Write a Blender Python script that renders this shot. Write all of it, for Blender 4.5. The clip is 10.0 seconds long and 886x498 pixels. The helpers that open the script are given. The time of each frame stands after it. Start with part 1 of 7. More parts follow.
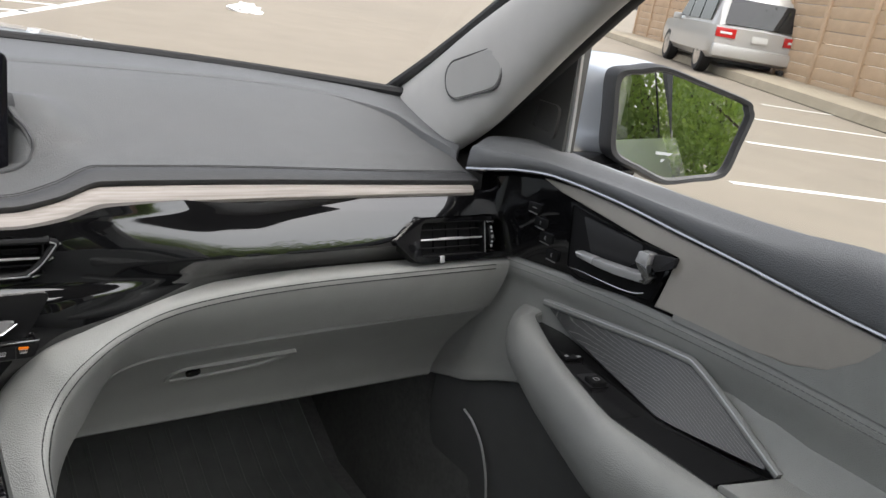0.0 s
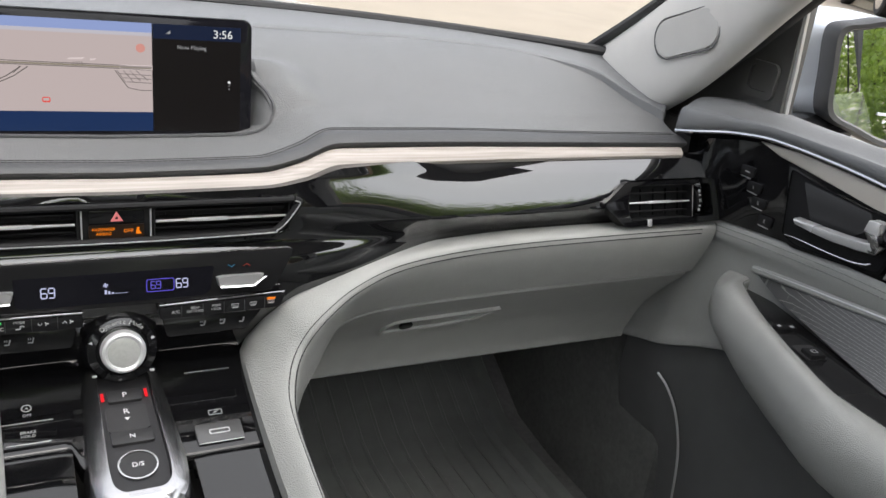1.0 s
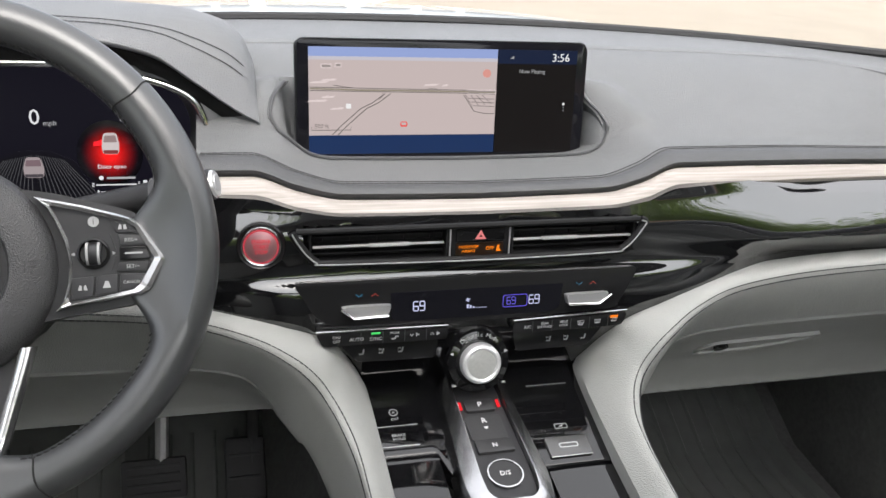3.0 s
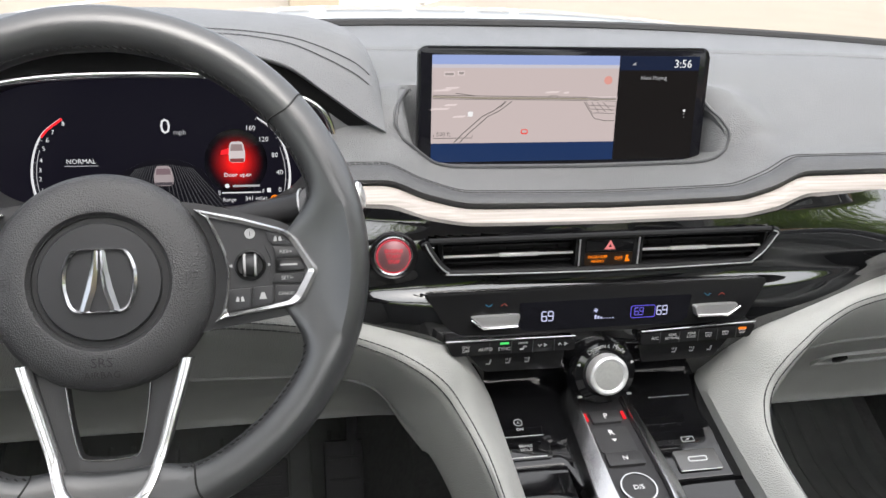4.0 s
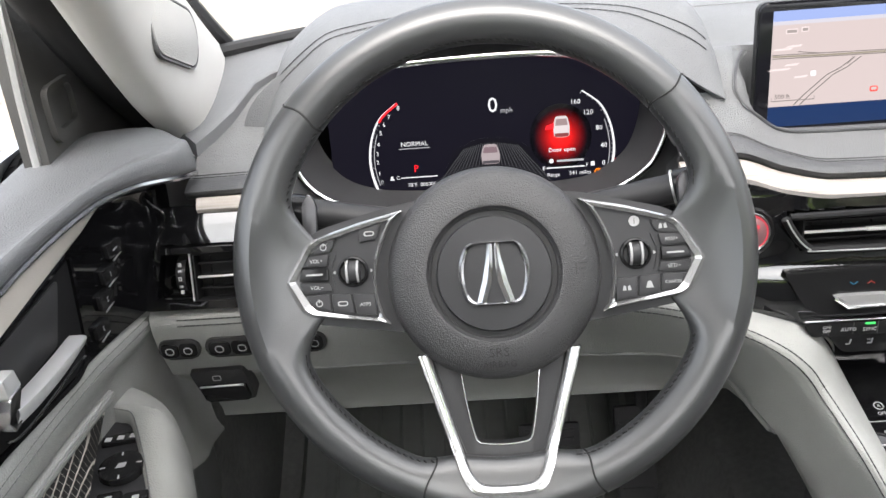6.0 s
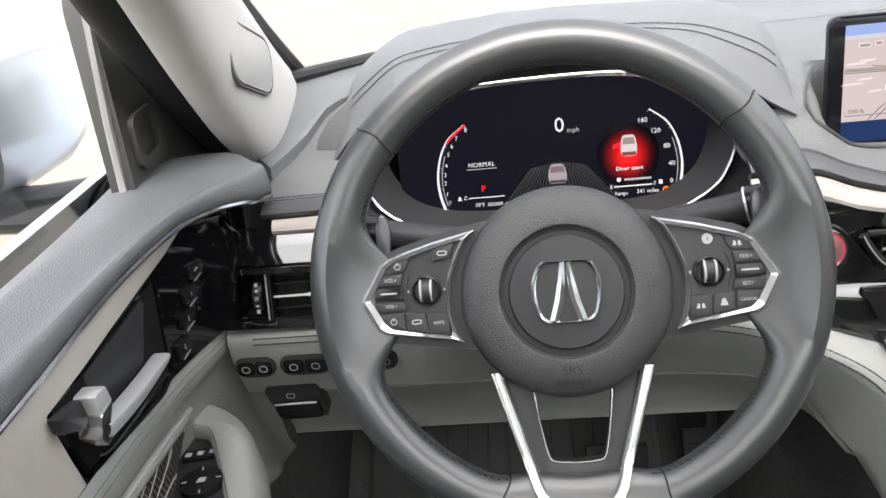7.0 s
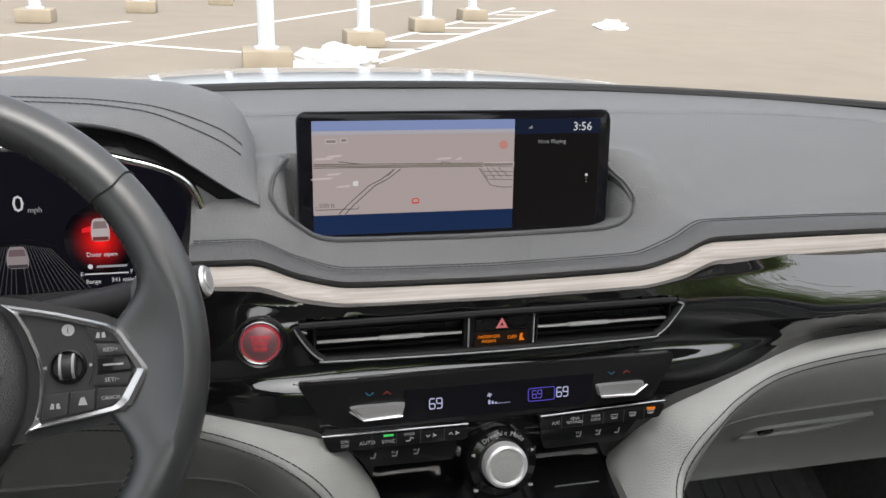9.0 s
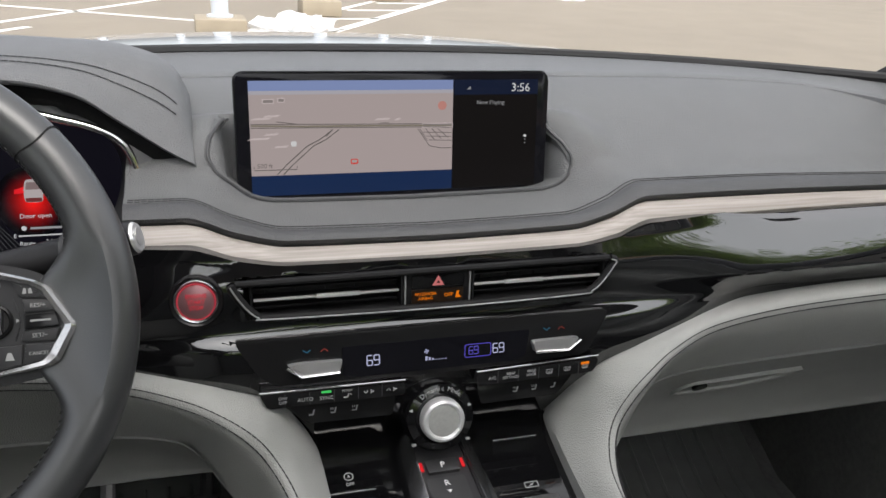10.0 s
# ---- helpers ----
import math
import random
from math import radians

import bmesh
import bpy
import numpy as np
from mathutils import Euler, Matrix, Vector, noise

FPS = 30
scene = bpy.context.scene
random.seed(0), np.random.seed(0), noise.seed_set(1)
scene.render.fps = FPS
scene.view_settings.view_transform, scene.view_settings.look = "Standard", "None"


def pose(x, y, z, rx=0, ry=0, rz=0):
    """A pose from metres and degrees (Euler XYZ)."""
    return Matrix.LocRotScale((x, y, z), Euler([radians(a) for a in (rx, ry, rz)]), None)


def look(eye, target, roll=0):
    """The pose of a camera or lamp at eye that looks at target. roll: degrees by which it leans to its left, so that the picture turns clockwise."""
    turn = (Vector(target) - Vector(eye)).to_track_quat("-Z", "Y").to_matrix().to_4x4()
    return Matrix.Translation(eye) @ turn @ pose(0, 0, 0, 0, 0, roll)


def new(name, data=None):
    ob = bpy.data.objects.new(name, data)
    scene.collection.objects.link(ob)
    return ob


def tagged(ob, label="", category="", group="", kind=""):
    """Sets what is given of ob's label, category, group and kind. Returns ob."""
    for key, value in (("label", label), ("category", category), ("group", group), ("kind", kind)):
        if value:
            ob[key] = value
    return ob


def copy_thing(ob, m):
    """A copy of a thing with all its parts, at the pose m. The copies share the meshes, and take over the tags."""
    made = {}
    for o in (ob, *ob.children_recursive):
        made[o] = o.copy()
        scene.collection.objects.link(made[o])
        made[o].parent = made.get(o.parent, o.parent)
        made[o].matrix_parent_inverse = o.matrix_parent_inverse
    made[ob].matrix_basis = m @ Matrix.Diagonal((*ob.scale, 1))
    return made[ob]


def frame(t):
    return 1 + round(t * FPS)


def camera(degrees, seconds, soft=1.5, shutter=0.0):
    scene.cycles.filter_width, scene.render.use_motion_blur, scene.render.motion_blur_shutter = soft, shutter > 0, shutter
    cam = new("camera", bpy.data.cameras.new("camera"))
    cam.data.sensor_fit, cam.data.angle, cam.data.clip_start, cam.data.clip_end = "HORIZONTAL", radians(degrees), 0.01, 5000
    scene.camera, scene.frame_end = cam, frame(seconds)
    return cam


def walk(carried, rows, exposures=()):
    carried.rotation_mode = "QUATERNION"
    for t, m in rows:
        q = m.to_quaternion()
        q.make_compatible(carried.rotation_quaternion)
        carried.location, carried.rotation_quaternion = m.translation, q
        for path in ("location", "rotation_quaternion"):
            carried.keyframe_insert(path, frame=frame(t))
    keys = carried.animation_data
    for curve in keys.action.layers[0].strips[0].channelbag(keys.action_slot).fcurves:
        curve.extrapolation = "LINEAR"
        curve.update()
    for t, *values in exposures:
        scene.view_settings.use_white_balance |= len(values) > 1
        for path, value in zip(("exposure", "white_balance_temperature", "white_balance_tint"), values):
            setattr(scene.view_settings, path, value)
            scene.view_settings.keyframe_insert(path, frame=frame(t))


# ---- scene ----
cam = camera(55.5, 10.0)
METRES, EYE, TILT, LEAN, TURN = 0.72, 1.33, -18.0, -9.5, -36.25
ROWS = [
    (0.0, 0.0, 0.0, 0.0, -0.0, 0.0, 0.0),
    (0.5, -0.0359, -0.0024, 0.0089, 5.02, -2.54, -1.02),
    (1.0, -0.0988, -0.0253, 0.0118, 9.92, -3.26, -1.2),
    (1.5, -0.155, -0.0521, 0.0103, 14.72, -3.49, -1.73),
    (2.0, -0.2016, -0.0694, 0.0095, 18.04, -2.86, -1.74),
    (2.5, -0.2492, -0.0812, 0.0108, 20.6, -2.73, -1.67),
    (4.0, -0.3868, -0.1311, 0.0275, 25.87, -2.96, -1.68),
    (4.5, -0.4441, -0.1472, 0.0314, 27.67, -3.77, -2.26),
    (5.0, -0.4928, -0.1629, 0.0528, 30.41, -4.45, -2.28),
    (5.5, -0.5395, -0.1935, 0.0506, 35.15, -6.5, -1.19),
    (6.0, -0.5493, -0.2127, 0.0666, 38.75, -6.92, 0.74),
    (7.5, -0.5292, -0.2024, 0.0505, 41.96, -3.87, 1.31),
    (8.0, -0.4604, -0.1279, 0.0524, 35.68, -1.67, 0.01),
    (8.5, -0.3813, -0.0542, 0.0441, 28.87, -0.15, -0.34),
    (9.0, -0.3322, -0.0114, 0.0553, 23.53, 0.81, -0.34),
    (9.5, -0.314, -0.0134, 0.0477, 20.95, 0.93, -0.47),
    (10.0, -0.303, -0.0104, 0.0395, 20.83, -1.07, -0.01),
]
AT_GAPS = [(6.2, look((-0.438, 0.126, 1.359), (-0.532, 1.918, 0.478), -5.0)), (7.3, look((-0.427, 0.126, 1.360), (-0.646, 1.935, 0.535), -7.3))]
walk(cam, sorted([(t, pose(-0.02, 0, EYE, TILT, LEAN, TURN) @ pose(METRES * x, METRES * y, METRES * z, 90 + pitch, roll, yaw)) for t, x, y, z, yaw, pitch, roll in ROWS] + AT_GAPS, key=lambda r: r[0]), [(0.0, 1.24), (0.5, 1.45), (1.0, 1.68), (1.5, 1.74), (2.5, 1.80), (4.5, 2.00), (5.3, 2.25), (6.2, 2.36), (7.3, 2.08), (8.0, 1.79), (9.0, 1.22), (10.0, 1.14)])

# ---- light ----
world = bpy.data.worlds.new("world")
scene.world = world
world.use_nodes = True
wn = world.node_tree.nodes
sky = wn.new("ShaderNodeTexSky")
sky.sky_type, sky.sun_disc = "NISHITA", False
sky.sun_elevation, sky.sun_rotation = radians(60), radians(175)
sky.dust_density, sky.ozone_density = 4.0, 1.0
wn["Background"].inputs["Strength"].default_value = 0.15
haze = wn.new("ShaderNodeHueSaturation")
haze.inputs["Saturation"].default_value = 0.35
world.node_tree.links.new(sky.outputs[0], haze.inputs["Color"])
world.node_tree.links.new(haze.outputs[0], wn["Background"].inputs["Color"])
sun = new("sun", bpy.data.lights.new("sun", "SUN"))
sun.data.energy, sun.data.angle, sun.data.color = 1.0, radians(130), (1.0, 0.96, 0.90)
sun.matrix_basis = look((0, 0, 30), (-6, 9, 0))
EXPOSURE = 1.7
scene.view_settings.exposure = EXPOSURE


# ---- materials ----
def material(name, color, rough=0.5, metal=0.0, vary=0.08, scale=40.0, bump=0.0, bump_scale=400.0, coat=0.0, emit=None, power=1.0, spec=0.5):
    """A principled material with stains at two scales and a fine relief."""
    m = bpy.data.materials.new(name)
    m.use_nodes = True
    nt = m.node_tree
    n, lk = nt.nodes, nt.links
    b = n["Principled BSDF"]
    b.inputs["Roughness"].default_value, b.inputs["Metallic"].default_value = rough, metal
    b.inputs["Coat Weight"].default_value = coat
    b.inputs["Coat Roughness"].default_value = 0.03
    b.inputs["Specular IOR Level"].default_value = spec
    co = n.new("ShaderNodeTexCoord")
    if vary:
        a = n.new("ShaderNodeTexNoise")
        a.inputs["Scale"].default_value, a.inputs["Detail"].default_value = scale, 6
        c = n.new("ShaderNodeTexNoise")
        c.inputs["Scale"].default_value, c.inputs["Detail"].default_value = scale * 0.12, 3
        lk.new(co.outputs["Object"], a.inputs["Vector"])
        lk.new(co.outputs["Object"], c.inputs["Vector"])
        add = n.new("ShaderNodeMath")
        add.operation = "ADD"
        lk.new(a.outputs["Fac"], add.inputs[0])
        lk.new(c.outputs["Fac"], add.inputs[1])
        ramp = n.new("ShaderNodeMapRange")
        ramp.inputs["From Min"].default_value, ramp.inputs["From Max"].default_value = 0.6, 1.4
        ramp.inputs["To Min"].default_value, ramp.inputs["To Max"].default_value = 1 - vary, 1 + vary
        lk.new(add.outputs[0], ramp.inputs["Value"])
        mul = n.new("ShaderNodeVectorMath")
        mul.operation = "SCALE"
        mul.inputs[0].default_value = color
        lk.new(ramp.outputs[0], mul.inputs["Scale"])
        lk.new(mul.outputs[0], b.inputs["Base Color"])
        r2 = n.new("ShaderNodeMapRange")
        r2.inputs["To Min"].default_value, r2.inputs["To Max"].default_value = max(rough - 0.06 * vary / 0.08, 0.0), min(rough + 0.06 * vary / 0.08, 1)
        lk.new(c.outputs["Fac"], r2.inputs["Value"])
        lk.new(r2.outputs[0], b.inputs["Roughness"])
    else:
        b.inputs["Base Color"].default_value = (*color, 1)
    if bump:
        v = n.new("ShaderNodeTexVoronoi")
        v.inputs["Scale"].default_value = bump_scale
        lk.new(co.outputs["Object"], v.inputs["Vector"])
        bp = n.new("ShaderNodeBump")
        bp.inputs["Strength"].default_value, bp.inputs["Distance"].default_value = bump, 0.001
        lk.new(v.outputs["Distance"], bp.inputs["Height"])
        lk.new(bp.outputs[0], b.inputs["Normal"])
    if emit:
        b.inputs["Emission Color"].default_value, b.inputs["Emission Strength"].default_value = (*emit, 1), power
    return m


def glow(name, color, power):
    """A lit display or lamp."""
    return material(name, tuple(c * 0.02 for c in color), 0.3, vary=0, spec=0.12, emit=color, power=power / 2**EXPOSURE)


def wood_material():
    m = material("open_pore_wood", (0.55, 0.47, 0.40), 0.5, vary=0.05, scale=30)
    n, lk = m.node_tree.nodes, m.node_tree.links
    co, mp = n.new("ShaderNodeTexCoord"), n.new("ShaderNodeMapping")
    mp.inputs["Scale"].default_value = (6, 300, 300)
    no = n.new("ShaderNodeTexNoise")
    no.inputs["Scale"].default_value, no.inputs["Detail"].default_value = 1.5, 5
    lk.new(co.outputs["Object"], mp.inputs["Vector"])
    lk.new(mp.outputs[0], no.inputs["Vector"])
    cr = n.new("ShaderNodeValToRGB")
    cr.color_ramp.elements[0].color, cr.color_ramp.elements[1].color = (0.240, 0.213, 0.194, 1), (0.345, 0.312, 0.288, 1)
    cr.color_ramp.elements[0].position, cr.color_ramp.elements[1].position = 0.35, 0.65
    lk.new(no.outputs["Fac"], cr.inputs[0])
    lk.new(cr.outputs[0], n["Principled BSDF"].inputs["Base Color"])
    bp = n.new("ShaderNodeBump")
    bp.inputs["Strength"].default_value, bp.inputs["Distance"].default_value = 0.3, 0.0005
    lk.new(no.outputs["Fac"], bp.inputs["Height"])
    lk.new(bp.outputs[0], n["Principled BSDF"].inputs["Normal"])
    return m


def glass_material(name, tint=(1, 1, 1), edge=5.0, gain=0.6):
    """A thin pane: clear, with a gloss that grows towards grazing."""
    m = bpy.data.materials.new(name)
    m.use_nodes = True
    n, lk = m.node_tree.nodes, m.node_tree.links
    n.remove(n["Principled BSDF"])
    t, g, f, p, x = (n.new("ShaderNode" + k) for k in ("BsdfTransparent", "BsdfGlossy", "LayerWeight", "Math", "MixShader"))
    t.inputs["Color"].default_value = (*tint, 1)
    g.inputs["Roughness"].default_value = 0.01
    p.operation, p.inputs[1].default_value = "POWER", edge
    lk.new(f.outputs["Facing"], p.inputs[0])
    k = n.new("ShaderNodeMath")
    k.operation, k.inputs[1].default_value, k.inputs[2].default_value = "MULTIPLY_ADD", gain, 0.03
    lk.new(p.outputs[0], k.inputs[0])
    lk.new(k.outputs[0], x.inputs[0])
    lk.new(t.outputs[0], x.inputs[1])
    lk.new(g.outputs[0], x.inputs[2])
    lk.new(x.outputs[0], n["Material Output"].inputs["Surface"])
    return m


LEATHER = material("dark_grey_soft_vinyl", (0.115, 0.118, 0.122), 0.5, bump=0.5, bump_scale=800, vary=0.08)
PADTOP = material("mid_grey_soft_vinyl", (0.108, 0.110, 0.111), 0.50, bump=0.75, bump_scale=800, vary=0.08)
# darker than the pad: the front roll's shade is put into the colour
ROLL = material("charcoal_soft_vinyl", (0.042, 0.043, 0.045), 0.48, bump=0.4, bump_scale=800, vary=0.08)
GREY = material("light_grey_leather", (0.27, 0.273, 0.260), 0.46, bump=0.6, bump_scale=900, vary=0.08)
GREYPLASTIC = material("light_grey_plastic", (0.26, 0.262, 0.250), 0.55, bump=0.15, bump_scale=1400, vary=0.05)
THREAD_D = material("dark_thread", (0.016, 0.016, 0.017), 0.8, vary=0.1, scale=300)
THREAD_G = material("grey_thread", (0.13, 0.13, 0.13), 0.8, vary=0.1, scale=300)
PIANO = material("gloss_black_lacquer", (0.004, 0.004, 0.0045), 0.04, vary=0.0, spec=0.6)
# the same lacquer with its gloss raised, to brighten the fascia's reflections
LACQUER = material("deep_gloss_black_lacquer", (0.004, 0.004, 0.0045), 0.03, vary=0.0, spec=1.0, coat=0.8)
BLACK = material("matt_black_plastic", (0.018, 0.018, 0.019), 0.5, bump=0.15, bump_scale=1500, vary=0.1)
PIT = material("deep_black_plastic", (0.007, 0.007, 0.0075), 0.6, vary=0, spec=0.2)
RUBBER = material("black_rubber", (0.012, 0.012, 0.013), 0.7, vary=0.15)
POLISHED = material("polished_metal", (0.80, 0.80, 0.80), 0.14, 1.0, vary=0.03)
BRIGHT = material("bright_satin_silver", (0.66, 0.66, 0.66), 0.28, 0.6, vary=0.03)
CHROME = material("satin_chrome", (0.50, 0.50, 0.51), 0.20, 1.0, vary=0.03)
BRUSHED = material("brushed_aluminium", (0.55, 0.55, 0.55), 0.38, 0.75, vary=0.06, scale=200)
WHEELHIDE = material("black_wheel_leather", (0.030, 0.031, 0.032), 0.31, bump=0.08, bump_scale=1300, vary=0.08, spec=0.85)
WOOD = wood_material()
CARPET = material("black_carpet", (0.095, 0.096, 0.092), 0.95, vary=0.3, scale=120, bump=0.5, bump_scale=700)
MATRUBBER = material("black_mat_rubber", (0.105, 0.110, 0.104), 0.5, vary=0.2, scale=30)
PILLAR = material("pale_grey_pillar_fabric", (0.50, 0.49, 0.47), 0.8, bump=0.15, bump_scale=1500, vary=0.04)
MESH = material("grey_speaker_mesh", (0.40, 0.395, 0.38), 0.6, bump=0.5, bump_scale=900, vary=0.05)
SILVER = material("silver_car_paint", (0.55, 0.58, 0.62), 0.28, 0.6, vary=0.02, coat=1.0)
GLASS = glass_material("clear_glass")
MIRROR = material("mirror_silvering", (0.9, 0.9, 0.9), 0.0, 1.0, vary=0)
WHITE = material("white_legend", (0.7, 0.7, 0.7), 0.5, vary=0)
DISPLAY = material("black_display_glass", (0.006, 0.006, 0.008), 0.08, vary=0.0, spec=0.25)
HEADLINER = material("pale_headliner_cloth", (0.20, 0.20, 0.20), 0.9, vary=0.04)


# ---- mesh helpers ----
def curve(xs, ys):
    """A smooth monotone curve through knots."""
    xs, ys = np.array(xs, float), np.array(ys, float)
    d = np.diff(ys) / np.diff(xs)
    m = np.r_[d[0], [0 if a * b <= 0 else 2 * a * b / (a + b) for a, b in zip(d[:-1], d[1:])], d[-1]]

    def at(x):
        x = min(max(x, xs[0]), xs[-1])
        i = min(max(int(np.searchsorted(xs, x)) - 1, 0), len(d) - 1)
        h = xs[i + 1] - xs[i]
        s = (x - xs[i]) / h
        return float((2 * s**3 - 3 * s**2 + 1) * ys[i] + (s**3 - 2 * s**2 + s) * h * m[i] + (-2 * s**3 + 3 * s**2) * ys[i + 1] + (s**3 - s**2) * h * m[i + 1])

    return at


def smooth(a, b, x):
    s = min(max((x - a) / (b - a), 0), 1)
    return s * s * (3 - 2 * s)


def spline(points, n, closed=False):
    """n points along a centripetal-like Catmull-Rom spline."""
    p = [Vector(q) for q in points]
    k = len(p)
    out = []
    for i in range(n):
        u = i / (n if closed else n - 1) * (k if closed else k - 1)
        j = min(int(u), k - 1 if closed else k - 2)
        s = u - j
        if closed:
            a, b, c, d = (p[(j + q) % k] for q in (-1, 0, 1, 2))
        else:
            b, c = p[j], p[j + 1]
            a, d = (p[j - 1] if j else 2 * b - c), (p[j + 2] if j + 2 < k else 2 * c - b)
        out.append(0.5 * (2 * b + (c - a) * s + (2 * a - 5 * b + 4 * c - d) * s**2 + (3 * b - a - 3 * c + d) * s**3))
    return out


def part(name, bm, mat, parent=None, label="", smoothed=True, m=None):
    """Links a bmesh as one mesh object under a thing or a part."""
    me = bpy.data.meshes.new(name)
    bmesh.ops.recalc_face_normals(bm, faces=bm.faces)
    for f in bm.faces:
        f.smooth = smoothed
    bm.to_mesh(me)
    bm.free()
    me.materials.append(mat)
    if smoothed:
        me.set_sharp_from_angle(angle=radians(38))
    ob = new(name, me)
    if parent:
        ob.parent = parent
    if m is not None:
        ob.matrix_basis = m
    return tagged(ob, label)


def thing(name, label, category, m=None, group="", kind=""):
    ob = new(name)
    ob.empty_display_size = 0.05
    if m is not None:
        ob.matrix_basis = m
    return tagged(ob, label, category, group, kind)


def sheet(rows, thick=0.004, closed=False, face=None):
    """A solid skin over rows of points (each row equally long), thickened away from its face."""
    bm = bmesh.new()
    g = [[bm.verts.new(p) for p in r] for r in rows]
    for a, b in zip(g[:-1], g[1:]):
        n = len(a)
        for j in range(n if closed else n - 1):
            k = (j + 1) % n
            bm.faces.new((a[j], a[k], b[k], b[j]))
    if thick:
        bm.normal_update()
        if face and sum((f.normal.dot(Vector(face)) * f.calc_area() for f in bm.faces)) < 0:
            bmesh.ops.reverse_faces(bm, faces=bm.faces)
            bm.normal_update()
        off = {v: v.co - v.normal * thick for v in bm.verts}
        faces = list(bm.faces)
        edges = [e for e in bm.edges if len(e.link_faces) == 1]
        low = {v: bm.verts.new(off[v]) for v in list(off)}
        for f in faces:
            bm.faces.new([low[v] for v in reversed(f.verts)])
        for e in edges:
            a, b = e.verts
            bm.faces.new((a, b, low[b], low[a]))
    return bm


def box(size, at=(0, 0, 0), bevel=0.0, m=None, bm=None):
    bm = bm or bmesh.new()
    r = bmesh.ops.create_cube(bm, size=1.0, matrix=(m or Matrix()) @ Matrix.Translation(at) @ Matrix.Diagonal((*size, 1)))
    if bevel:
        es = {e for v in r["verts"] for e in v.link_edges}
        bmesh.ops.bevel(bm, geom=list(es), offset=bevel, segments=2, affect="EDGES", profile=0.6)
    return bm


def prism(poly, z0, z1, bevel=0.0, m=None, taper=1.0):
    """A plate with the outline poly in its own xy plane, between z0 and z1."""
    bm = bmesh.new()
    cx, cy = (sum(p[i] for p in poly) / len(poly) for i in (0, 1))
    lo = [bm.verts.new((p[0], p[1], z0)) for p in poly]
    hi = [bm.verts.new((cx + (p[0] - cx) * taper, cy + (p[1] - cy) * taper, z1)) for p in poly]
    bm.faces.new(lo[::-1])
    top = bm.faces.new(hi)
    for i in range(len(poly)):
        j = (i + 1) % len(poly)
        bm.faces.new((lo[i], lo[j], hi[j], hi[i]))
    if bevel:
        bmesh.ops.bevel(bm, geom=list(top.edges), offset=bevel, segments=2, affect="EDGES", profile=0.6)
    if m is not None:
        bmesh.ops.transform(bm, matrix=m, verts=bm.verts)
    return bm


def rounded(w, h, r, n=5, at=(0, 0)):
    """The outline of a rounded rectangle."""
    out = []
    for cx, cy, a0 in ((w / 2 - r, h / 2 - r, 0), (-w / 2 + r, h / 2 - r, 90), (-w / 2 + r, -h / 2 + r, 180), (w / 2 - r, -h / 2 + r, 270)):
        out += [(at[0] + cx + r * math.cos(radians(a0 + 90 * i / n)), at[1] + cy + r * math.sin(radians(a0 + 90 * i / n))) for i in range(n + 1)]
    return out


def round_poly(poly, r, n=4):
    """poly with its corners rounded."""
    out, k = [], len(poly)
    for i in range(k):
        a, b, c = (Vector(poly[(i + j) % k]).to_2d() for j in (-1, 0, 1))
        q = min(r, (a - b).length * 0.45, (c - b).length * 0.45)
        p0, p1 = b + (a - b).normalized() * q, b + (c - b).normalized() * q
        for s in range(n + 1):
            u = s / n
            out.append(tuple((1 - u) ** 2 * p0 + 2 * u * (1 - u) * b + u * u * p1))
    return out


def tube(path, r, closed=False, sides=8, flat=1.0, up=(0, 0, 1), bm=None):
    """A round bar along a path; flat squeezes it along up."""
    bm = bm or bmesh.new()
    p = [Vector(q) for q in path]
    n = len(p)
    rings = []
    for i in range(n):
        a, b = (p[(i - 1) % n], p[(i + 1) % n]) if closed else (p[max(i - 1, 0)], p[min(i + 1, n - 1)])
        t = (b - a).normalized()
        s = t.cross(Vector(up))
        s = s.normalized() if s.length > 1e-4 else t.orthogonal().normalized()
        q = s.cross(t).normalized()
        rr = r(i / (n - 1)) if callable(r) else r
        rings.append([bm.verts.new(p[i] + s * rr * math.cos(2 * math.pi * k / sides) + q * rr * flat * math.sin(2 * math.pi * k / sides)) for k in range(sides)])
    for i in range(n if closed else n - 1):
        a, b = rings[i], rings[(i + 1) % n]
        for k in range(sides):
            bm.faces.new((a[k], a[(k + 1) % sides], b[(k + 1) % sides], b[k]))
    if not closed:
        bm.faces.new(rings[0][::-1])
        bm.faces.new(rings[-1])
    return bm


def lathe(profile, n=40, m=None, bm=None):
    """A turned body about the z axis from (radius, height) pairs."""
    bm = bm or bmesh.new()
    rings = [[bm.verts.new((r * math.cos(2 * math.pi * k / n), r * math.sin(2 * math.pi * k / n), z)) for k in range(n)] for r, z in profile]
    for a, b in zip(rings[:-1], rings[1:]):
        for k in range(n):
            bm.faces.new((a[k], a[(k + 1) % n], b[(k + 1) % n], b[k]))
    bm.faces.new(rings[0][::-1])
    bm.faces.new(rings[-1])
    if m is not None:
        bmesh.ops.transform(bm, matrix=m, verts=[v for r in rings for v in r])
    return bm


def ring(outer, inner, z0, z1, m=None, fall=0.0):
    """A frame between two outlines of equal length."""
    bm = bmesh.new()
    loops = [[bm.verts.new((*p[:2], z)) for p in o] for o, z in ((outer, z0), (outer, z1), (inner, z1 - fall), (inner, z0))]
    k = len(outer)
    for a, b in zip(loops, loops[1:] + loops[:1]):
        for i in range(k):
            j = (i + 1) % k
            bm.faces.new((a[i], a[j], b[j], b[i]))
    if m is not None:
        bmesh.ops.transform(bm, matrix=m, verts=bm.verts)
    return bm


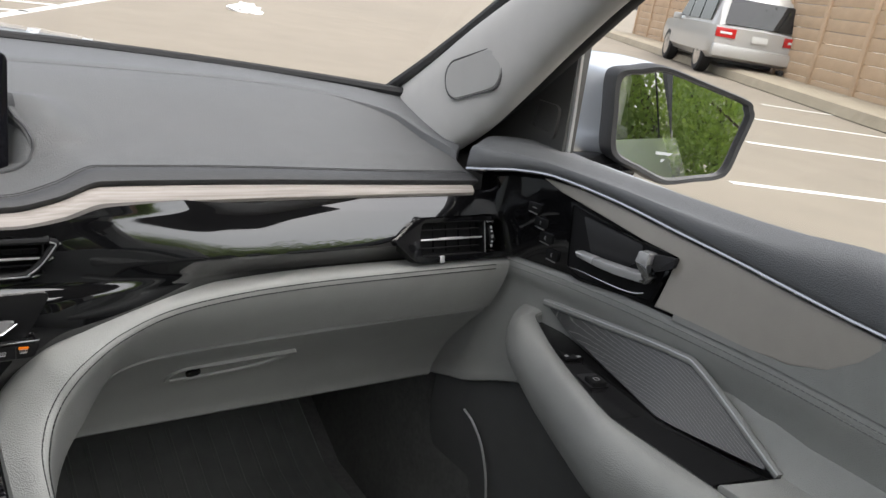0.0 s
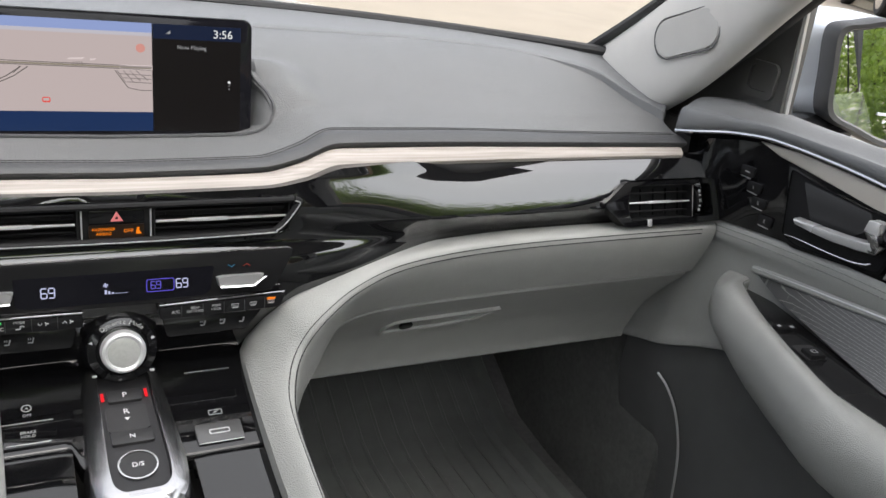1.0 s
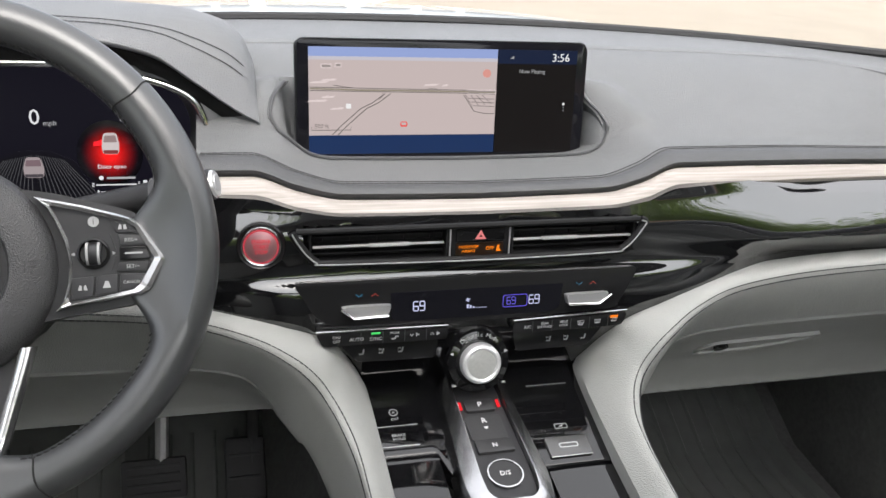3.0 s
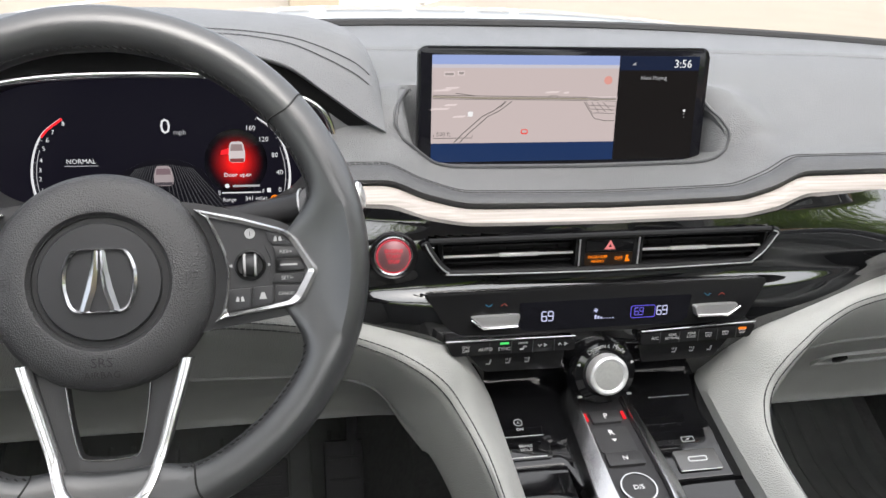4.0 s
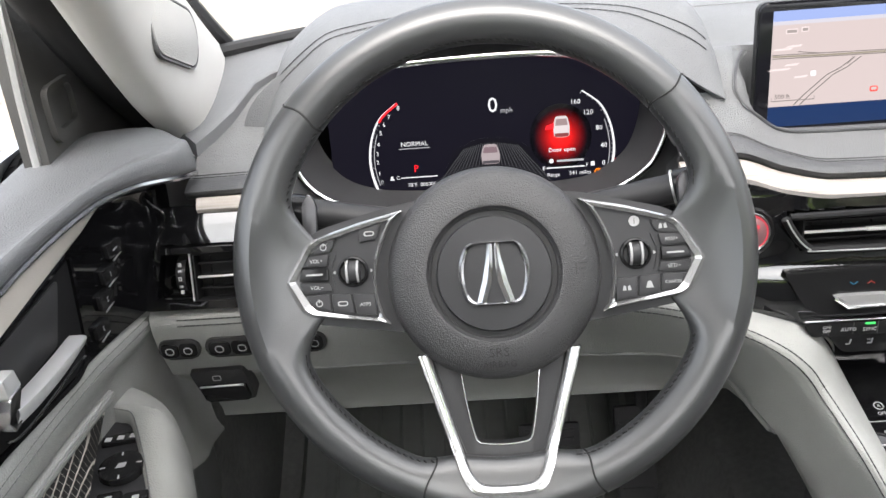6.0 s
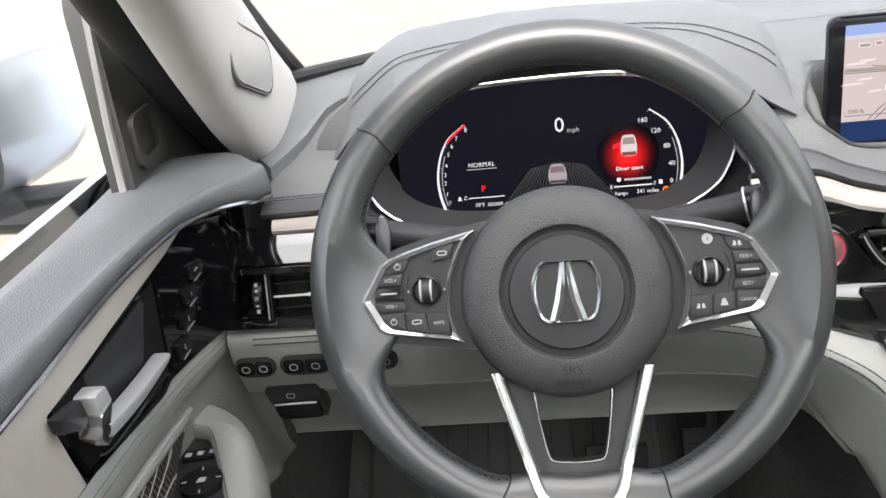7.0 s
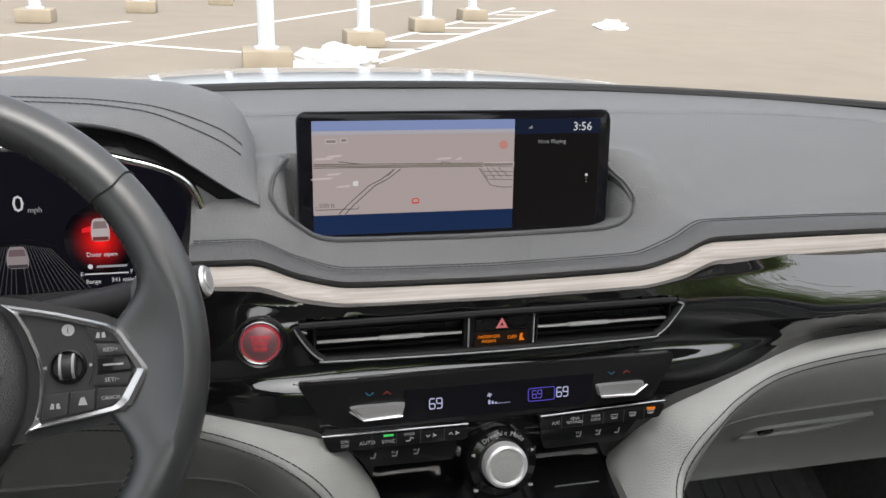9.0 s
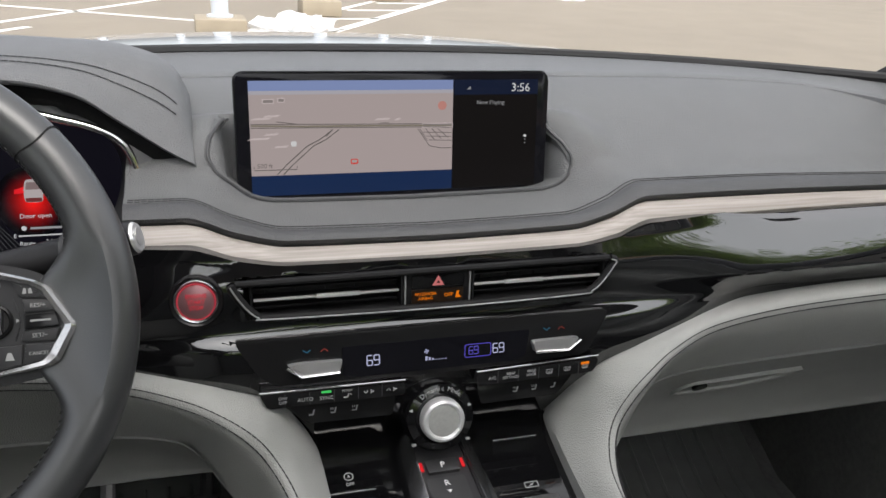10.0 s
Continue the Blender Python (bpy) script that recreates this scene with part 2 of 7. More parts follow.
def word(text, size, parent, mat, at, label="", align="CENTER", turn=0.0, name="legend"):
    """Lettering in the built-in font, as a thin raised mesh. at: x, y, z in the parent's axes."""
    c = bpy.data.curves.new("lettering", "FONT")
    c.body, c.size, c.extrude = text, size, 0.00015
    c.align_x, c.align_y, c.resolution_u = align, "CENTER", 2
    tmp = bpy.data.objects.new("lettering", c)
    me = bpy.data.meshes.new_from_object(tmp)
    bpy.data.objects.remove(tmp)
    bpy.data.curves.remove(c)
    me.materials.clear()
    me.materials.append(mat)
    ob = new(name, me)
    ob.parent = parent
    ob.matrix_basis = pose(*at, 0, 0, turn) if not isinstance(at, Matrix) else at
    return tagged(ob, label)


def stitch(path, parent, mat, r=0.0007, dash=0.0045, gap=0.0022, name="stitching"):
    """A seam of separate stitches along a path, joined into one part."""
    bm = bmesh.new()
    p = [Vector(q) for q in path]
    total = sum((b - a).length for a, b in zip(p[:-1], p[1:]))
    acc = [0.0]
    for a, b in zip(p[:-1], p[1:]):
        acc.append(acc[-1] + (b - a).length)

    def at(s):
        k = min(max(int(np.searchsorted(acc, s)) - 1, 0), len(p) - 2)
        return p[k].lerp(p[k + 1], (s - acc[k]) / max(acc[k + 1] - acc[k], 1e-9))

    s = 0.0
    while s + dash < total:
        tube([at(s), at(s + dash * 0.5), at(s + dash)], r, sides=4, bm=bm)
        s += dash + gap
    ob = part(name, bm, mat, parent)
    return ob


# ---- ground and distance ----
def asphalt():
    m = material("pale_worn_asphalt", (0.235, 0.202, 0.158), 0.9, vary=0.12, scale=1.5, bump=0.3, bump_scale=120)
    return m


ASPHALT = asphalt()
GZ, GK = 0.14, 0.895  # the height of the car park and the scale of its plan
PAINT = material("white_road_paint", (0.75, 0.74, 0.70), 0.7, vary=0.12, scale=6)
CONCRETE = material("tan_concrete", (0.34, 0.29, 0.215), 0.9, vary=0.15, scale=6, bump=0.4, bump_scale=60)
FENCEWOOD = material("tan_concrete_panel", (0.50, 0.36, 0.24), 0.85, vary=0.12, scale=4)
POSTPAINT = material("pale_blue_grey_paint", (0.62, 0.66, 0.70), 0.4, vary=0.04, scale=4)
LEAF = material("green_leaves", (0.10, 0.15, 0.035), 0.6, vary=0.45, scale=3)
_n, _l = LEAF.node_tree.nodes, LEAF.node_tree.links
_tr, _ad = _n.new("ShaderNodeBsdfTranslucent"), _n.new("ShaderNodeAddShader")
_tr.inputs["Color"].default_value = (0.13, 0.18, 0.03, 1)
_l.new(_n["Principled BSDF"].outputs[0], _ad.inputs[0])
_l.new(_tr.outputs[0], _ad.inputs[1])
_l.new(_ad.outputs[0], _n["Material Output"].inputs["Surface"])
BARK = material("brown_bark", (0.09, 0.07, 0.05), 0.9, vary=0.3, scale=12)
LITTER = material("brown_leaf_litter", (0.22, 0.14, 0.08), 0.9, vary=0.4, scale=20)


def ground_sheet():
    bm = bmesh.new()
    bmesh.ops.create_grid(bm, x_segments=40, y_segments=40, size=1500)
    tagged(part("ground", bm, ASPHALT, m=pose(0, 0, GZ)), "pale tan worn asphalt of a car park", "ground", kind="structure")


ground_sheet()


def stripe(a, b, w=0.10):
    a, b = Vector((a[0] * GK, a[1] * GK, GZ + 0.004)), Vector((b[0] * GK, b[1] * GK, GZ + 0.004))
    s = (b - a).normalized().cross(Vector((0, 0, 1))) * w / 2
    bm = bmesh.new()
    top = [bm.verts.new(p) for p in (a - s, b - s, b + s, a + s)]
    low = [bm.verts.new(v.co - Vector((0, 0, 0.003))) for v in top]
    bm.faces.new(top)
    for i in range(4):
        j = (i + 1) % 4
        bm.faces.new((top[i], low[i], low[j], top[j]))
    tagged(part("parking_line", bm, PAINT), "white painted parking line on the asphalt", "line", "parking lines", "structure")


# stalls beside the fence, the crossing lines ahead and the hatched island
for k in range(-3, 3):
    x, y = 9.44 + 2.75 * k, 6.0 + 1.7 * k
    stripe((x, y), (x + 4.7, y - 2.1))
stripe((-3.4, 13.65), (0.5, 11.43))
stripe((-7.5, 16.0), (-3.4, 13.65))
stripe((-2.7, 10.5), (5.2, 25.2))
stripe((-5.8, 8.9), (-1.9, 16.2))
stripe((-3.0, 9.0), (-1.9, 10.9))
stripe((1.2, 10.15), (8.1, 21.8), 0.14)
stripe((0.4, 10.5), (7.2, 22.3), 0.10)
for k in range(9):
    f = k / 9
    stripe((0.75 + 6.6 * f, 10.9 + 11.2 * f), (1.75 + 6.6 * f, 11.0 + 11.2 * f), 0.12)


def light_post(x, y):
    t = thing("carport_post", "pale blue-grey round steel post on a square concrete footing", "post", pose(x * GK, y * GK, GZ), "posts along the island")
    part("footing", box((0.5, 0.5, 0.20), (0, 0, 0.10), 0.03), CONCRETE, t, "chipped tan concrete footing")
    part("pole", lathe([(0.085, 0.19), (0.085, 4.2)], 20), POSTPAINT, t)
    part("collar", lathe([(0.13, 0.20), (0.13, 0.22), (0.09, 0.23)], 20), POSTPAINT, t)
    return t


first_post = light_post(0.19, 10.2)
for p in ((1.68, 12.65), (3.2, 15.2), (4.8, 17.9), (-3.3, 15.8), (-1.86, 18.4), (-0.35, 21.2)):
    copy_thing(first_post, pose(p[0] * GK, p[1] * GK, GZ))


def bag(x, y, z, name, label, category):
    bm = bmesh.new()
    bmesh.ops.create_icosphere(bm, subdivisions=4, radius=1)
    for v in bm.verts:
        k = 0.75 + 0.5 * noise.fractal(v.co * 1.7 + Vector((x, y, 0)), 0.9, 2.1, 4)
        v.co = Vector((v.co.x * z * 1.5, v.co.y * z, max(v.co.z, -0.25) * z * 0.62 + z * 0.155)) * k
        v.co.z = max(v.co.z, 0)
    tagged(part(name, bm, material("crumpled_white_plastic", (0.8, 0.8, 0.8), 0.45, vary=0.06, scale=8), m=pose(x * GK, y * GK, GZ)), label, category)


bag(1.0, 10.35, 0.36, "plastic_bag", "crumpled white plastic sheeting lying beside a footing", "bag")
bag(7.2, 16.2, 0.22, "paper_scrap", "small white scrap of litter on the asphalt", "litter")


def panel_fence(a, b, n, h=2.1, name="fence", group="panel fence"):
    """A fence of horizontal tan boards between posts."""
    a, b = Vector((*a, 0)) * GK, Vector((*b, 0)) * GK
    d = (b - a) / n
    ang = math.degrees(math.atan2(d.y, d.x))
    t = thing(name, "tan precast concrete panel fence with upright posts", "fence", pose(a.x, a.y, GZ + 0.12, 0, 0, ang), kind="structure")
    w = d.length
    boards, post = None, None
    for i in range(n + 1):
        if post is None:
            ob = part("post", box((0.16, 0.16, h + 0.05), (0, 0, h / 2), 0.015), FENCEWOOD, t)
            post = ob
        else:
            ob = new("post", post.data)
            ob.parent = t
        ob.matrix_basis = pose(w * i, 0, 0)
        if i == n:
            break
        for k in range(8):
            if boards is None:
                boards = part("board", box((w - 0.14, 0.07, h / 8 - 0.012), (w / 2, 0, h / 16), 0.012), FENCEWOOD, t)
                ob2 = boards
            else:
                ob2 = new("board", boards.data)
                ob2.parent = t
            ob2.matrix_basis = pose(w * i, random.uniform(-0.008, 0.008), k * h / 8)
    return t


# the fence beside the stalls runs past the far vehicle and back behind the car
panel_fence((30.0, 26.0), (4.0, -12.0), 21)


def kerb():
    a, b = Vector((29.9, 26.0, GZ / GK)) * GK, Vector((4.0, -12.0, GZ / GK)) * GK
    s = Vector((0.826, -0.563, 0))
    rows = []
    for i in range(60):
        p = a.lerp(b, i / 59)
        rows.append([p + s * -1.2 + Vector((0, 0, -0.02)), p + s * -1.15 + Vector((0, 0, 0.12)), p + s * -1.0 + Vector((0, 0, 0.15)), p + s * 0.6 + Vector((0, 0, 0.17))])
    tagged(part("kerb", sheet(rows, 0.1), CONCRETE), "low tan concrete kerb along the fence", "kerb", kind="structure")
    bm = bmesh.new()
    for i in range(1500):
        p = a.lerp(b, random.random()) + s * random.uniform(-0.95, 0.1) + Vector((0, 0, 0.165))
        m = Matrix.Translation(p) @ Euler((random.uniform(-0.5, 0.5), random.uniform(-0.5, 0.5), random.uniform(0, 6))).to_matrix().to_4x4()
        q = random.uniform(0.03, 0.08)
        v = [bm.verts.new(m @ Vector(c)) for c in ((-q, 0, 0), (0, -q * 0.5, 0.01), (q, 0, 0), (0, q * 0.5, 0.01))]
        bm.faces.new(v)
    tagged(part("leaf_litter", bm, LITTER), "dry brown leaves lying along the fence foot", "leaves", kind="stuff")


kerb()


def tree(x, y, h, seed):
    rnd = random.Random(seed)
    t = thing("tree", "leafy green tree with a slender trunk", "tree", pose(x, y, GZ, 0, 0, rnd.uniform(0, 360)), "trees beyond the fence")
    bm = tube([(0, 0, 0), (0.05, 0.02, h * 0.3), (0.0, 0.08, h * 0.6), (0.1, 0, h * 0.85)], lambda u: 0.16 * (1 - 0.8 * u), sides=8)
    tips = []
    for i in range(9):
        a, z = rnd.uniform(0, 6.3), h * rnd.uniform(0.25, 0.7)
        L = h * rnd.uniform(0.22, 0.36)
        e = Vector((math.cos(a) * L, math.sin(a) * L, z + L * rnd.uniform(0.4, 0.9)))
        tube([(0, 0, z), tuple(e * 0.5 + Vector((0, 0, z * 0.45))), tuple(e)], lambda u: 0.07 * (1 - 0.8 * u), sides=6, bm=bm)
        tips += [e, e * 0.7 + Vector((0, 0, z * 0.25))]
    tips += [Vector((0, 0, h * 0.9)), Vector((0.3, 0.2, h * 0.75))]
    part("trunk", bm, BARK, t)
    bm = bmesh.new()
    for i in range(11000):
        c = rnd.choice(tips)
        p = c + Vector((rnd.gauss(0, 1), rnd.gauss(0, 1), rnd.gauss(0, 0.8))) * h * 0.10
        m = Matrix.Translation(p) @ Euler((rnd.uniform(0, 6), rnd.uniform(0, 6), rnd.uniform(0, 6))).to_matrix().to_4x4()
        q = rnd.uniform(0.028, 0.058)
        bm.faces.new([bm.verts.new(m @ Vector(v)) for v in ((-q, 0, 0), (0, -q * 0.5, 0), (q, 0, 0), (0, q * 0.5, 0))])
    part("crown", bm, LEAF, t)
    return t


first_tree = tree(13.0, -4.0, 6.5, 1)
for i, (x, y, s) in enumerate(((14.0, -16.0, 1.1), (17.0, 3.0, 0.9), (2.0, -17.0, 1.2), (-4.0, -19.0, 1.1), (-9, -17, 1.2), (21, 9, 1.0), (-14, -14, 1.2), (6.0, -21.0, 1.0), (10.0, -16.0, 1.0), (15.5, -7.5, 0.9))):
    ob = copy_thing(first_tree, pose(x, y, GZ, 0, 0, 70 * i))
    ob.scale = (s, s, s)


def hedge(x, y, seed):
    rnd = random.Random(seed)
    t = thing("shrub", "dense green shrub growing beyond the fence", "shrub", pose(x, y, GZ, 0, 0, rnd.uniform(0, 360)), "shrubs beyond the fence")
    bm = tube([(0, 0, 0), (0.1, 0.0, 1.2), (0.05, 0.1, 2.2)], lambda u: 0.08 * (1 - 0.7 * u), sides=7)
    lumps = []
    for i in range(12):
        e = Vector((rnd.uniform(-1.7, 1.7), rnd.uniform(-1.3, 1.3), rnd.uniform(0.5, 3.0)))
        lumps.append(e)
        tube([(0, 0, 0.4), tuple(e * 0.5 + Vector((0, 0, 0.3))), tuple(e)], 0.025, sides=5, bm=bm)
    part("stem", bm, BARK, t)
    bm = bmesh.new()
    for i in range(15000):
        c = rnd.choice(lumps)
        p = c + Vector((rnd.gauss(0, 0.5), rnd.gauss(0, 0.5), rnd.gauss(0, 0.4)))
        m = Matrix.Translation((p.x, p.y, max(p.z, 0.05))) @ Euler((rnd.uniform(0, 6), rnd.uniform(0, 6), rnd.uniform(0, 6))).to_matrix().to_4x4()
        q = rnd.uniform(0.035, 0.065)
        bm.faces.new([bm.verts.new(m @ Vector(v)) for v in ((-q, 0, 0), (0, -q * 0.55, 0), (q, 0, 0), (0, q * 0.55, 0))])
    part("foliage", bm, LEAF, t)
    return t


first_shrub = hedge(-0.9, -17.4, 3)
for i, (x, y) in enumerate(((2.2, -16.2), (-4.0, -17.0), (3.8, -15.0), (1.0, -19.0), (-2.6, -18.5), (5.0, -14.0))):
    copy_thing(first_shrub, pose(x, y, GZ, 0, 0, 50 * i))
for i, (x, y, k) in enumerate(((7.0, -11.5, 1.5), (9.5, -9.5, 1.4), (11.5, -6.8, 1.5), (12.0, -2.5, 1.3), (5.5, -14.5, 1.6))):
    ob = copy_thing(first_shrub, pose(x, y, GZ, 0, 0, 35 + 65 * i))
    ob.scale = (k, k, k)


# ---- the car's shell ----
def car_shell():
    t = thing("car_body", "silver car body with a pale headliner, seen from inside", "car body", kind="structure")
    # front lid beyond the windscreen
    rows = []
    for i in range(73):
        x = -0.82 + 1.64 * i / 72
        e = 1 - (abs(x) / 0.82) ** 3 * 0.09
        yb = 1.235 - 0.23 * (abs(x) / 0.7) ** 2.2
        rows.append([(x, yb + (2.15 - yb) * k / 10, (1.160 + 0.012 * math.sin(k / 10 * 2.2) - 0.13 * (k / 10) ** 1.6) * e) for k in range(11)])
    part("front_lid", sheet(rows, 0), SILVER, t, "glossy silver front lid")
    # roof lining round a wide unseen glazed opening, added to light the cabin
    rz = lambda x, y: 1.60 + 0.05 * (1 - (x / 0.66) ** 2) - 0.05 * max(0, (y + 0.2) / 0.6) ** 2
    for x0, x1, y0, y1 in ((-0.62, -0.44, -2.3, 0.30), (0.44, 0.62, -2.3, 0.30), (-0.44, 0.44, 0.02, 0.30), (-0.44, 0.44, -2.3, -1.45)):
        rows = [[(x, y, rz(x, y)) for y in np.linspace(y0, y1, 9)] for x in np.linspace(x0, x1, 9)]
        part("roof_lining", sheet(rows, 0.03), HEADLINER, t, "pale cloth roof lining")
    rows = [[(x, y, rz(x, y) + 0.02) for y in np.linspace(-1.47, 0.04, 9)] for x in np.linspace(-0.46, 0.46, 9)]
    g = part("added_roof_glass", sheet(rows, 0), glass_material("tinted_roof_glass", (0.85, 0.86, 0.86), 5.0, 0.6), t, "unseen tinted roof glass, added to let light in")
    g.visible_shadow = False
    # outer skins below the windows
    for s in (-1, 1):
        rows = [[(s * (0.805 + 0.13 * math.sin(min(k / 8, 1) * 2.2)), y, 1.135 - 0.70 * k / 10) for k in range(11)] for y in np.linspace(-2.5, 1.0, 20)]
        part("outer_skin", sheet(rows, 0.008), SILVER, t, "glossy silver outer skin")
    for s in (-1, 1):
        part("side_wall", box((0.05, 1.9, 0.66), (s * 0.755, -1.40, 0.78), 0.02), GREYPLASTIC, t)
        part("sill", box((0.10, 2.9, 0.12), (s * 0.80, -0.5, 0.47), 0.02), BLACK, t)
        for y, w in ((-0.55, 0.10), (-1.45, 0.12), (-2.25, 0.16)):
            part("roof_post", tube([(s * 0.73, y, 1.1), (s * 0.68, y - 0.02, 1.40), (s * 0.61, y - 0.04, 1.58)], w / 2, sides=8), BLACK, t)
        part("roof_rail", tube([(s * 0.60, 0.34, 1.545), (s * 0.65, -0.1, 1.60), (s * 0.65, -1.2, 1.61), (s * 0.62, -2.3, 1.60)], 0.04, sides=8), HEADLINER, t)
    # door frame tops that close the gap between the side windows and the roof
    fy = [-2.3, -0.60, 0.11, 0.32, 0.44, 0.50, 0.53]
    lx, lz = curve(fy, [0.70, 0.712, 0.714, 0.704, 0.700, 0.697, 0.694]), curve(fy, [1.48, 1.50, 1.495, 1.470, 1.420, 1.385, 1.365])
    ux, uz = curve(fy, [0.60, 0.60, 0.60, 0.598, 0.618, 0.630, 0.637]), curve(fy, [1.60, 1.60, 1.60, 1.575, 1.500, 1.458, 1.438])
    for s in (-1, 1):
        rows = [[Vector((s * (lx(y) + (ux(y) - lx(y)) * k), y, lz(y) + (uz(y) - lz(y)) * k + 0.012 * math.sin(math.pi * k))) for k in (0, 0.25, 0.5, 0.75, 1)] for y in np.linspace(0.53, -2.3, 50)]
        part("door_frame_top", sheet(rows, 0.012), HEADLINER, t, "pale cloth lining above the side windows")
        part("post_trim", box((0.03, 0.24, 0.52), (s * 0.735, -0.50, 1.31), 0.01, None), PILLAR, t)
    tinted = glass_material("tinted_side_glass", (0.16, 0.18, 0.17), 3.0, 0.95)
    for s in (-1, 1):
        for y0, y1 in ((-0.50, -1.40), (-1.50, -2.2)):
            rows = [[(s * (0.80 - 0.02 * k - 0.015 * (k / 5) ** 2), y, 1.13 + 0.09 * k) for k in range(6)] for y in np.linspace(y0, y1, 4)]
            g = part("rear_side_glass", sheet(rows, 0), tinted, t, "dark tinted side glass")
            g.visible_shadow = False
    for s in (-1, 1):
        rows = [[(s * (0.802 - 0.019 * k), y - 0.075 * k * (y > 0.2), 1.13 + 0.09 * k) for k in range(6)] for y in (0.70, 0.35, 0.0, -0.48)]
        g = part("front_side_glass", sheet(rows, 0), glass_material("clear_side_glass", (0.97, 0.98, 0.97), 3.0, 0.9), t, "clear front side glass")
        g.visible_shadow = False
    part("rear_wall", box((1.6, 0.06, 0.75), (0, -2.3, 0.80), 0.02), GREYPLASTIC, t)
    part("bulkhead", box((1.56, 0.04, 0.62), (0, 1.36, 0.72), 0.01), BLACK, t)
    for s in (-1, 1):
        part("kick_panel", box((0.04, 0.62, 0.62), (s * 0.765, 1.09, 0.74), 0.015), CARPET, t)
    return t


car_shell()


def floor_and_mats():
    rows = []
    for i in range(41):
        x = -0.80 + 1.6 * i / 40
        tun = 0.16 * (1 - smooth(0.10, 0.20, abs(x)))
        rows.append([(x, y, 0.44 + tun + 0.55 * max(0, y - 1.10)) for y in np.linspace(-2.3, 1.38, 30)])
    tagged(part("floor", sheet(rows, 0.02, face=(0, 0, 1)), CARPET), "black carpeted car floor", "floor", kind="structure")
    for s, label in ((1, "ribbed black rubber mat in the passenger footwell"), (-1, "ribbed black rubber mat in the driver's footwell")):
        t = thing("floor_mat", label, "floor mat", pose(s * 0.44, 0, 0), "floor mats")
        prof = [(y, 0.452 + 0.55 * max(0, y - 1.10)) for y in np.linspace(0.3, 1.34, 20)]
        rows = [[(x, y, z + (0.012 if abs(abs(x) - 0.25) < 0.016 else 0)) for y, z in prof] for x in (-0.27, -0.262, -0.24, -0.232, -0.1, 0, 0.1, 0.232, 0.24, 0.262, 0.27)]
        part("tray", sheet(rows, 0.006, face=(0, 0, 1)), MATRUBBER, t)
        for k in range(14):
            x = -0.215 + 0.033 * k
            part("rib", tube([(x, y, z + 0.0005) for y, z in prof[2:-2]], 0.004, sides=5), MATRUBBER, t)


floor_and_mats()


# ---- windscreen and pillars ----
def windscreen():
    t = thing("windscreen", "clear curved car windscreen with a black rim", "windscreen", kind="structure")
    base = [(x, 1.205 - 0.20 * (abs(x) / 0.655) ** 2.2, 1.165 + 0.004 * (1 - (x / 0.66) ** 2)) for x in np.linspace(-0.70, 0.70, 29)]
    top = [(x * 0.84, 0.36 - 0.05 * (x / 0.7) ** 2, 1.58) for x in np.linspace(-0.70, 0.70, 29)]
    rows = [[Vector(a).lerp(Vector(b), k / 10) + Vector((0, 0.03, 0.03)) * math.sin(k / 10 * math.pi) for k in range(11)] for a, b in zip(base, top)]
    g = part("pane", sheet(rows, 0.0), GLASS, t)
    g.visible_shadow = False
    part("seal", tube([(p[0], p[1] - 0.005, p[2] + 0.0) for p in base], 0.007, sides=8), RUBBER, t, "black rubber seal along the base")
    return t


windscreen()


CORNER = material("charcoal_plastic", (0.055, 0.054, 0.052), 0.55, bump=0.25, bump_scale=900, vary=0.08)


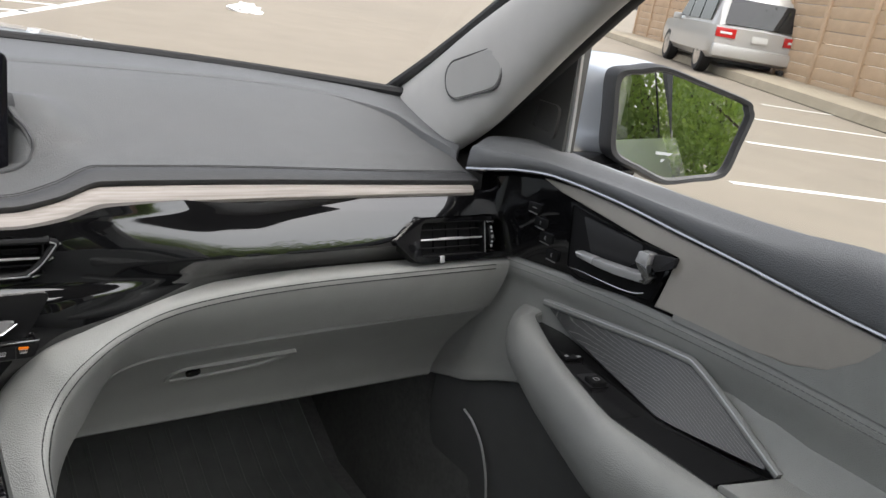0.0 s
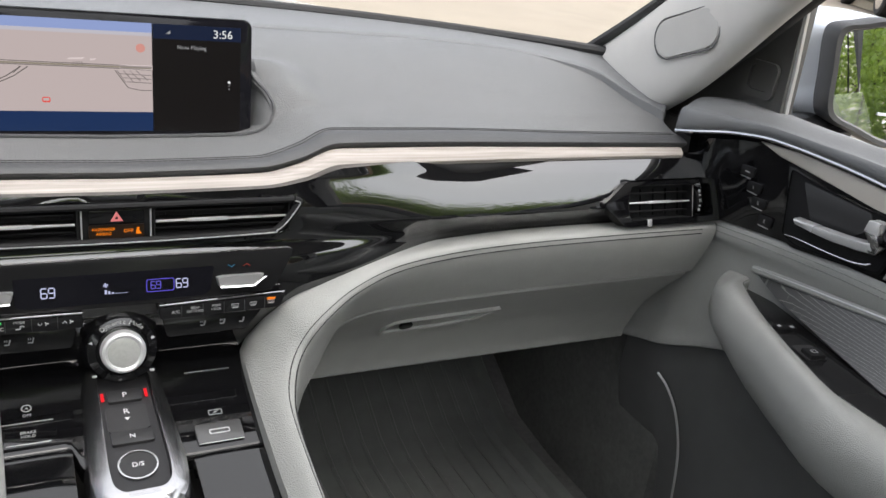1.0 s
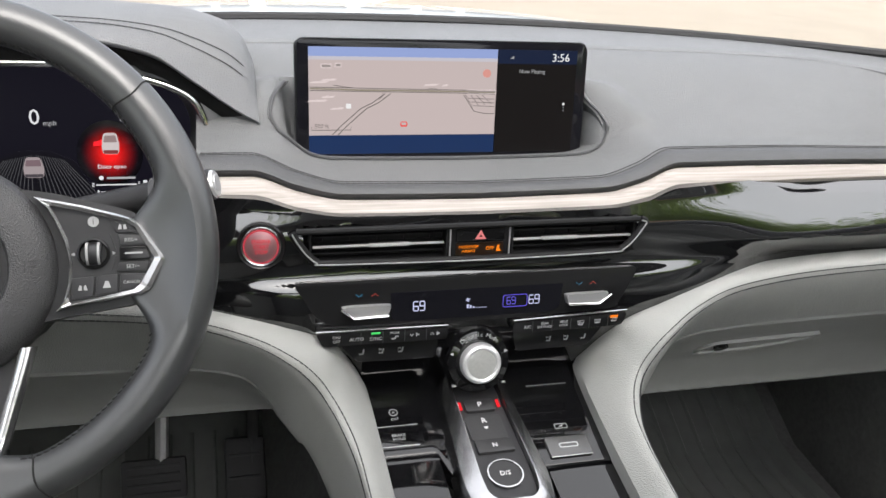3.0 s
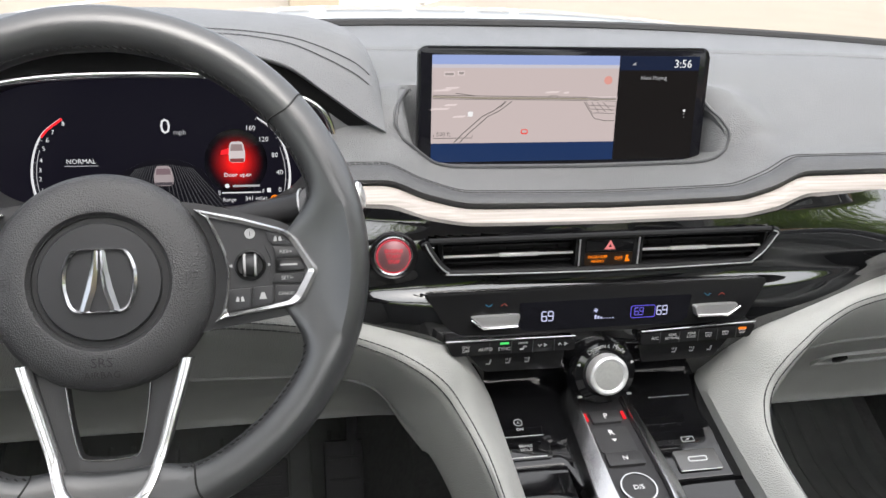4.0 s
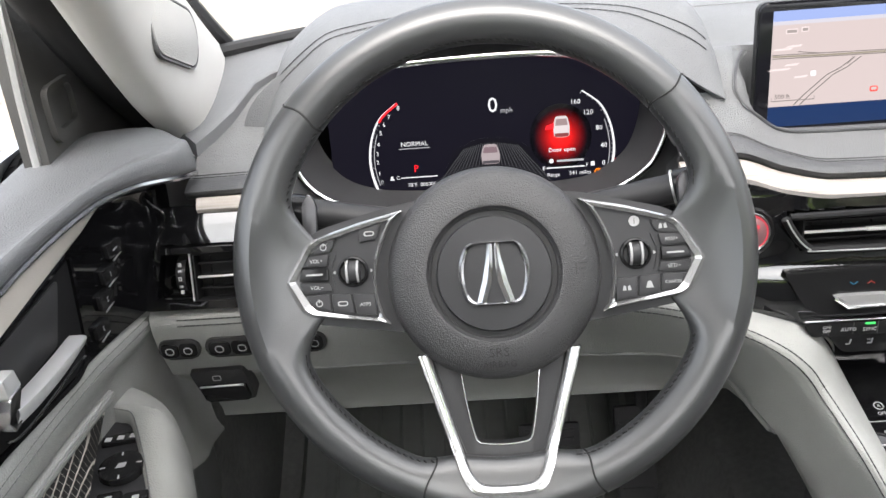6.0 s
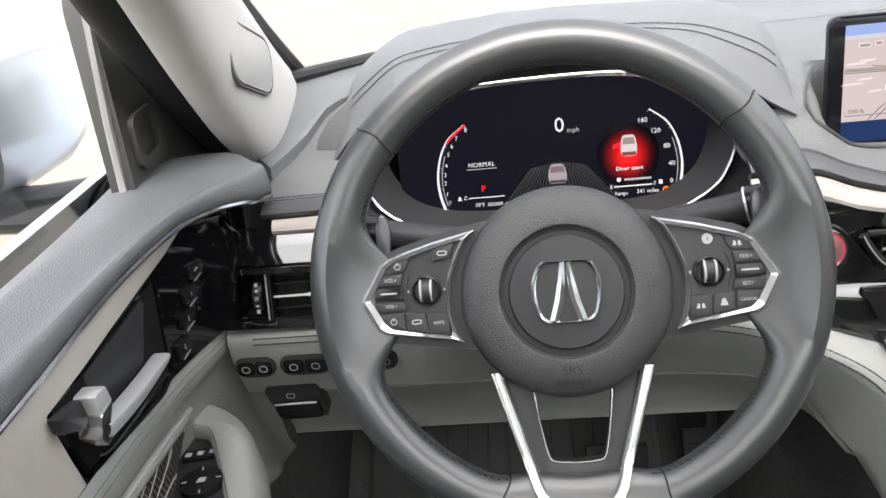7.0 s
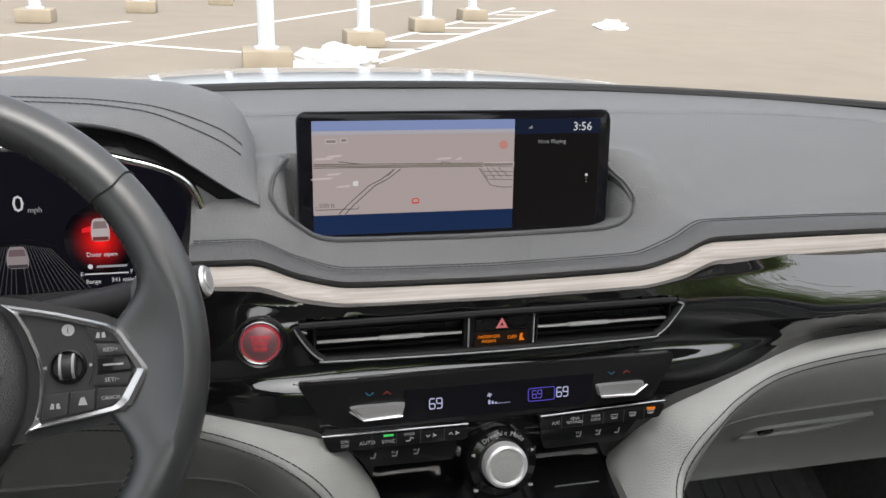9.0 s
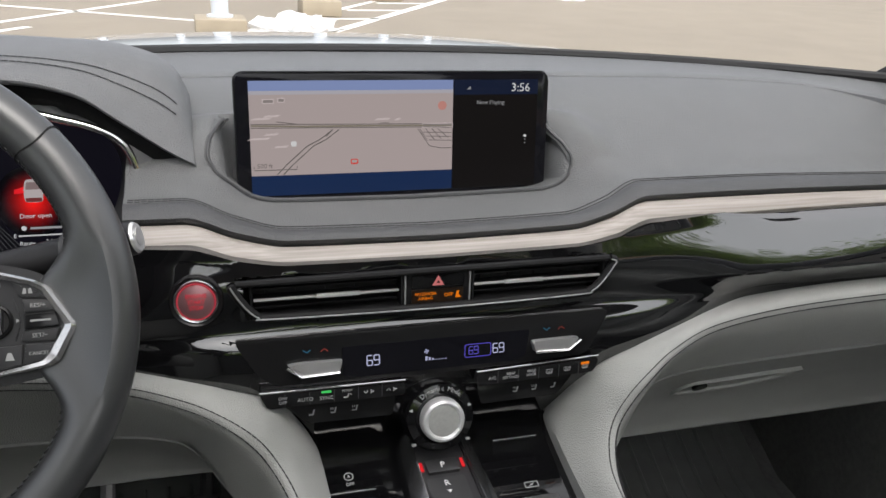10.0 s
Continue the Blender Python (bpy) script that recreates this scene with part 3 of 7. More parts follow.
def pillar(s):
    t = thing("windscreen_pillar", "pale grey fabric pillar trim with an oval speaker grille", "pillar", group="pillars", kind="structure")
    # a trim that sweeps up and back from the dashboard's end, oval in section
    axis = spline([(s * 0.690, 1.04, 1.08), (s * 0.684, 0.905, 1.165), (s * 0.680, 0.805, 1.240), (s * 0.67, 0.70, 1.315), (s * 0.64, 0.54, 1.425), (s * 0.615, 0.38, 1.53), (s * 0.60, 0.28, 1.58)], 30)
    rows = []
    for i, p in enumerate(axis):
        a, b = axis[max(i - 1, 0)], axis[min(i + 1, 29)]
        d = (b - a).normalized()
        out = Vector((s, 0, 0))
        nrm = out.cross(d).normalized()
        w = 0.064 - 0.024 * smooth(0.22, 0.62, i / 29)
        p = p + nrm * (0.008 if nrm.z > 0 else -0.008) * smooth(0.22, 0.62, i / 29)
        rows.append([p + nrm * math.copysign(abs(math.cos(q)) ** 0.8, math.cos(q)) * w + out * math.copysign(abs(math.sin(q)) ** 0.7, math.sin(q)) * 0.026 for q in np.linspace(0, 2 * math.pi, 29)[:-1]])
    part("trim", sheet(rows, 0, closed=True), PILLAR, t)
    seal = spline([(s * 0.722, 0.945, 1.098), (s * 0.719, 0.815, 1.198), (s * 0.713, 0.715, 1.287), (s * 0.697, 0.613, 1.371), (s * 0.668, 0.43, 1.505), (s * 0.64, 0.288, 1.588)], 20)
    part("door_seal", tube(seal, 0.018, sides=10), RUBBER, t, "black rubber door seal")
    edge = spline([(s * 0.668, 1.03, 1.160), (s * 0.672, 0.93, 1.228), (s * 0.672, 0.80, 1.322), (s * 0.655, 0.62, 1.45), (s * 0.62, 0.42, 1.57)], 20)
    part("glass_seal", tube(edge, 0.008, sides=8), RUBBER, t)
    g = Matrix(((0, 0, -s, s * 0.6546), (-0.93, 0.37, 0, 0.826), (0.37, 0.93, 0, 1.220), (0, 0, 0, 1)))
    o, i1, i2 = rounded(0.112, 0.052, 0.024, 7), rounded(0.1095, 0.0495, 0.0228, 7), rounded(0.1065, 0.0465, 0.0213, 7)
    part("grille_rim", ring(o, i1, -0.018, 0.0008, g), THREAD_G, t, "thin dark gap round the grille")
    part("grille", prism(i2, -0.016, 0.0014, 0.0010, g), MESH, t, "fine grey mesh grille")
    # corner panel ahead of the side window with its small speaker pocket
    poly = [(0.94, 1.08), (0.735, 1.115), (0.728, 1.138), (0.735, 1.285), (0.74, 1.30), (0.80, 1.262), (0.90, 1.18)]
    mm = Matrix(((0, 0, s, s * 0.738), (1, 0, 0, 0), (0, 1, 0, 0), (0, 0, 0, 1)))
    part("corner_panel", prism(poly, 0.0, 0.02, 0.0, mm), CORNER, t, "matt charcoal corner panel")
    part("pocket_rim", ring(rounded(0.050, 0.044, 0.010, 5, (0.768, 1.180)), rounded(0.036, 0.030, 0.007, 5, (0.768, 1.182)), -0.005, 0.002, mm), CORNER, t)
    part("window_channel", tube([(s * 0.748, 0.727, 1.13), (s * 0.746, 0.730, 1.20), (s * 0.740, 0.735, 1.298)], 0.0035, sides=6), BRUSHED, t, "slim bright window channel")
    return t


for s in (1, -1):
    pillar(s)


# ---- the parked vehicle by the fence ----
def parked_suv():
    h = Vector((0.62, 0.785, 0)).normalized()
    yaw = math.degrees(math.atan2(h.y, h.x)) - 90
    m = pose(18.15, 11.95, GZ, 0, 0, yaw) @ Matrix.Scale(1.10, 4)
    t = thing("parked_suv", "silver full-size SUV parked beside the fence, seen from behind", "car", m)
    paint = material("pale_silver_paint", (0.45, 0.445, 0.43), 0.35, 0.25, vary=0.03, scale=2, coat=0.6)
    # y runs forward from the rear bumper; sections of half-width by height
    L = 5.2
    secs = []
    prof = [(0.0, 0.45, 1.02, 0.94, 1.02), (0.08, 0.40, 1.06, 0.985, 1.05), (0.5, 0.36, 1.08, 1.0, 1.08), (2.6, 0.34, 1.08, 1.0, 1.10), (3.9, 0.36, 1.06, 0.99, 1.12), (4.8, 0.40, 1.00, 0.97, 1.06), (5.2, 0.50, 0.90, 0.90, 0.98)]
    for y, z0, z1, hw, _ in prof:
        z2 = z1
        secs.append([Vector(p) for p in ((-hw * 0.9, y, z0), (-hw, y, z0 + 0.12), (-hw, y, 0.75), (-hw * 0.985, y, z2), (-hw * 0.6, y, z2 + 0.03), (0, y, z2 + 0.05), (hw * 0.6, y, z2 + 0.03), (hw * 0.985, y, z2), (hw, y, 0.75), (hw, y, z0 + 0.12), (hw * 0.9, y, z0))])
    bm = sheet(secs, 0.0, closed=True)
    bmesh.ops.holes_fill(bm, edges=[e for e in bm.edges if e.is_boundary], sides=0)
    body = part("body", bm, paint, t)
    # cabin
    cab = []
    for y, hw, zt in ((0.10, 0.88, 1.10), (0.30, 0.86, 1.55), (0.50, 0.80, 1.82), (0.8, 0.79, 1.90), (2.2, 0.79, 1.92), (2.9, 0.76, 1.86), (3.6, 0.80, 1.40), (3.95, 0.86, 1.10)):
        cab.append([Vector(p) for p in ((-0.97, y, 1.06), (-hw, y, max(zt - 0.12, 1.07)), (-hw * 0.85, y, zt), (0, y, zt + 0.03), (hw * 0.85, y, zt), (hw, y, max(zt - 0.12, 1.07)), (0.97, y, 1.06))])
    bm = sheet(cab, 0.0)
    part("cabin", bm, paint, t)
    dark = material("tinted_window_glass", (0.01, 0.012, 0.014), 0.05, vary=0, coat=0.3)
    part("rear_window", prism(round_poly([(-0.78, 1.12), (0.78, 1.12), (0.70, 1.66), (-0.70, 1.66)], 0.06), 0, 0.02, 0, Matrix(((1, 0, 0, 0), (0, 0.33, -0.9, -0.27), (0, 1, 0, 0.0), (0, 0, 0, 1)))), dark, t, "dark tinted rear window")
    for s in (-1, 1):
        for y0, y1, q in ((0.55, 1.45, 0.0), (1.55, 2.40, 0.0), (2.50, 3.35, 0.35)):
            poly = [(y0, 1.14), (y1, 1.14), (y1 - q, 1.68 if q == 0 else 1.66), (y0, 1.68)]
            part("side_window", prism(round_poly(poly, 0.04), 0, 0.02, 0, Matrix(((0, -0.15, s, s * (0.965 + 0.15 * 1.1 * (1 if s < 0 else 1)) if s > 0 else -0.965 - 0.165), (1, 0, 0, 0), (0, 1, 0, 0), (0, 0, 0, 1))) if s > 0 else Matrix(((0, 0.15, -1, -1.13), (1, 0, 0, 0), (0, 1, 0, 0), (0, 0, 0, 1)))), dark, t)
        red = material("red_tail_lens", (0.45, 0.01, 0.012), 0.15, vary=0.05, coat=0.6)
        lamp = part("tail_lamp", box((0.44, 0.06, 0.20), (s * 0.74, 0.0, 0.93), 0.02), red, t, "red tail lamp")
        part("reverse_lens", box((0.26, 0.02, 0.05), (s * 0.74, -0.03, 0.93), 0.006), WHITE, lamp, "clear lens")
        for y in (0.95, 4.1):
            w = part("wheel", lathe([(0.0, -0.13), (0.36, -0.13), (0.40, -0.09), (0.40, 0.09), (0.36, 0.13), (0.0, 0.13)], 28, Matrix.Translation((s * 0.86, y, 0.40)) @ pose(0, 0, 0, 0, 90, 0)), RUBBER, t, "black tyre")
            part("rim", lathe([(0.0, -0.02), (0.24, -0.02), (0.27, 0.0), (0.0, 0.015)], 20, Matrix.Translation((s * 0.99, y, 0.40)) @ pose(0, 0, 0, 0, 90 * s, 0)), CHROME, w, "bright alloy rim")
        part("wing_mirror", box((0.20, 0.12, 0.15), (s * 1.08, 3.2, 1.12), 0.04), paint, t)
    part("bumper", box((1.96, 0.18, 0.26), (0, -0.04, 0.56), 0.06), paint, t)
    part("plate", box((0.34, 0.012, 0.14), (0, -0.045, 0.88), 0.01), material("pale_plate", (0.6, 0.6, 0.58), 0.5, vary=0.05), t, "pale blank licence plate")
    part("underside", box((1.5, 3.6, 0.2), (0, 2.4, 0.38), 0.03), BLACK, t)
    part("exhaust", lathe([(0.05, 0), (0.05, 0.25)], 12, pose(0.6, 0.1, 0.30, 90)), BLACK, t)


parked_suv()


# ---- dashboard ----
AX = [0, 0.125, 0.165, 0.205, 0.30, 0.50, 0.72]
st_y, st_z = curve(AX, [0.785, 0.787, 0.793, 0.802, 0.803, 0.803, 0.808]), curve(AX, [1.0805, 1.0825, 1.092, 1.106, 1.106, 1.102, 1.097])
wt_y, wt_z = curve(AX, [0.776, 0.777, 0.780, 0.786, 0.787, 0.788, 0.793]), curve(AX, [1.069, 1.071, 1.079, 1.0915, 1.092, 1.090, 1.086])
wl_y, wl_z = curve(AX, [0.7635, 0.764, 0.767, 0.7725, 0.775, 0.778, 0.785]), curve(AX, [1.0605, 1.062, 1.0675, 1.0785, 1.080, 1.081, 1.079])
ws_y = curve([0, 0.3, 0.5, 0.65, 0.72], [1.195, 1.145, 1.075, 1.005, 0.97])
pb_y = curve([0, 0.18, 0.36, 0.46, 0.535, 0.592, 0.624, 0.642, 0.668, 0.72], [1.075, 1.068, 1.057, 1.035, 1.01, 0.97, 0.933, 0.875, 0.838, 0.80])
lo_z = curve([0, 0.102, 0.112, 0.128, 0.15, 0.192, 0.27, 0.40, 0.72], [0.893, 0.895, 0.915, 0.945, 0.965, 0.978, 0.990, 1.000, 1.003])
CX = -0.006  # the middle of the switch stack
AMBER = glow("amber_lamp", (1.0, 0.25, 0.01), 1.0)
ICE = glow("pale_blue_digits", (0.60, 0.62, 0.88), 0.9)
BLUE = glow("blue_digits", (0.13, 0.10, 0.62), 0.9)
REDLAMP = glow("red_lamp", (1.0, 0.02, 0.03), 1.0)
GREENLAMP = glow("green_lamp", (0.1, 0.9, 0.2), 0.9)
LEGEND = material("pale_printed_legend", (0.30, 0.30, 0.30), 0.6, vary=0)
SATIN = material("satin_black_plastic", (0.010, 0.010, 0.0105), 0.16, vary=0.05, spec=0.22)
SLATE = material("dark_grey_plastic", (0.025, 0.025, 0.0265), 0.42, bump=0.1, bump_scale=1500, vary=0.08, spec=0.28)


# how far the pad swells beside the screen's pocket
rise = curve([0.60, 0.845, 0.857, 0.866, 0.885, 0.900, 0.960, 1.3], [0, 0, 0.001, 0.013, 0.022, 0.022, 0, 0])


def top_z(x, y):
    """The height of the dashboard's upper skin."""
    a = abs(x)
    y0, z0 = st_y(a), st_z(a)
    base = 1.104 + 0.054 * smooth(0, 1, min(max((y - 0.80) / 0.24, 0), 1)) ** 0.85
    k = smooth(0.80, 0.86, y)
    scoop = (1 - smooth(0.155 - 0.012 * k, 0.222 - 0.030 * k, a)) * (1 - smooth(0.880, 0.925, y))
    flat = z0 + 0.03 * (y - y0)
    z = base * (1 - scoop) + flat * scoop
    c = abs(x + 0.0085)
    z += rise(y) * (1 - smooth(0.166, 0.240, c))
    well = (1 - smooth(0.150, 0.164, c)) * smooth(0.857, 0.866, y) * (1 - smooth(0.905, 0.93, y))
    z -= well * (z - 1.070)
    edge = 1 - smooth(0, 0.05, y - y0)
    return z * (1 - edge) + z0 * edge


def runs(n, *spans):
    """Stretches of x for the skins that the instrument binnacle breaks in two."""
    return [np.linspace(a, b, max(int(n * (b - a)), 4)) for a, b in spans]


def build_dashboard():
    t = thing("dashboard", "two-tone grey car dashboard with wood strip and gloss black panels", "dashboard")
    # soft upper pad with its rolled front edge
    for X in runs(190, (-0.664, -0.595), (-0.250, 0.664)):
        rows, rolls = [], []
        for x in X:
            a = abs(x)
            ys = [st_y(a) + (pb_y(a) - st_y(a)) * (k / 56) ** 1.4 for k in range(57)]
            row = [Vector((x, y, top_z(x, y))) for y in ys][::-1]
            roll = spline([(x, st_y(a), st_z(a)), (x, st_y(a) - 0.0065, st_z(a) - 0.0010), (x, wt_y(a) - 0.0025, wt_z(a) + 0.0068), (x, wt_y(a) + 0.0005, wt_z(a) + 0.0012), (x, wt_y(a) + 0.006, wt_z(a) - 0.003)], 9)
            rows.append(row)
            rolls.append([row[-1] + Vector((0, .004, -.004))] + roll)
        pad = part("upper_pad", sheet(rows, 0.006), PADTOP, t, "stitched mid-grey soft upper pad")
        part("pad_roll", sheet(rolls, 0.003), ROLL, t, "rolled front edge of the pad, darkened for shade")
        for off in (0.0015, 0.0068):
            stitch([Vector((x, st_y(abs(x)) + off, top_z(x, st_y(abs(x)) + off) + 0.0003)) for x in np.linspace(X[0] + 0.003, X[-1] - 0.003, 300)], pad, THREAD_D, 0.0006, 0.0046, 0.0006)
    rows = [[Vector((x, y, top_z(x, y) - 0.003)) for y in np.linspace(0.975, pb_y(abs(x)), 8)] for x in np.linspace(-0.60, -0.215, 30)]
    part("upper_pad", sheet(rows, 0.006, face=(0, 0, 1)), PADTOP, t, "mid-grey pad behind the hood")
    # demister panel along the glass
    rows = []
    for x in np.linspace(-0.715, 0.715, 111):
        a = abs(x)
        y0, y1 = max(pb_y(a) - 0.004, 0.838 + (a - 0.665) * 1.2), ws_y(a) + 0.02
        zz = top_z(x, y0) + 0.012 * smooth(0.55, 0.68, a)
        rows.append([Vector((x, y0, zz - 0.012)), Vector((x, y0 + 0.002, zz + 0.0005)), Vector((x, y0 + 0.007, zz + 0.003))] + [Vector((x, y0 + 0.008 + (y1 - y0) * k / 8, zz + 0.003 + (1.168 - zz - 0.003) * k / 8)) for k in range(1, 9)])
    part("demister_panel", sheet(rows, 0.006, face=(0, 0, 1)), LEATHER, t, "dark grey panel along the windscreen")
    # wood strip
    for X in runs(110, (-0.655, -0.60), (-0.250, 0.655)):
        rows = []
        for x in X:
            a = abs(x)
            p, q = Vector((x, wt_y(a), wt_z(a))), Vector((x, wl_y(a), wl_z(a)))
            n = Vector((0, -0.4, 0.9)).normalized()
            rows.append([p - n * 0.004, p + n * 0.0005, p.lerp(q, 0.25) + n * 0.0022, p.lerp(q, 0.75) + n * 0.0022, q + n * 0.0005, q - n * 0.004])
        part("wood_strip", sheet(rows, 0.003), WOOD, t, "pale open-pore wood strip")
    # gloss black fascia, sunk where the vents sit
    cy = curve([0.885, 0.905, 0.93, 0.955, 0.97, 1.00, 1.012, 1.045, 1.07], [0.764, 0.752, 0.740, 0.731, 0.731, 0.7365, 0.744, 0.7495, 0.757])
    rows = []
    for x in np.linspace(-0.702, 0.702, 241):
        a = abs(x)
        zt, zb = wl_z(a) + 0.001, lo_z(a) - 0.006
        if -0.60 < x < -0.252:
            zt = 1.035
        f = smooth(0.150, 0.36, a)
        row = [Vector((x, wl_y(a) + 0.008, zt + 0.0005))] if not -0.60 < x < -0.252 else [Vector((x, 0.79, zt))]
        for k in range(49):
            u = k / 48
            z = zt + (zb - zt) * u
            g_ = smooth(0.20, 0.32, a)
            w_ = min((wl_z(a) - z) / (wl_z(a) - 1.026), 1)
            yo = wl_y(a) + 0.004 - (wl_z(a) - 1.026) * ((0.76 + 0.06 * g_) * w_ - (0.31 - 0.05 * g_) * w_ * w_) + (0.32 + 0.55 * g_) * min(max(1.026 - z, 0), 0.026)
            ax = abs(x - CX)
            w = 0.163 - 0.020 * (1.057 - z) / 0.042
            hole = (1 - smooth(w - 0.004, w, ax)) * smooth(1.0225, 1.0250, z) * (1 - smooth(1.0525, 1.0550, z)) * smooth(0.026, 0.030, ax)
            side = smooth(0.556, 0.564, a) * (1 - smooth(0.682, 0.688, a)) * smooth(1.008, 1.012, z) * (1 - smooth(1.050, 1.054, z))
            row.append(Vector((x, cy(z) * (1 - f) + yo * f + 0.002 + 0.016 * hole + 0.016 * side, z)))
        rows.append(row)
    part("fascia", sheet(rows, 0.004), LACQUER, t, "gloss black lacquered fascia")
    # knee bolsters that sweep from the outer ends into the console's sides
    for s in (1, -1):
        I = [(.703, .770, 1.001), (.55, .770, 1.001), (.42, .771, .999), (.33, .770, .994), (.262, .768, .987), (.215, .764, .979), (.178, .752, .970), (.146, .741, .957), (.126, .741, .933), (.112, .742, .908), (.106, .72, .893), (.103, .58, .864), (.103, .42, .84)]
        Rr = [(.703, .744, .990), (.55, .743, .990), (.42, .745, .987), (.33, .744, .982), (.262, .736, .975), (.212, .716, .966), (.182, .701, .954), (.162, .695, .936), (.149, .690, .916), (.139, .671, .901), (.131, .635, .887), (.128, .56, .872), (.127, .42, .848)]
        O = [(.705, .768, .925), (.55, .770, .923), (.42, .772, .921), (.33, .773, .917), (.265, .770, .915), (.220, .762, .908), (.200, .750, .893), (.184, .738, .872), (.165, .722, .850), (.150, .695, .825), (.138, .645, .80), (.130, .56, .77), (.128, .42, .74)]
        a, b, c = (spline([(s * p[0], *p[1:]) for p in q], 80) for q in (I, Rr, O))
        rows = []
        for p, q, r in zip(a, b, c):
            up = (p - q) * 0.42 + Vector((0, -0.006, 0.006))
            low = q * 0.6 + r * 0.4 + Vector((0, -0.003, 0))
            rows.append([p + Vector((0, 0.02, -0.012))] + spline([p, q + up, q, low, r], 17) + [r + Vector((0, 0.03, -0.004))])
        kb = part("knee_bolster", sheet(rows, 0.004, face=(0, -1, 0.3)), GREY, t, "stitched light grey knee bolster")
        for k in (0, 1):
            line = []
            for r in rows:
                line.append(r[9].lerp(r[7], k * 0.8) + Vector((0, -0.0004, 0.0003)))
            stitch(line[1:78], kb, THREAD_D, 0.00065, 0.0046, 0.0007)
    # lower panels
    for s, nm, lb in ((1, "glove_box_lid", "light grey glove box lid"), (-1, "lower_panel", "light grey lower panel")):
        rows = []
        oy, oz = curve([.165, .184, .200, .220, .265, .33, .55, .705], [.726, .742, .754, .766, .774, .777, .774, .772]), curve([.165, .184, .200, .220, .265, .33, .55, .705], [.850, .872, .893, .907, .914, .916, .922, .924])
        for i in range(61):
            x = 0.166 + 0.537 * i / 60
            y0, z0, y1, z1 = oy(x) + .002, oz(x) - .003, .872, .771 if s > 0 else .799
            rows.append(spline([(s * x, y0 + 0.03, z0 + .004)] + [(s * x, y0 + (y1 - y0) * a, z0 + (z1 - z0) * b) for a, b in ((0, 0), (.25, .20), (.65, .53), (.89, .86), (1, 1))] + [(s * x, .95, z1 - .006)], 22))
        lid = part(nm, sheet(rows, 0.006, face=(0, -1, 0)), GREYPLASTIC, t, lb)
        if s > 0:
            # pull recess with its lock
            m = Matrix(((1, 0, 0, 0.368), (0, -0.62, -0.78, 0.8245), (0, 0.78, -0.62, 0.8535), (0, 0, 0, 1)))
            out = round_poly([(-0.078, -0.006), (0.004, -0.002), (0.046, 0.010), (0.076, 0.029), (0.074, 0.033), (0.020, 0.030), (-0.062, 0.025), (-0.074, 0.014)], 0.010, 5)
            inn = round_poly([(-0.073, -0.003), (0.003, 0.001), (0.043, 0.012), (0.067, 0.028), (0.066, 0.030), (0.020, 0.0275), (-0.058, 0.022), (-0.069, 0.013)], 0.009, 5)
            part("pull_rim", ring(out, inn, -0.006, 0.0016, m, fall=.0012), GREYPLASTIC, lid)
            part("pull_dish", prism(inn, -0.008, -0.0022, 0, m), GREYPLASTIC, lid)
            part("lock", lathe([(0.0, -0.002), (0.0085, -0.002), (0.0085, 0.002), (0.006, 0.0025), (0.0, 0.0025)], 24, m @ pose(-0.046, 0.0105, -0.001)), SATIN, lid, "round black lock")
    for s in (1, -1):
        part("end_panel", box((0.012, 0.22, 0.16), (s * 0.700, 0.905, 1.03), 0.002), BLACK, t)
    part("under_tray", box((1.42, 0.40, 0.012), (0, 1.14, 0.760), 0.003), BLACK, t)
    return t


DASH = build_dashboard()


def air_vent(m, w0, w1, h, parent, tab, name, flip=1, wheel=False):
    """A slatted vent: chrome middle slat with a sliding tab between black slats. w0, w1: from the inner to the outer end."""
    v = part(name, box((abs(w1 - w0), 0.003, h), ((w0 + w1) / 2, 0, 0), 0.0, pose(0, 0, -0.014, 90), None), PIT, parent, "slatted black air vent", m=m)
    c, w = (w0 + w1) / 2, abs(w1 - w0)
    for k in (-1, 1):
        part("vent_wall", box((w + 0.004, 0.0014, 0.018), (c, k * (h / 2 - 0.0002), -0.0055), 0.0), PIT, v)
        part("vent_wall", box((0.0014, h, 0.018), (c + k * w / 2, 0, -0.0055), 0.0), PIT, v)
        part("slat", box((w * 0.97, 0.0016, 0.011), (c, k * h * 0.27, -0.0085), 0.0005), PIT, v)
    part("slat", box((w * 0.97, 0.0020, 0.0028), (c, 0, 0.0), 0.0006), BRIGHT, v, "chrome slat")
    part("slat", box((w * 0.97, 0.0016, 0.011), (c, 0, -0.0065), 0.0004), PIT, v)
    tb = part("tab", box((0.036, 0.0032, 0.0040), (tab, 0.0003, 0.0008), 0.0010), BRIGHT, v, "satin silver sliding tab")
    for k in range(5):
        x = w0 + (w1 - w0) * (k + 0.5) / 5
        part("vane", box((0.0008, h * 0.8, 0.004), (x, 0, -0.0115)), PIT, v)
    if wheel:
        x = w1 + 0.012 * flip
        part("thumb_wheel", lathe([(0.0, -0.004), (0.017, -0.004), (0.018, 0), (0.017, 0.004), (0, 0.004)], 24, pose(x, 0, -0.012, 0, 90, 0)), SATIN, v)
        for q in range(5):
            part("wheel_mark", box((0.003, 0.0035, 0.0012), (x, (q - 2) * 0.0058, 0.0052 - 0.001 * abs(q - 2)), 0.0004), LEGEND, v)
    return v


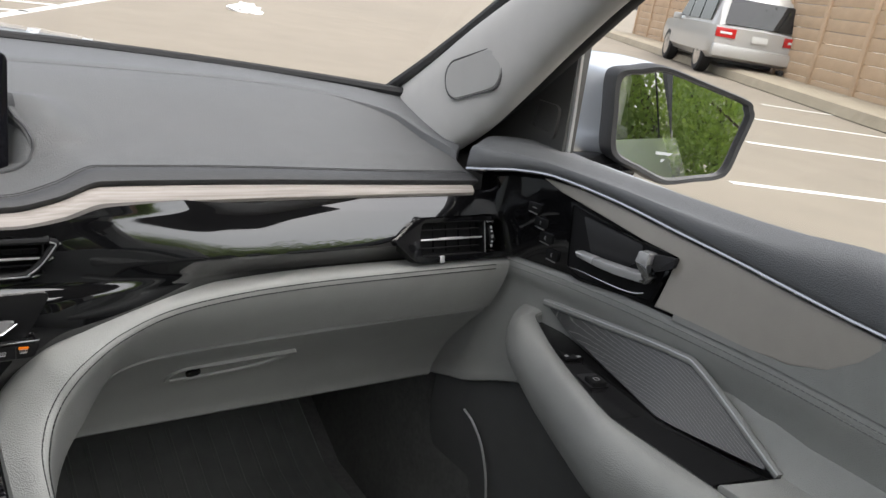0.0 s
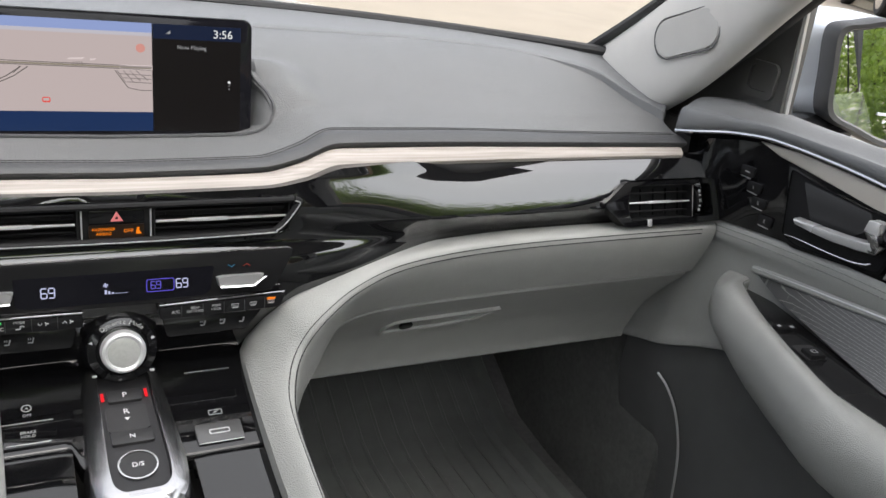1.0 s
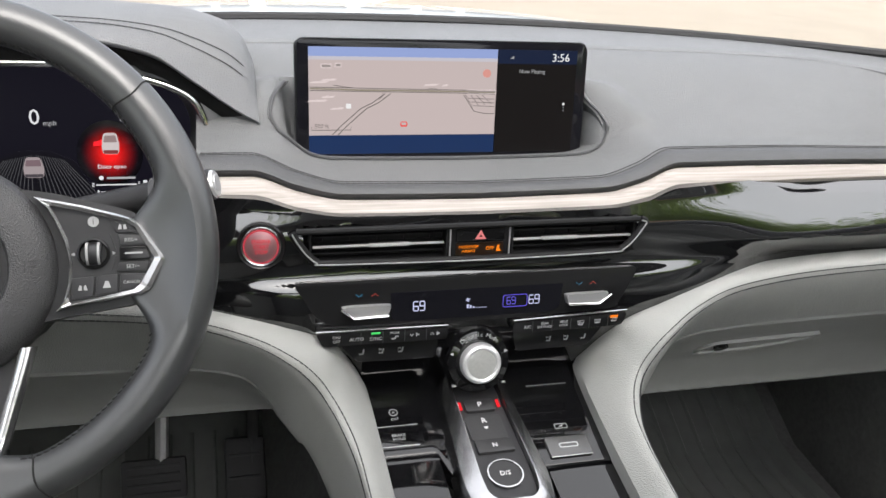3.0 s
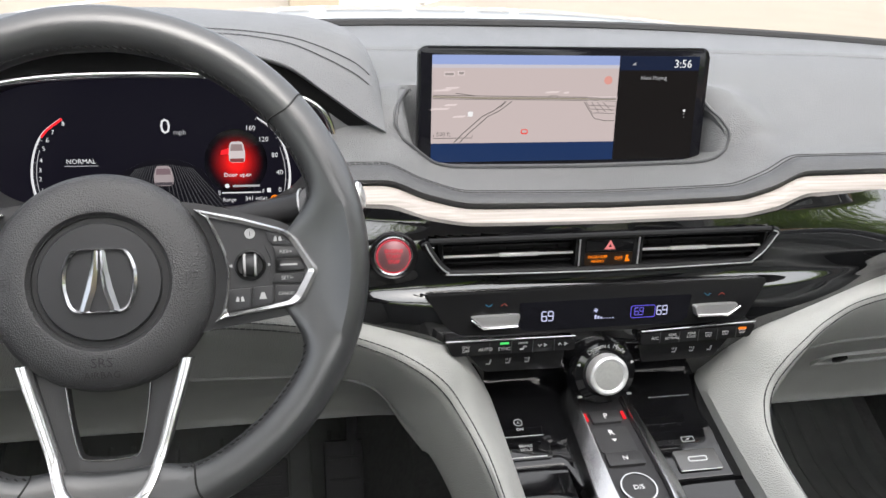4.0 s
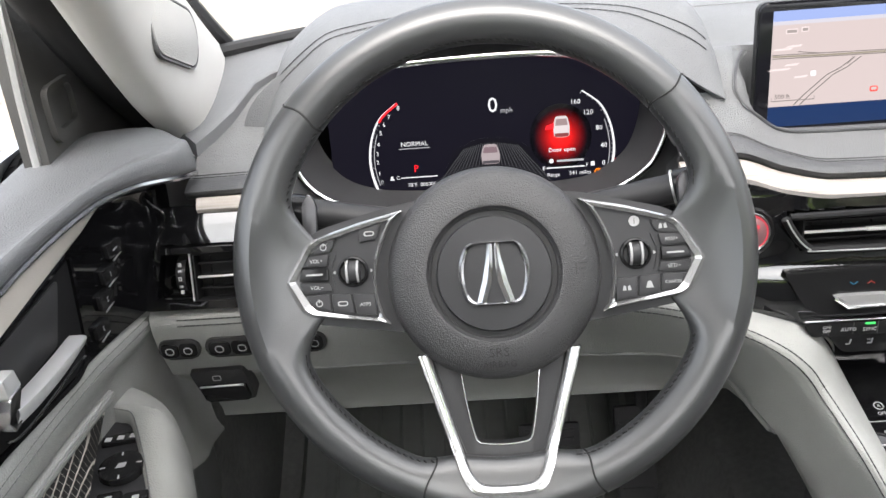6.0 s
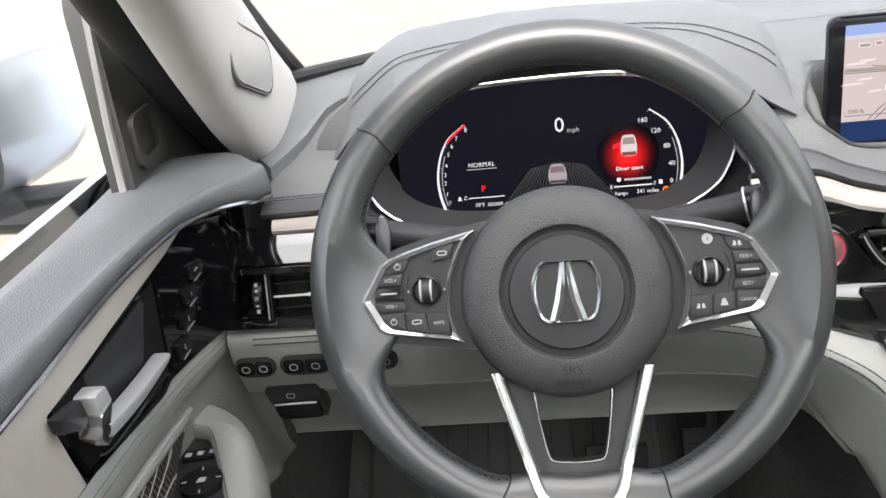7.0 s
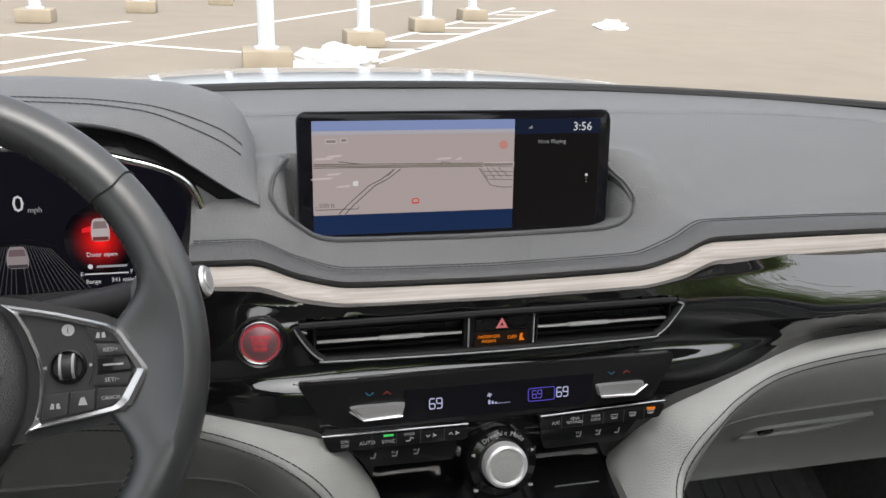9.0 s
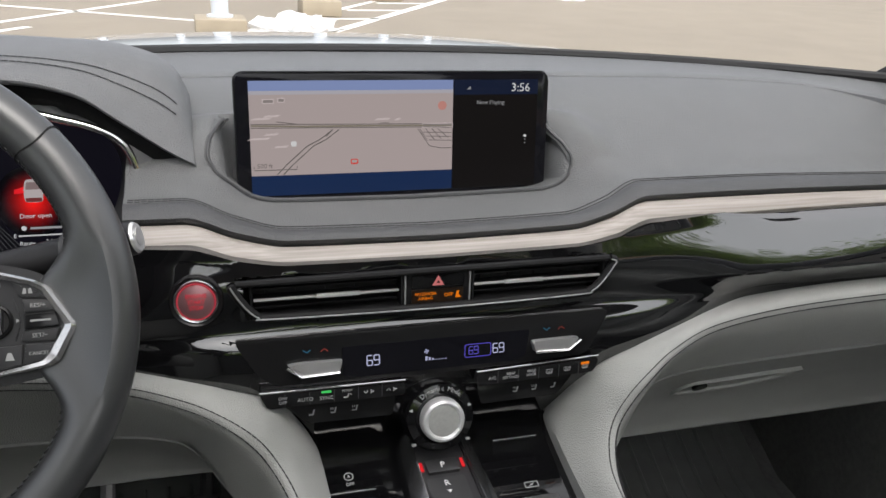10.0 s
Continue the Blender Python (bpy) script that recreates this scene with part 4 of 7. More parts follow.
def centre_stack():
    t = thing("switch_stack", "gloss black switch stack with vents, climate display and rotary knob", "control panel")
    vm = pose(CX, 0.7485, 1.0390, 86)
    for s in (-1, 1):
        air_vent(vm, s * 0.031, s * 0.152, 0.028, t, s * (0.083 if s < 0 else 0.078), "centre_vent")
    fr = [Vector((x, y, 0.0088)) for x, y in ((-0.168, 0.0150), (-0.163, 0.006), (-0.155, -0.005), (-0.147, -0.0115), (-0.136, -0.0135), (0, -0.0155), (0.126, -0.0140), (0.140, -0.0115), (0.150, -0.003), (0.159, 0.010), (0.161, 0.0145), (0.156, 0.0165))]
    part("vent_bead", tube(spline([p - Vector((0, 0, 0.0030)) for p in fr], 60), 0.0036, sides=10), PIT, t, m=vm)
    part("vent_bead", tube([(-0.164, 0.0155, 0.004), (0.156, 0.0165, 0.004)], 0.0030, sides=8), PIT, t, m=vm)
    part("vent_trim", tube(spline(fr, 60), 0.0009, sides=6), BRUSHED, t, "thin bright trim line", m=vm)
    hz = part("hazard_panel", prism(round_poly([(-0.0295, -0.0135), (0.0295, -0.0135), (0.0290, 0.0150), (-0.0310, 0.0150)], 0.002), -0.012, 0.0025, 0.0006), SATIN, t, m=vm)
    for s in (-1, 1):
        part("side_trim", prism([(s * 0.0274, -0.0128), (s * 0.0286, -0.0132), (s * 0.0286, 0.0140), (s * 0.0274, 0.0140)], 0.0025, 0.0040), BRUSHED, hz)
    part("hazard_button", prism(rounded(0.045, 0.0115, 0.0015, 3, (0, 0.0068)), 0.002, 0.0042, 0.0005), PIANO, hz)
    part("warning_triangle", ring([(-0.0052, 0.0028), (0.0052, 0.0028), (0, 0.0117)], [(-0.0016, 0.0048), (0.0016, 0.0048), (0, 0.0076)], 0.004, 0.0046), glow("pale_red_triangle", (0.75, 0.22, 0.22), 0.9), hz, "pale red warning triangle")
    part("lamp_window", prism(rounded(0.045, 0.0118, 0.0015, 3, (0, -0.0065)), 0.002, 0.0035), material("amber_smoked_window", (0.012, 0.006, 0.003), 0.3, vary=0), hz)
    word("PASSENGER", 0.0036, hz, AMBER, (-0.0105, -0.0045, 0.0037))
    word("AIRBAG", 0.0036, hz, AMBER, (-0.0105, -0.0085, 0.0037))
    word("OFF", 0.0046, hz, AMBER, (0.0095, -0.0065, 0.0037))
    part("airbag_icon", prism([(0.0155, -0.0095), (0.0165, -0.0035), (0.0190, -0.0035), (0.0180, -0.0060), (0.0205, -0.0095)], 0.0035, 0.0038), AMBER, hz)
    # climate panel
    cm = pose(CX, 0.7335, 0.984, 82)
    poly = round_poly([(-0.168, 0.0265), (0.157, 0.0265), (0.150, 0.012), (0.136, -0.0135), (0.030, -0.0165), (-0.030, -0.0165), (-0.136, -0.0135), (-0.150, -0.004)], 0.006)
    cp = part("climate_panel", prism(poly, -0.006, 0.002, 0.0008), SATIN, t, "satin black climate control panel", m=cm)
    part("display_window", prism(round_poly([(-0.082, -0.010), (-0.074, -0.0125), (0.070, -0.0125), (0.078, -0.008), (0.081, 0.0145), (-0.083, 0.0145)], 0.002), 0.001, 0.0026), DISPLAY, cp)
    for x, h, mt in ((-0.057, 0.0086, ICE), (0.0525, 0.0082, ICE), (0.0300, 0.0068, BLUE)):
        w, bmd = h * 0.52, bmesh.new()
        for k, ends in ((-1, ((1, 1), (0, 1), (0, -1), (1, -1), (1, 0), (0, 0))), (1, ((1, 0), (0, 0), (0, 1), (1, 1), (1, -1), (0, -1)))):
            q = [Vector((x + k * w * 0.66 + (u - 0.5) * w, 0.0008 + v * h / 2, 0.0028)) for u, v in ends]
            for a, b in zip(q[:-1], q[1:]):
                tube([a.lerp(b, 0.06), a.lerp(b, 0.94)], h * 0.062, sides=4, bm=bmd)
        part("digits", bmd, mt, cp, "lit segmented digits")
    part("rear_outline", ring(rounded(0.024, 0.012, 0.002, 3, (0.034, 0.0005)), rounded(0.0226, 0.0106, 0.0015, 3, (0.034, 0.0005)), 0.0026, 0.0028), BLUE, cp)
    fan = part("fan_icon", lathe([(0.0, 0.0026), (0.0009, 0.0026), (0.0009, 0.0028), (0, 0.0028)], 12, pose(-0.0115, 0.0038, 0)), ICE, cp)
    for k in range(4):
        part("fan_blade", prism([(0.0002, 0), (0.0010, 0.0016), (-0.0006, 0.0024)], 0.0026, 0.0028, 0, pose(-0.0115, 0.0038, 0, 0, 0, 90 * k + 20)), ICE, fan)
    for k in range(7):
        part("fan_bar", box((0.0018, 0.0005 + 0.0011 * max(0, 3 - k), 0.0002), (-0.0115 + 0.0028 * k, -0.0040 + 0.00055 * max(0, 3 - k), 0.0027)), ICE, cp)
    for s in (-1, 1):
        poly = [(s * 0.128, 0.004), (s * 0.122, 0.005), (s * 0.090, 0.005), (s * 0.082, 0.0045), (s * 0.085, -0.0055), (s * 0.116, -0.0065)]
        lv = part("temperature_lever", prism(round_poly(poly, .002), 0.001, 0.0075, 0.0020, taper=0.95), material("satin_silver_lever", (0.50, 0.50, 0.50), 0.30, 0.7, vary=0.03), cp, "satin silver temperature lever")
        part("lever_lip", tube([(s * .128, .0028, .0078), (s * .1165, -.0058, .0080), (s * .0855, -.0050, .0080)], .0011, sides=8), POLISHED, lv)
        for x, mt in ((-0.007, glow("cool_arrow", (0.05, 0.3, 0.5), 0.5)), (0.007, glow("warm_arrow", (0.55, 0.06, 0.04), 0.5))):
            sg = 1 if x > 0 else -1
            bmv = tube([(s * 0.104 + x - 0.003, 0.0135 - sg * 0.0011, 0.0024), (s * 0.104 + x, 0.0135 + sg * 0.0011, 0.0024), (s * 0.104 + x + 0.003, 0.0135 - sg * 0.0011, 0.0024)], 0.0004, sides=4)
            part("arrow", bmv, mt, cp)
    # key rows
    km = pose(CX, 0.7262, 0.9605, 86)
    for s, x0, x1 in ((-1, -0.150, -0.031), (1, 0.032, 0.146)):
        poly = round_poly([(x0, 0.0065), (x1, 0.0065 - 0.002), (x1, -0.0065), (x0 + 0.006, -0.0065)] if s < 0 else [(x0, 0.0045), (x1, 0.0085), (x1 - 0.004, -0.0045), (x0, -0.0065)], 0.003)
        key = part("key_bar", prism(poly, -0.006, 0.0032, 0.0006), SATIN, t, "row of satin black keys", m=km)
        top = [Vector((x0, 0.0078, 0.0028)), Vector((x1, 0.0068, 0.0028))] if s < 0 else [Vector((x0, 0.0068, 0.0028)), Vector((x1, 0.0105, 0.0028))]
        part("trim_line", tube(top, 0.0008, sides=6), CHROME, key)
        if s < 0:
            word("ON/\nOFF", 0.0038, key, LEGEND, (-0.132, 0.0, 0.0034))
            word("AUTO", 0.0046, key, LEGEND, (-0.114, -0.001, 0.0034))
            word("SYNC", 0.0044, key, LEGEND, (-0.097, -0.0015, 0.0034))
            word("MODE", 0.0030, key, LEGEND, (-0.080, 0.0032, 0.0034))
            part("sync_lamp", box((0.008, 0.0020, 0.0006), (-0.097, 0.0040, 0.0034), 0.0003), GREENLAMP, key, "lit green lamp")
            marks = (-0.080, -0.062, -0.043)
        else:
            word("A/C", 0.0044, key, LEGEND, (0.046, -0.0005, 0.0034))
            word("REAR\nSETTINGS", 0.0034, key, LEGEND, (0.063, 0.0005, 0.0034))
            word("REAR\nLOCK", 0.0034, key, LEGEND, (0.082, 0.001, 0.0034))
            part("defrost_lamp", box((0.008, 0.0024, 0.0006), (0.133, 0.0048, 0.0034), 0.0003), AMBER, key, "lit amber lamp")
            marks = (0.099, 0.116, 0.133)
        for n, x in enumerate(marks):
            y = 0.0 if s < 0 else 0.0005 + (x - 0.099) * 0.05
            ic = bmesh.new()
            if s < 0 and n:
                # fan speed: an arrow head beside a small fan
                e = 1 if n == 2 else -1
                tube([(x - 0.0040, y - e * 0.0010, 0.0034), (x - 0.0024, y + e * 0.0012, 0.0034), (x - 0.0008, y - e * 0.0010, 0.0034)], 0.00045, sides=4, bm=ic)
                for k in range(3):
                    a = 2.1 * k
                    tube([(x + 0.0026, y, 0.0034), (x + 0.0026 + 0.0018 * math.cos(a), y + 0.0018 * math.sin(a), 0.0034)], 0.00055, sides=4, bm=ic)
            elif s < 0:
                tube([(x - 0.0028, y - 0.0026, 0.0034), (x + 0.0004, y - 0.0026, 0.0034), (x + 0.0012, y + 0.0004, 0.0034)], 0.0006, sides=4, bm=ic)
                tube([(x + 0.0022, y + 0.0004, 0.0034), (x + 0.0036, y - 0.0010, 0.0034)], 0.0004, sides=4, bm=ic)
            else:
                # a heated pane with rising waves
                o = 0.0 if n else 0.0006
                tube([(x - 0.0032, y + 0.0012 + o, 0.0034), (x + 0.0032, y + 0.0012 + o, 0.0034), (x + 0.0026, y - 0.0018, 0.0034), (x - 0.0026, y - 0.0018, 0.0034)], 0.00032, closed=True, sides=4, bm=ic)
                for k in (-1, 0, 1):
                    tube([(x + 0.0015 * k, y - 0.0026, 0.0034), (x + 0.0015 * k + 0.0004, y - 0.0010, 0.0034), (x + 0.0015 * k, y + 0.0004, 0.0034)], 0.00028, sides=4, bm=ic)
            part("key_icon", ic, LEGEND, key)
        for k in range(1, 6):
            part("key_gap", box((0.0006, 0.011, 0.0004), (x0 + (x1 - x0) * k / 6, 0.0, 0.0033)), RUBBER, key)
    sm = pose(CX, 0.7345, 0.9405, 78)
    for s in (-1, 1):
        sb = part("seat_key_bar", prism(round_poly([(s * 0.036, 0.008), (s * 0.128, 0.009), (s * 0.112, -0.009), (s * 0.040, -0.010)], 0.003), -0.005, 0.0022, 0.0006), SATIN, t, m=sm)
        for x in (0.072, 0.090, 0.108):
            x = x * s
            ic = tube([(x - 0.0022, -0.0016, 0.0023), (x + 0.0012, -0.0018, 0.0023), (x + 0.0024, 0.0024, 0.0023)], 0.0007, sides=5)
            if abs(x) < 0.1:
                tube([(x - 0.0020, 0.0006, 0.0023), (x - 0.0014, 0.0014, 0.0023), (x - 0.0020, 0.0024, 0.0023)], 0.00035, sides=4, bm=ic)
                tube([(x - 0.0004, 0.0006, 0.0023), (x + 0.0002, 0.0014, 0.0023), (x - 0.0004, 0.0024, 0.0023)], 0.00035, sides=4, bm=ic)
            part("seat_icon", ic, LEGEND, sb)
    # rotary mode knob in its collar
    nm = pose(CX, 0.7235, 0.9285, 76)
    col = part("knob_collar", lathe([(0.0, -0.014), (0.0325, -0.014), (0.032, -0.002), (0.029, 0.004), (0.0225, 0.0055), (0.0215, 0.004), (0.0, 0.004)], 56), PIANO, t, "gloss black knob collar", m=nm)
    kn = part("knob", lathe([(0.0, 0.003), (0.0182, 0.003), (0.0188, 0.005), (0.0188, 0.0125), (0.0180, 0.0147), (0.0160, 0.0156), (0.0140, 0.0150), (0.0136, 0.0138), (0.0, 0.0138)], 56), BRIGHT, col, "satin silver rotary knob")
    for k in range(48):
        part("knurl", box((0.0004, 0.0004, 0.0070), (0.0189, 0, 0.0085), 0, pose(0, 0, 0, 0, 0, 7.5 * k)), BRIGHT, kn)
    face = material("spun_aluminium", (0.64, 0.64, 0.62), 0.36, 0.8, vary=0.1, scale=350)
    part("knob_face", lathe([(0.0, 0.0142), (0.0030, 0.0145), (0.0060, 0.0141), (0.0095, 0.0144), (0.0133, 0.0140), (0.0133, 0.0132), (0.0, 0.0132)], 48), face, col, "spun aluminium face")
    for i, ch in enumerate("Dynamic Mode"):
        a = 128 - i * 7.2
        word(ch, 0.0058, col, LEGEND, Matrix.Translation((0.0258 * math.cos(radians(a)), 0.0258 * math.sin(radians(a)), 0.0054)) @ pose(0, 0, 0, 0, 0, a - 90))
    for s in (-1, 1):
        part("collar_arrow", prism([(s * 0.0275, 0.009), (s * 0.0245, 0.0075), (s * 0.0245, 0.0105)] if s < 0 else [(s * 0.0275, 0.009), (s * 0.0245, 0.0105), (s * 0.0245, 0.0075)], 0.004, 0.0054), LEGEND, col)
        part("collar_foot", box((0.004, 0.002, 0.003), (s * 0.024, -0.0215, 0.004), 0.0008, None), BRUSHED, col)
    for s in (-1, 1):
        part("shelf_edge", tube([(CX + s * 0.042, 0.752, 0.9165), (CX + s * 0.098, 0.7535, 0.918)], 0.0005, sides=6), BRUSHED, t)
    # start button
    bm_ = pose(-0.1993, 0.7525, 1.0405, 81, 0, -4) @ Matrix.Scale(0.80, 4)
    part("start_bezel", lathe([(0.0, -0.014), (0.0265, -0.014), (0.0265, 0.0), (0.0245, 0.0035), (0.0226, 0.002), (0.0, 0.002)], 48), SATIN, t, "black bezel", m=bm_)
    sbn = part("start_button_ring", lathe([(0.0, -0.01), (0.0222, -0.01), (0.0222, 0.002), (0.0208, 0.0036), (0.0192, 0.003), (0.0, 0.003)], 48), CHROME, t, "satin ring of the start button", m=bm_)
    part("button_cap", lathe([(0.0, 0.002), (0.0176, 0.002), (0.0176, 0.0035), (0.016, 0.0045), (0.0, 0.0050)], 40), material("rosy_satin_metal", (0.30, 0.16, 0.17), 0.38, 0.7, vary=0.08, scale=200), sbn, "dark red start button")
    part("button_halo", ring([(0.0184 * math.cos(a), 0.0184 * math.sin(a)) for a in np.linspace(0, 6.2832, 41)[:-1]], [(0.0172 * math.cos(a), 0.0172 * math.sin(a)) for a in np.linspace(0, 6.2832, 41)[:-1]], 0.003, 0.0046), glow("dim_red_halo", (0.75, 0.06, 0.09), 0.8), sbn)
    for k, tx in enumerate(("ENGINE", "START", "STOP")):
        word(tx, 0.0056, sbn, glow("dim_red_legend", (0.9, 0.05, 0.08), 1.2), (0, 0.0062 - 0.006 * k, 0.0055))
    return t


centre_stack()
for s in (1, -1):
    ob = thing("side_vent", "gloss black outer air vent with a chrome slat", "air vent", pose(s * 0.620, 0.7555, 1.0305, 72), "outer vents")
    air_vent(Matrix(), -s * 0.060, s * 0.038, 0.040, ob, -s * 0.012, "vent_insert", s, True)
    out = round_poly([(-s * 0.098, 0.0), (-s * 0.066, 0.0255), (s * 0.072, 0.0265), (s * 0.084, -0.026), (-s * 0.066, -0.0275)], 0.006, 4)
    inn = round_poly([(-s * 0.064, 0.0), (-s * 0.058, 0.0205), (s * 0.064, 0.0215), (s * 0.072, -0.0195), (-s * 0.058, -0.0205)], 0.004, 4)
    part("surround", ring(out, inn, -0.010, 0.006), PIANO, ob)
    part("sill_trim", box((0.007, 0.009, 0.003), (-s * 0.030, -0.0240, 0.005), 0.0010), BRUSHED, ob, "bright opening tab")
    part("inner_trim", tube([(s * 0.042, 0.020, 0.0), (s * 0.042, -0.020, 0.0)], 0.0009, sides=6), BRUSHED, ob)


def build_binnacle():
    t = thing("instrument_binnacle", "dark grey stitched hood over a digital instrument display", "instrument cluster")
    zl = curve([-.607, -.597, -.570, -.535, -.47, -.40, -.33, -.285, -.250, -.215, -.194], [1.112, 1.124, 1.148, 1.176, 1.190, 1.193, 1.190, 1.180, 1.157, 1.132, 1.119])
    zc = curve([-.607, -.600, -.586, -.53, -.40, -.27, -.225, -.205, -.194], [1.122, 1.152, 1.178, 1.209, 1.216, 1.211, 1.200, 1.184, 1.160])
    rows, seam, lining = [], [], []
    for x in np.concatenate([np.linspace(-.607, -.57, 12), np.linspace(-.56, -.25, 36), np.linspace(-.245, -.194, 18)]):
        a, c = zl(x), zc(x)
        back = max(1.12, c - 0.03)
        prof = spline([(x, .885, a - .004), (x, .866, a - .002), (x, .8585, a + .0005), (x, .861, a + .006), (x, .884, a + (c - a) * .62), (x, .912, c - .003), (x, .955, c), (x, 1.01, (c + back) / 2 + .004), (x, 1.07, back)], 26)
        rows.append(prof)
        seam.append((prof[12], prof[13]))
        if -.585 < x < -.205:
            lining.append([(x, .866, a - .001), (x, .8685, a - .010), (x, .872, min(a - .012, 1.172 if -.5 < x < -.3 else a - .018)), (x, .890, a - .024)])
    rows.append([(-.1925, p[1] + .002, 1.085 + (p[2] - 1.085) * .55) for p in rows[-1]])
    hood = part("hood", sheet(rows, 0.002, face=(0, -0.3, 1)), LEATHER, t, "stitched dark grey hood")
    part("hood_lip_band", sheet(lining, 0.002), PIT, t, "black band under the hood's lip")
    for k in (0, 1):
        stitch([p[k] + Vector((0, -0.0004, 0.0008)) for p in seam[3:-3]], hood, THREAD_D, 0.00045, 0.0046, 0.0008)
    # face round the display: outline of the bright ring in the plane of the cluster's mouth
    mouth = [(-.587, 1.112), (-.576, 1.134), (-.553, 1.152), (-.525, 1.162), (-.475, 1.168), (-.400, 1.170), (-.340, 1.168), (-.300, 1.159), (-.270, 1.150), (-.251, 1.138), (-.242, 1.118), (-.241, 1.098), (-.247, 1.078), (-.258, 1.060), (-.278, 1.046), (-.31, 1.035), (-.41, 1.031), (-.50, 1.034), (-.535, 1.040), (-.557, 1.049), (-.574, 1.064), (-.585, 1.086)]
    loop = spline([(x, .865 - (1.10 - z) * .12, z) for x, z in mouth], 96, True)
    part("chrome_ring", tube(loop, lambda u: 0.0034, closed=True, sides=10, up=(0, -1, 0)), POLISHED, t, "bright chrome surround")
    cen = Vector((-.40, .88, 1.095))
    rows = []
    for p in loop:
        q = p - cen
        d = Vector((q.x, 0, q.z))
        rows.append([p + Vector((0, .010, 0)) + d * .22, p + Vector((0, .004, 0)) + d * 0.05, p + Vector((0, .0025, 0)) + d * .01])
    rows.append(rows[0])
    part("mouth_frame", sheet(rows, 0.004, face=(0, -1, 0)), LEATHER, t)
    rows = []
    for p in loop:
        q = p - cen
        k = .84 if q.z > 0 else .99
        rows.append([p, Vector((cen.x + q.x * .93, .895, cen.z + q.z * (k + 1) / 2)), Vector((cen.x + q.x * .90, .9135, cen.z + q.z * k))])
    rows.append(rows[0])
    part("mouth_wall", sheet(rows, 0.001), material("charcoal_tunnel", (0.030, 0.030, 0.032), 0.5, bump=0.1, bump_scale=1500, vary=0.08, spec=0.3), t)
    # side cheeks towards the dashboard pads
    for a, b, q in ((-.240, -.172, 1), (-.604, -.585, .55)):
        rows = [[(x, .862 + .01 * (1 - q), 1.02), (x, .866 + .01 * (1 - q), 1.02 + .035 * q), (x, .872 + .01 * (1 - q), 1.02 + .065 * q), (x, .890, 1.02 + .085 * q), (x, .93, 1.02 + .09 * q)] for x in np.linspace(a, b, 6)]
        part("cheek", sheet(rows, 0.004, face=(0, -1, 0)), LEATHER, t)
    m = pose(-.40, .9125, 1.088, 81)
    d = part("display", prism(rounded(.312, .140, .03, 6), -.004, 0, 0), glow("navy_black_display", (.0062, .0055, .0105), 1.0), t, "black digital instrument display", m=m)
    white = glow("white_digits", (.80, .80, .82), .9)
    dim = glow("dim_grey_digits", (.42, .42, .44), .9)
    # gauge arcs with their scales
    for s in (-1, 1):
        pts = [(s * x, y, .0006) for x, y in ((.1140, -.0520), (.1172, -.0400), (.1188, -.0270), (.1182, -.0150), (.1155, -.0020), (.1108, .0100), (.1035, .0205), (.0890, .0315))]
        arc = spline(pts, 41)
        part("gauge_arc", tube(arc, lambda u: .0007 + .0006 * (1 - u), sides=6), white, d)
        part("gauge_arc", tube([(p.x - s * .0042, p.y, p.z) for p in arc[2:26]], .0004, sides=5), dim, d)
        for k in range(0, 41, 2):
            p, q = arc[k], arc[min(k + 1, 40)] - arc[max(k - 1, 0)]
            q = Vector((-q.y, q.x, 0)).normalized() * s * (.0032 if k % 5 == 0 else .0020)
            part("tick", tube([p + q * .3, p + q], .0003, sides=4), dim, d)
        if s < 0:
            part("red_zone", tube([(p.x + .0012, p.y, p.z + .0003) for p in arc[31:]], .0012, sides=6), REDLAMP, d, "red zone")
            for k in range(9):
                p = arc[min(4 + round(k * 4.3), 40)]
                word(str(k), .0058, d, white if k else dim, (p.x + .0072, p.y - .001, .0004), name="digits")
        else:
            for tx, x, y in (("160", .0824, .0213), ("120", .0944, .0103), ("80", .1048, -.0053), ("40", .1092, -.0226), ("0", .1086, -.0400)):
                word(tx, .0066, d, white, (x, y, .0004), name="digits")
    word("0", .0205, d, white, (.0035, .0230, .0004), name="digits")
    word("mph", .0068, d, dim, (.0165, .0178, .0004))
    word("NORMAL", .0064, d, white, (-.0745, -.0088, .0004))
    part("underline", box((.030, .0007, .0003), (-.0745, -.0130, .0003)), dim, d)
    word("P", .0095, d, REDLAMP, (-.0745, -.0334, .0004))
    word("78\u00b0F  005005 miles", .0052, d, white, (-.0640, -.0495, .0004))
    word("C", .0052, d, white, (-.0930, -.0415, .0004))
    part("coolant_icon", prism([(-.1015, -.0435), (-.0965, -.0435), (-.0980, -.0415), (-.0980, -.0395), (-.1000, -.0395), (-.1000, -.0415)], .0002, .0005), white, d)
    part("temperature_bar", box((.036, .0009, .0003), (-.0720, -.0418, .0003)), white, d)
    # the lane picture: a small pale car on dark rays
    fan = part("lane_picture", prism(round_poly([(-.058, -.062), (.058, -.060), (.036, -.018), (.014, -.008), (-.014, -.008), (-.036, -.018)], .004), .0001, .0003), glow("black_picture", (.0060, .0055, .0085), 1.0), d)
    for k in range(-13, 14):
        if k:
            part("ray", tube([(k * .0020, -.0115 - abs(k) * .0004, .0004), (k * .0046, -.058, .0004)], .0003, sides=4), glow("grey_ray", (.075, .075, .08), 1), fan)
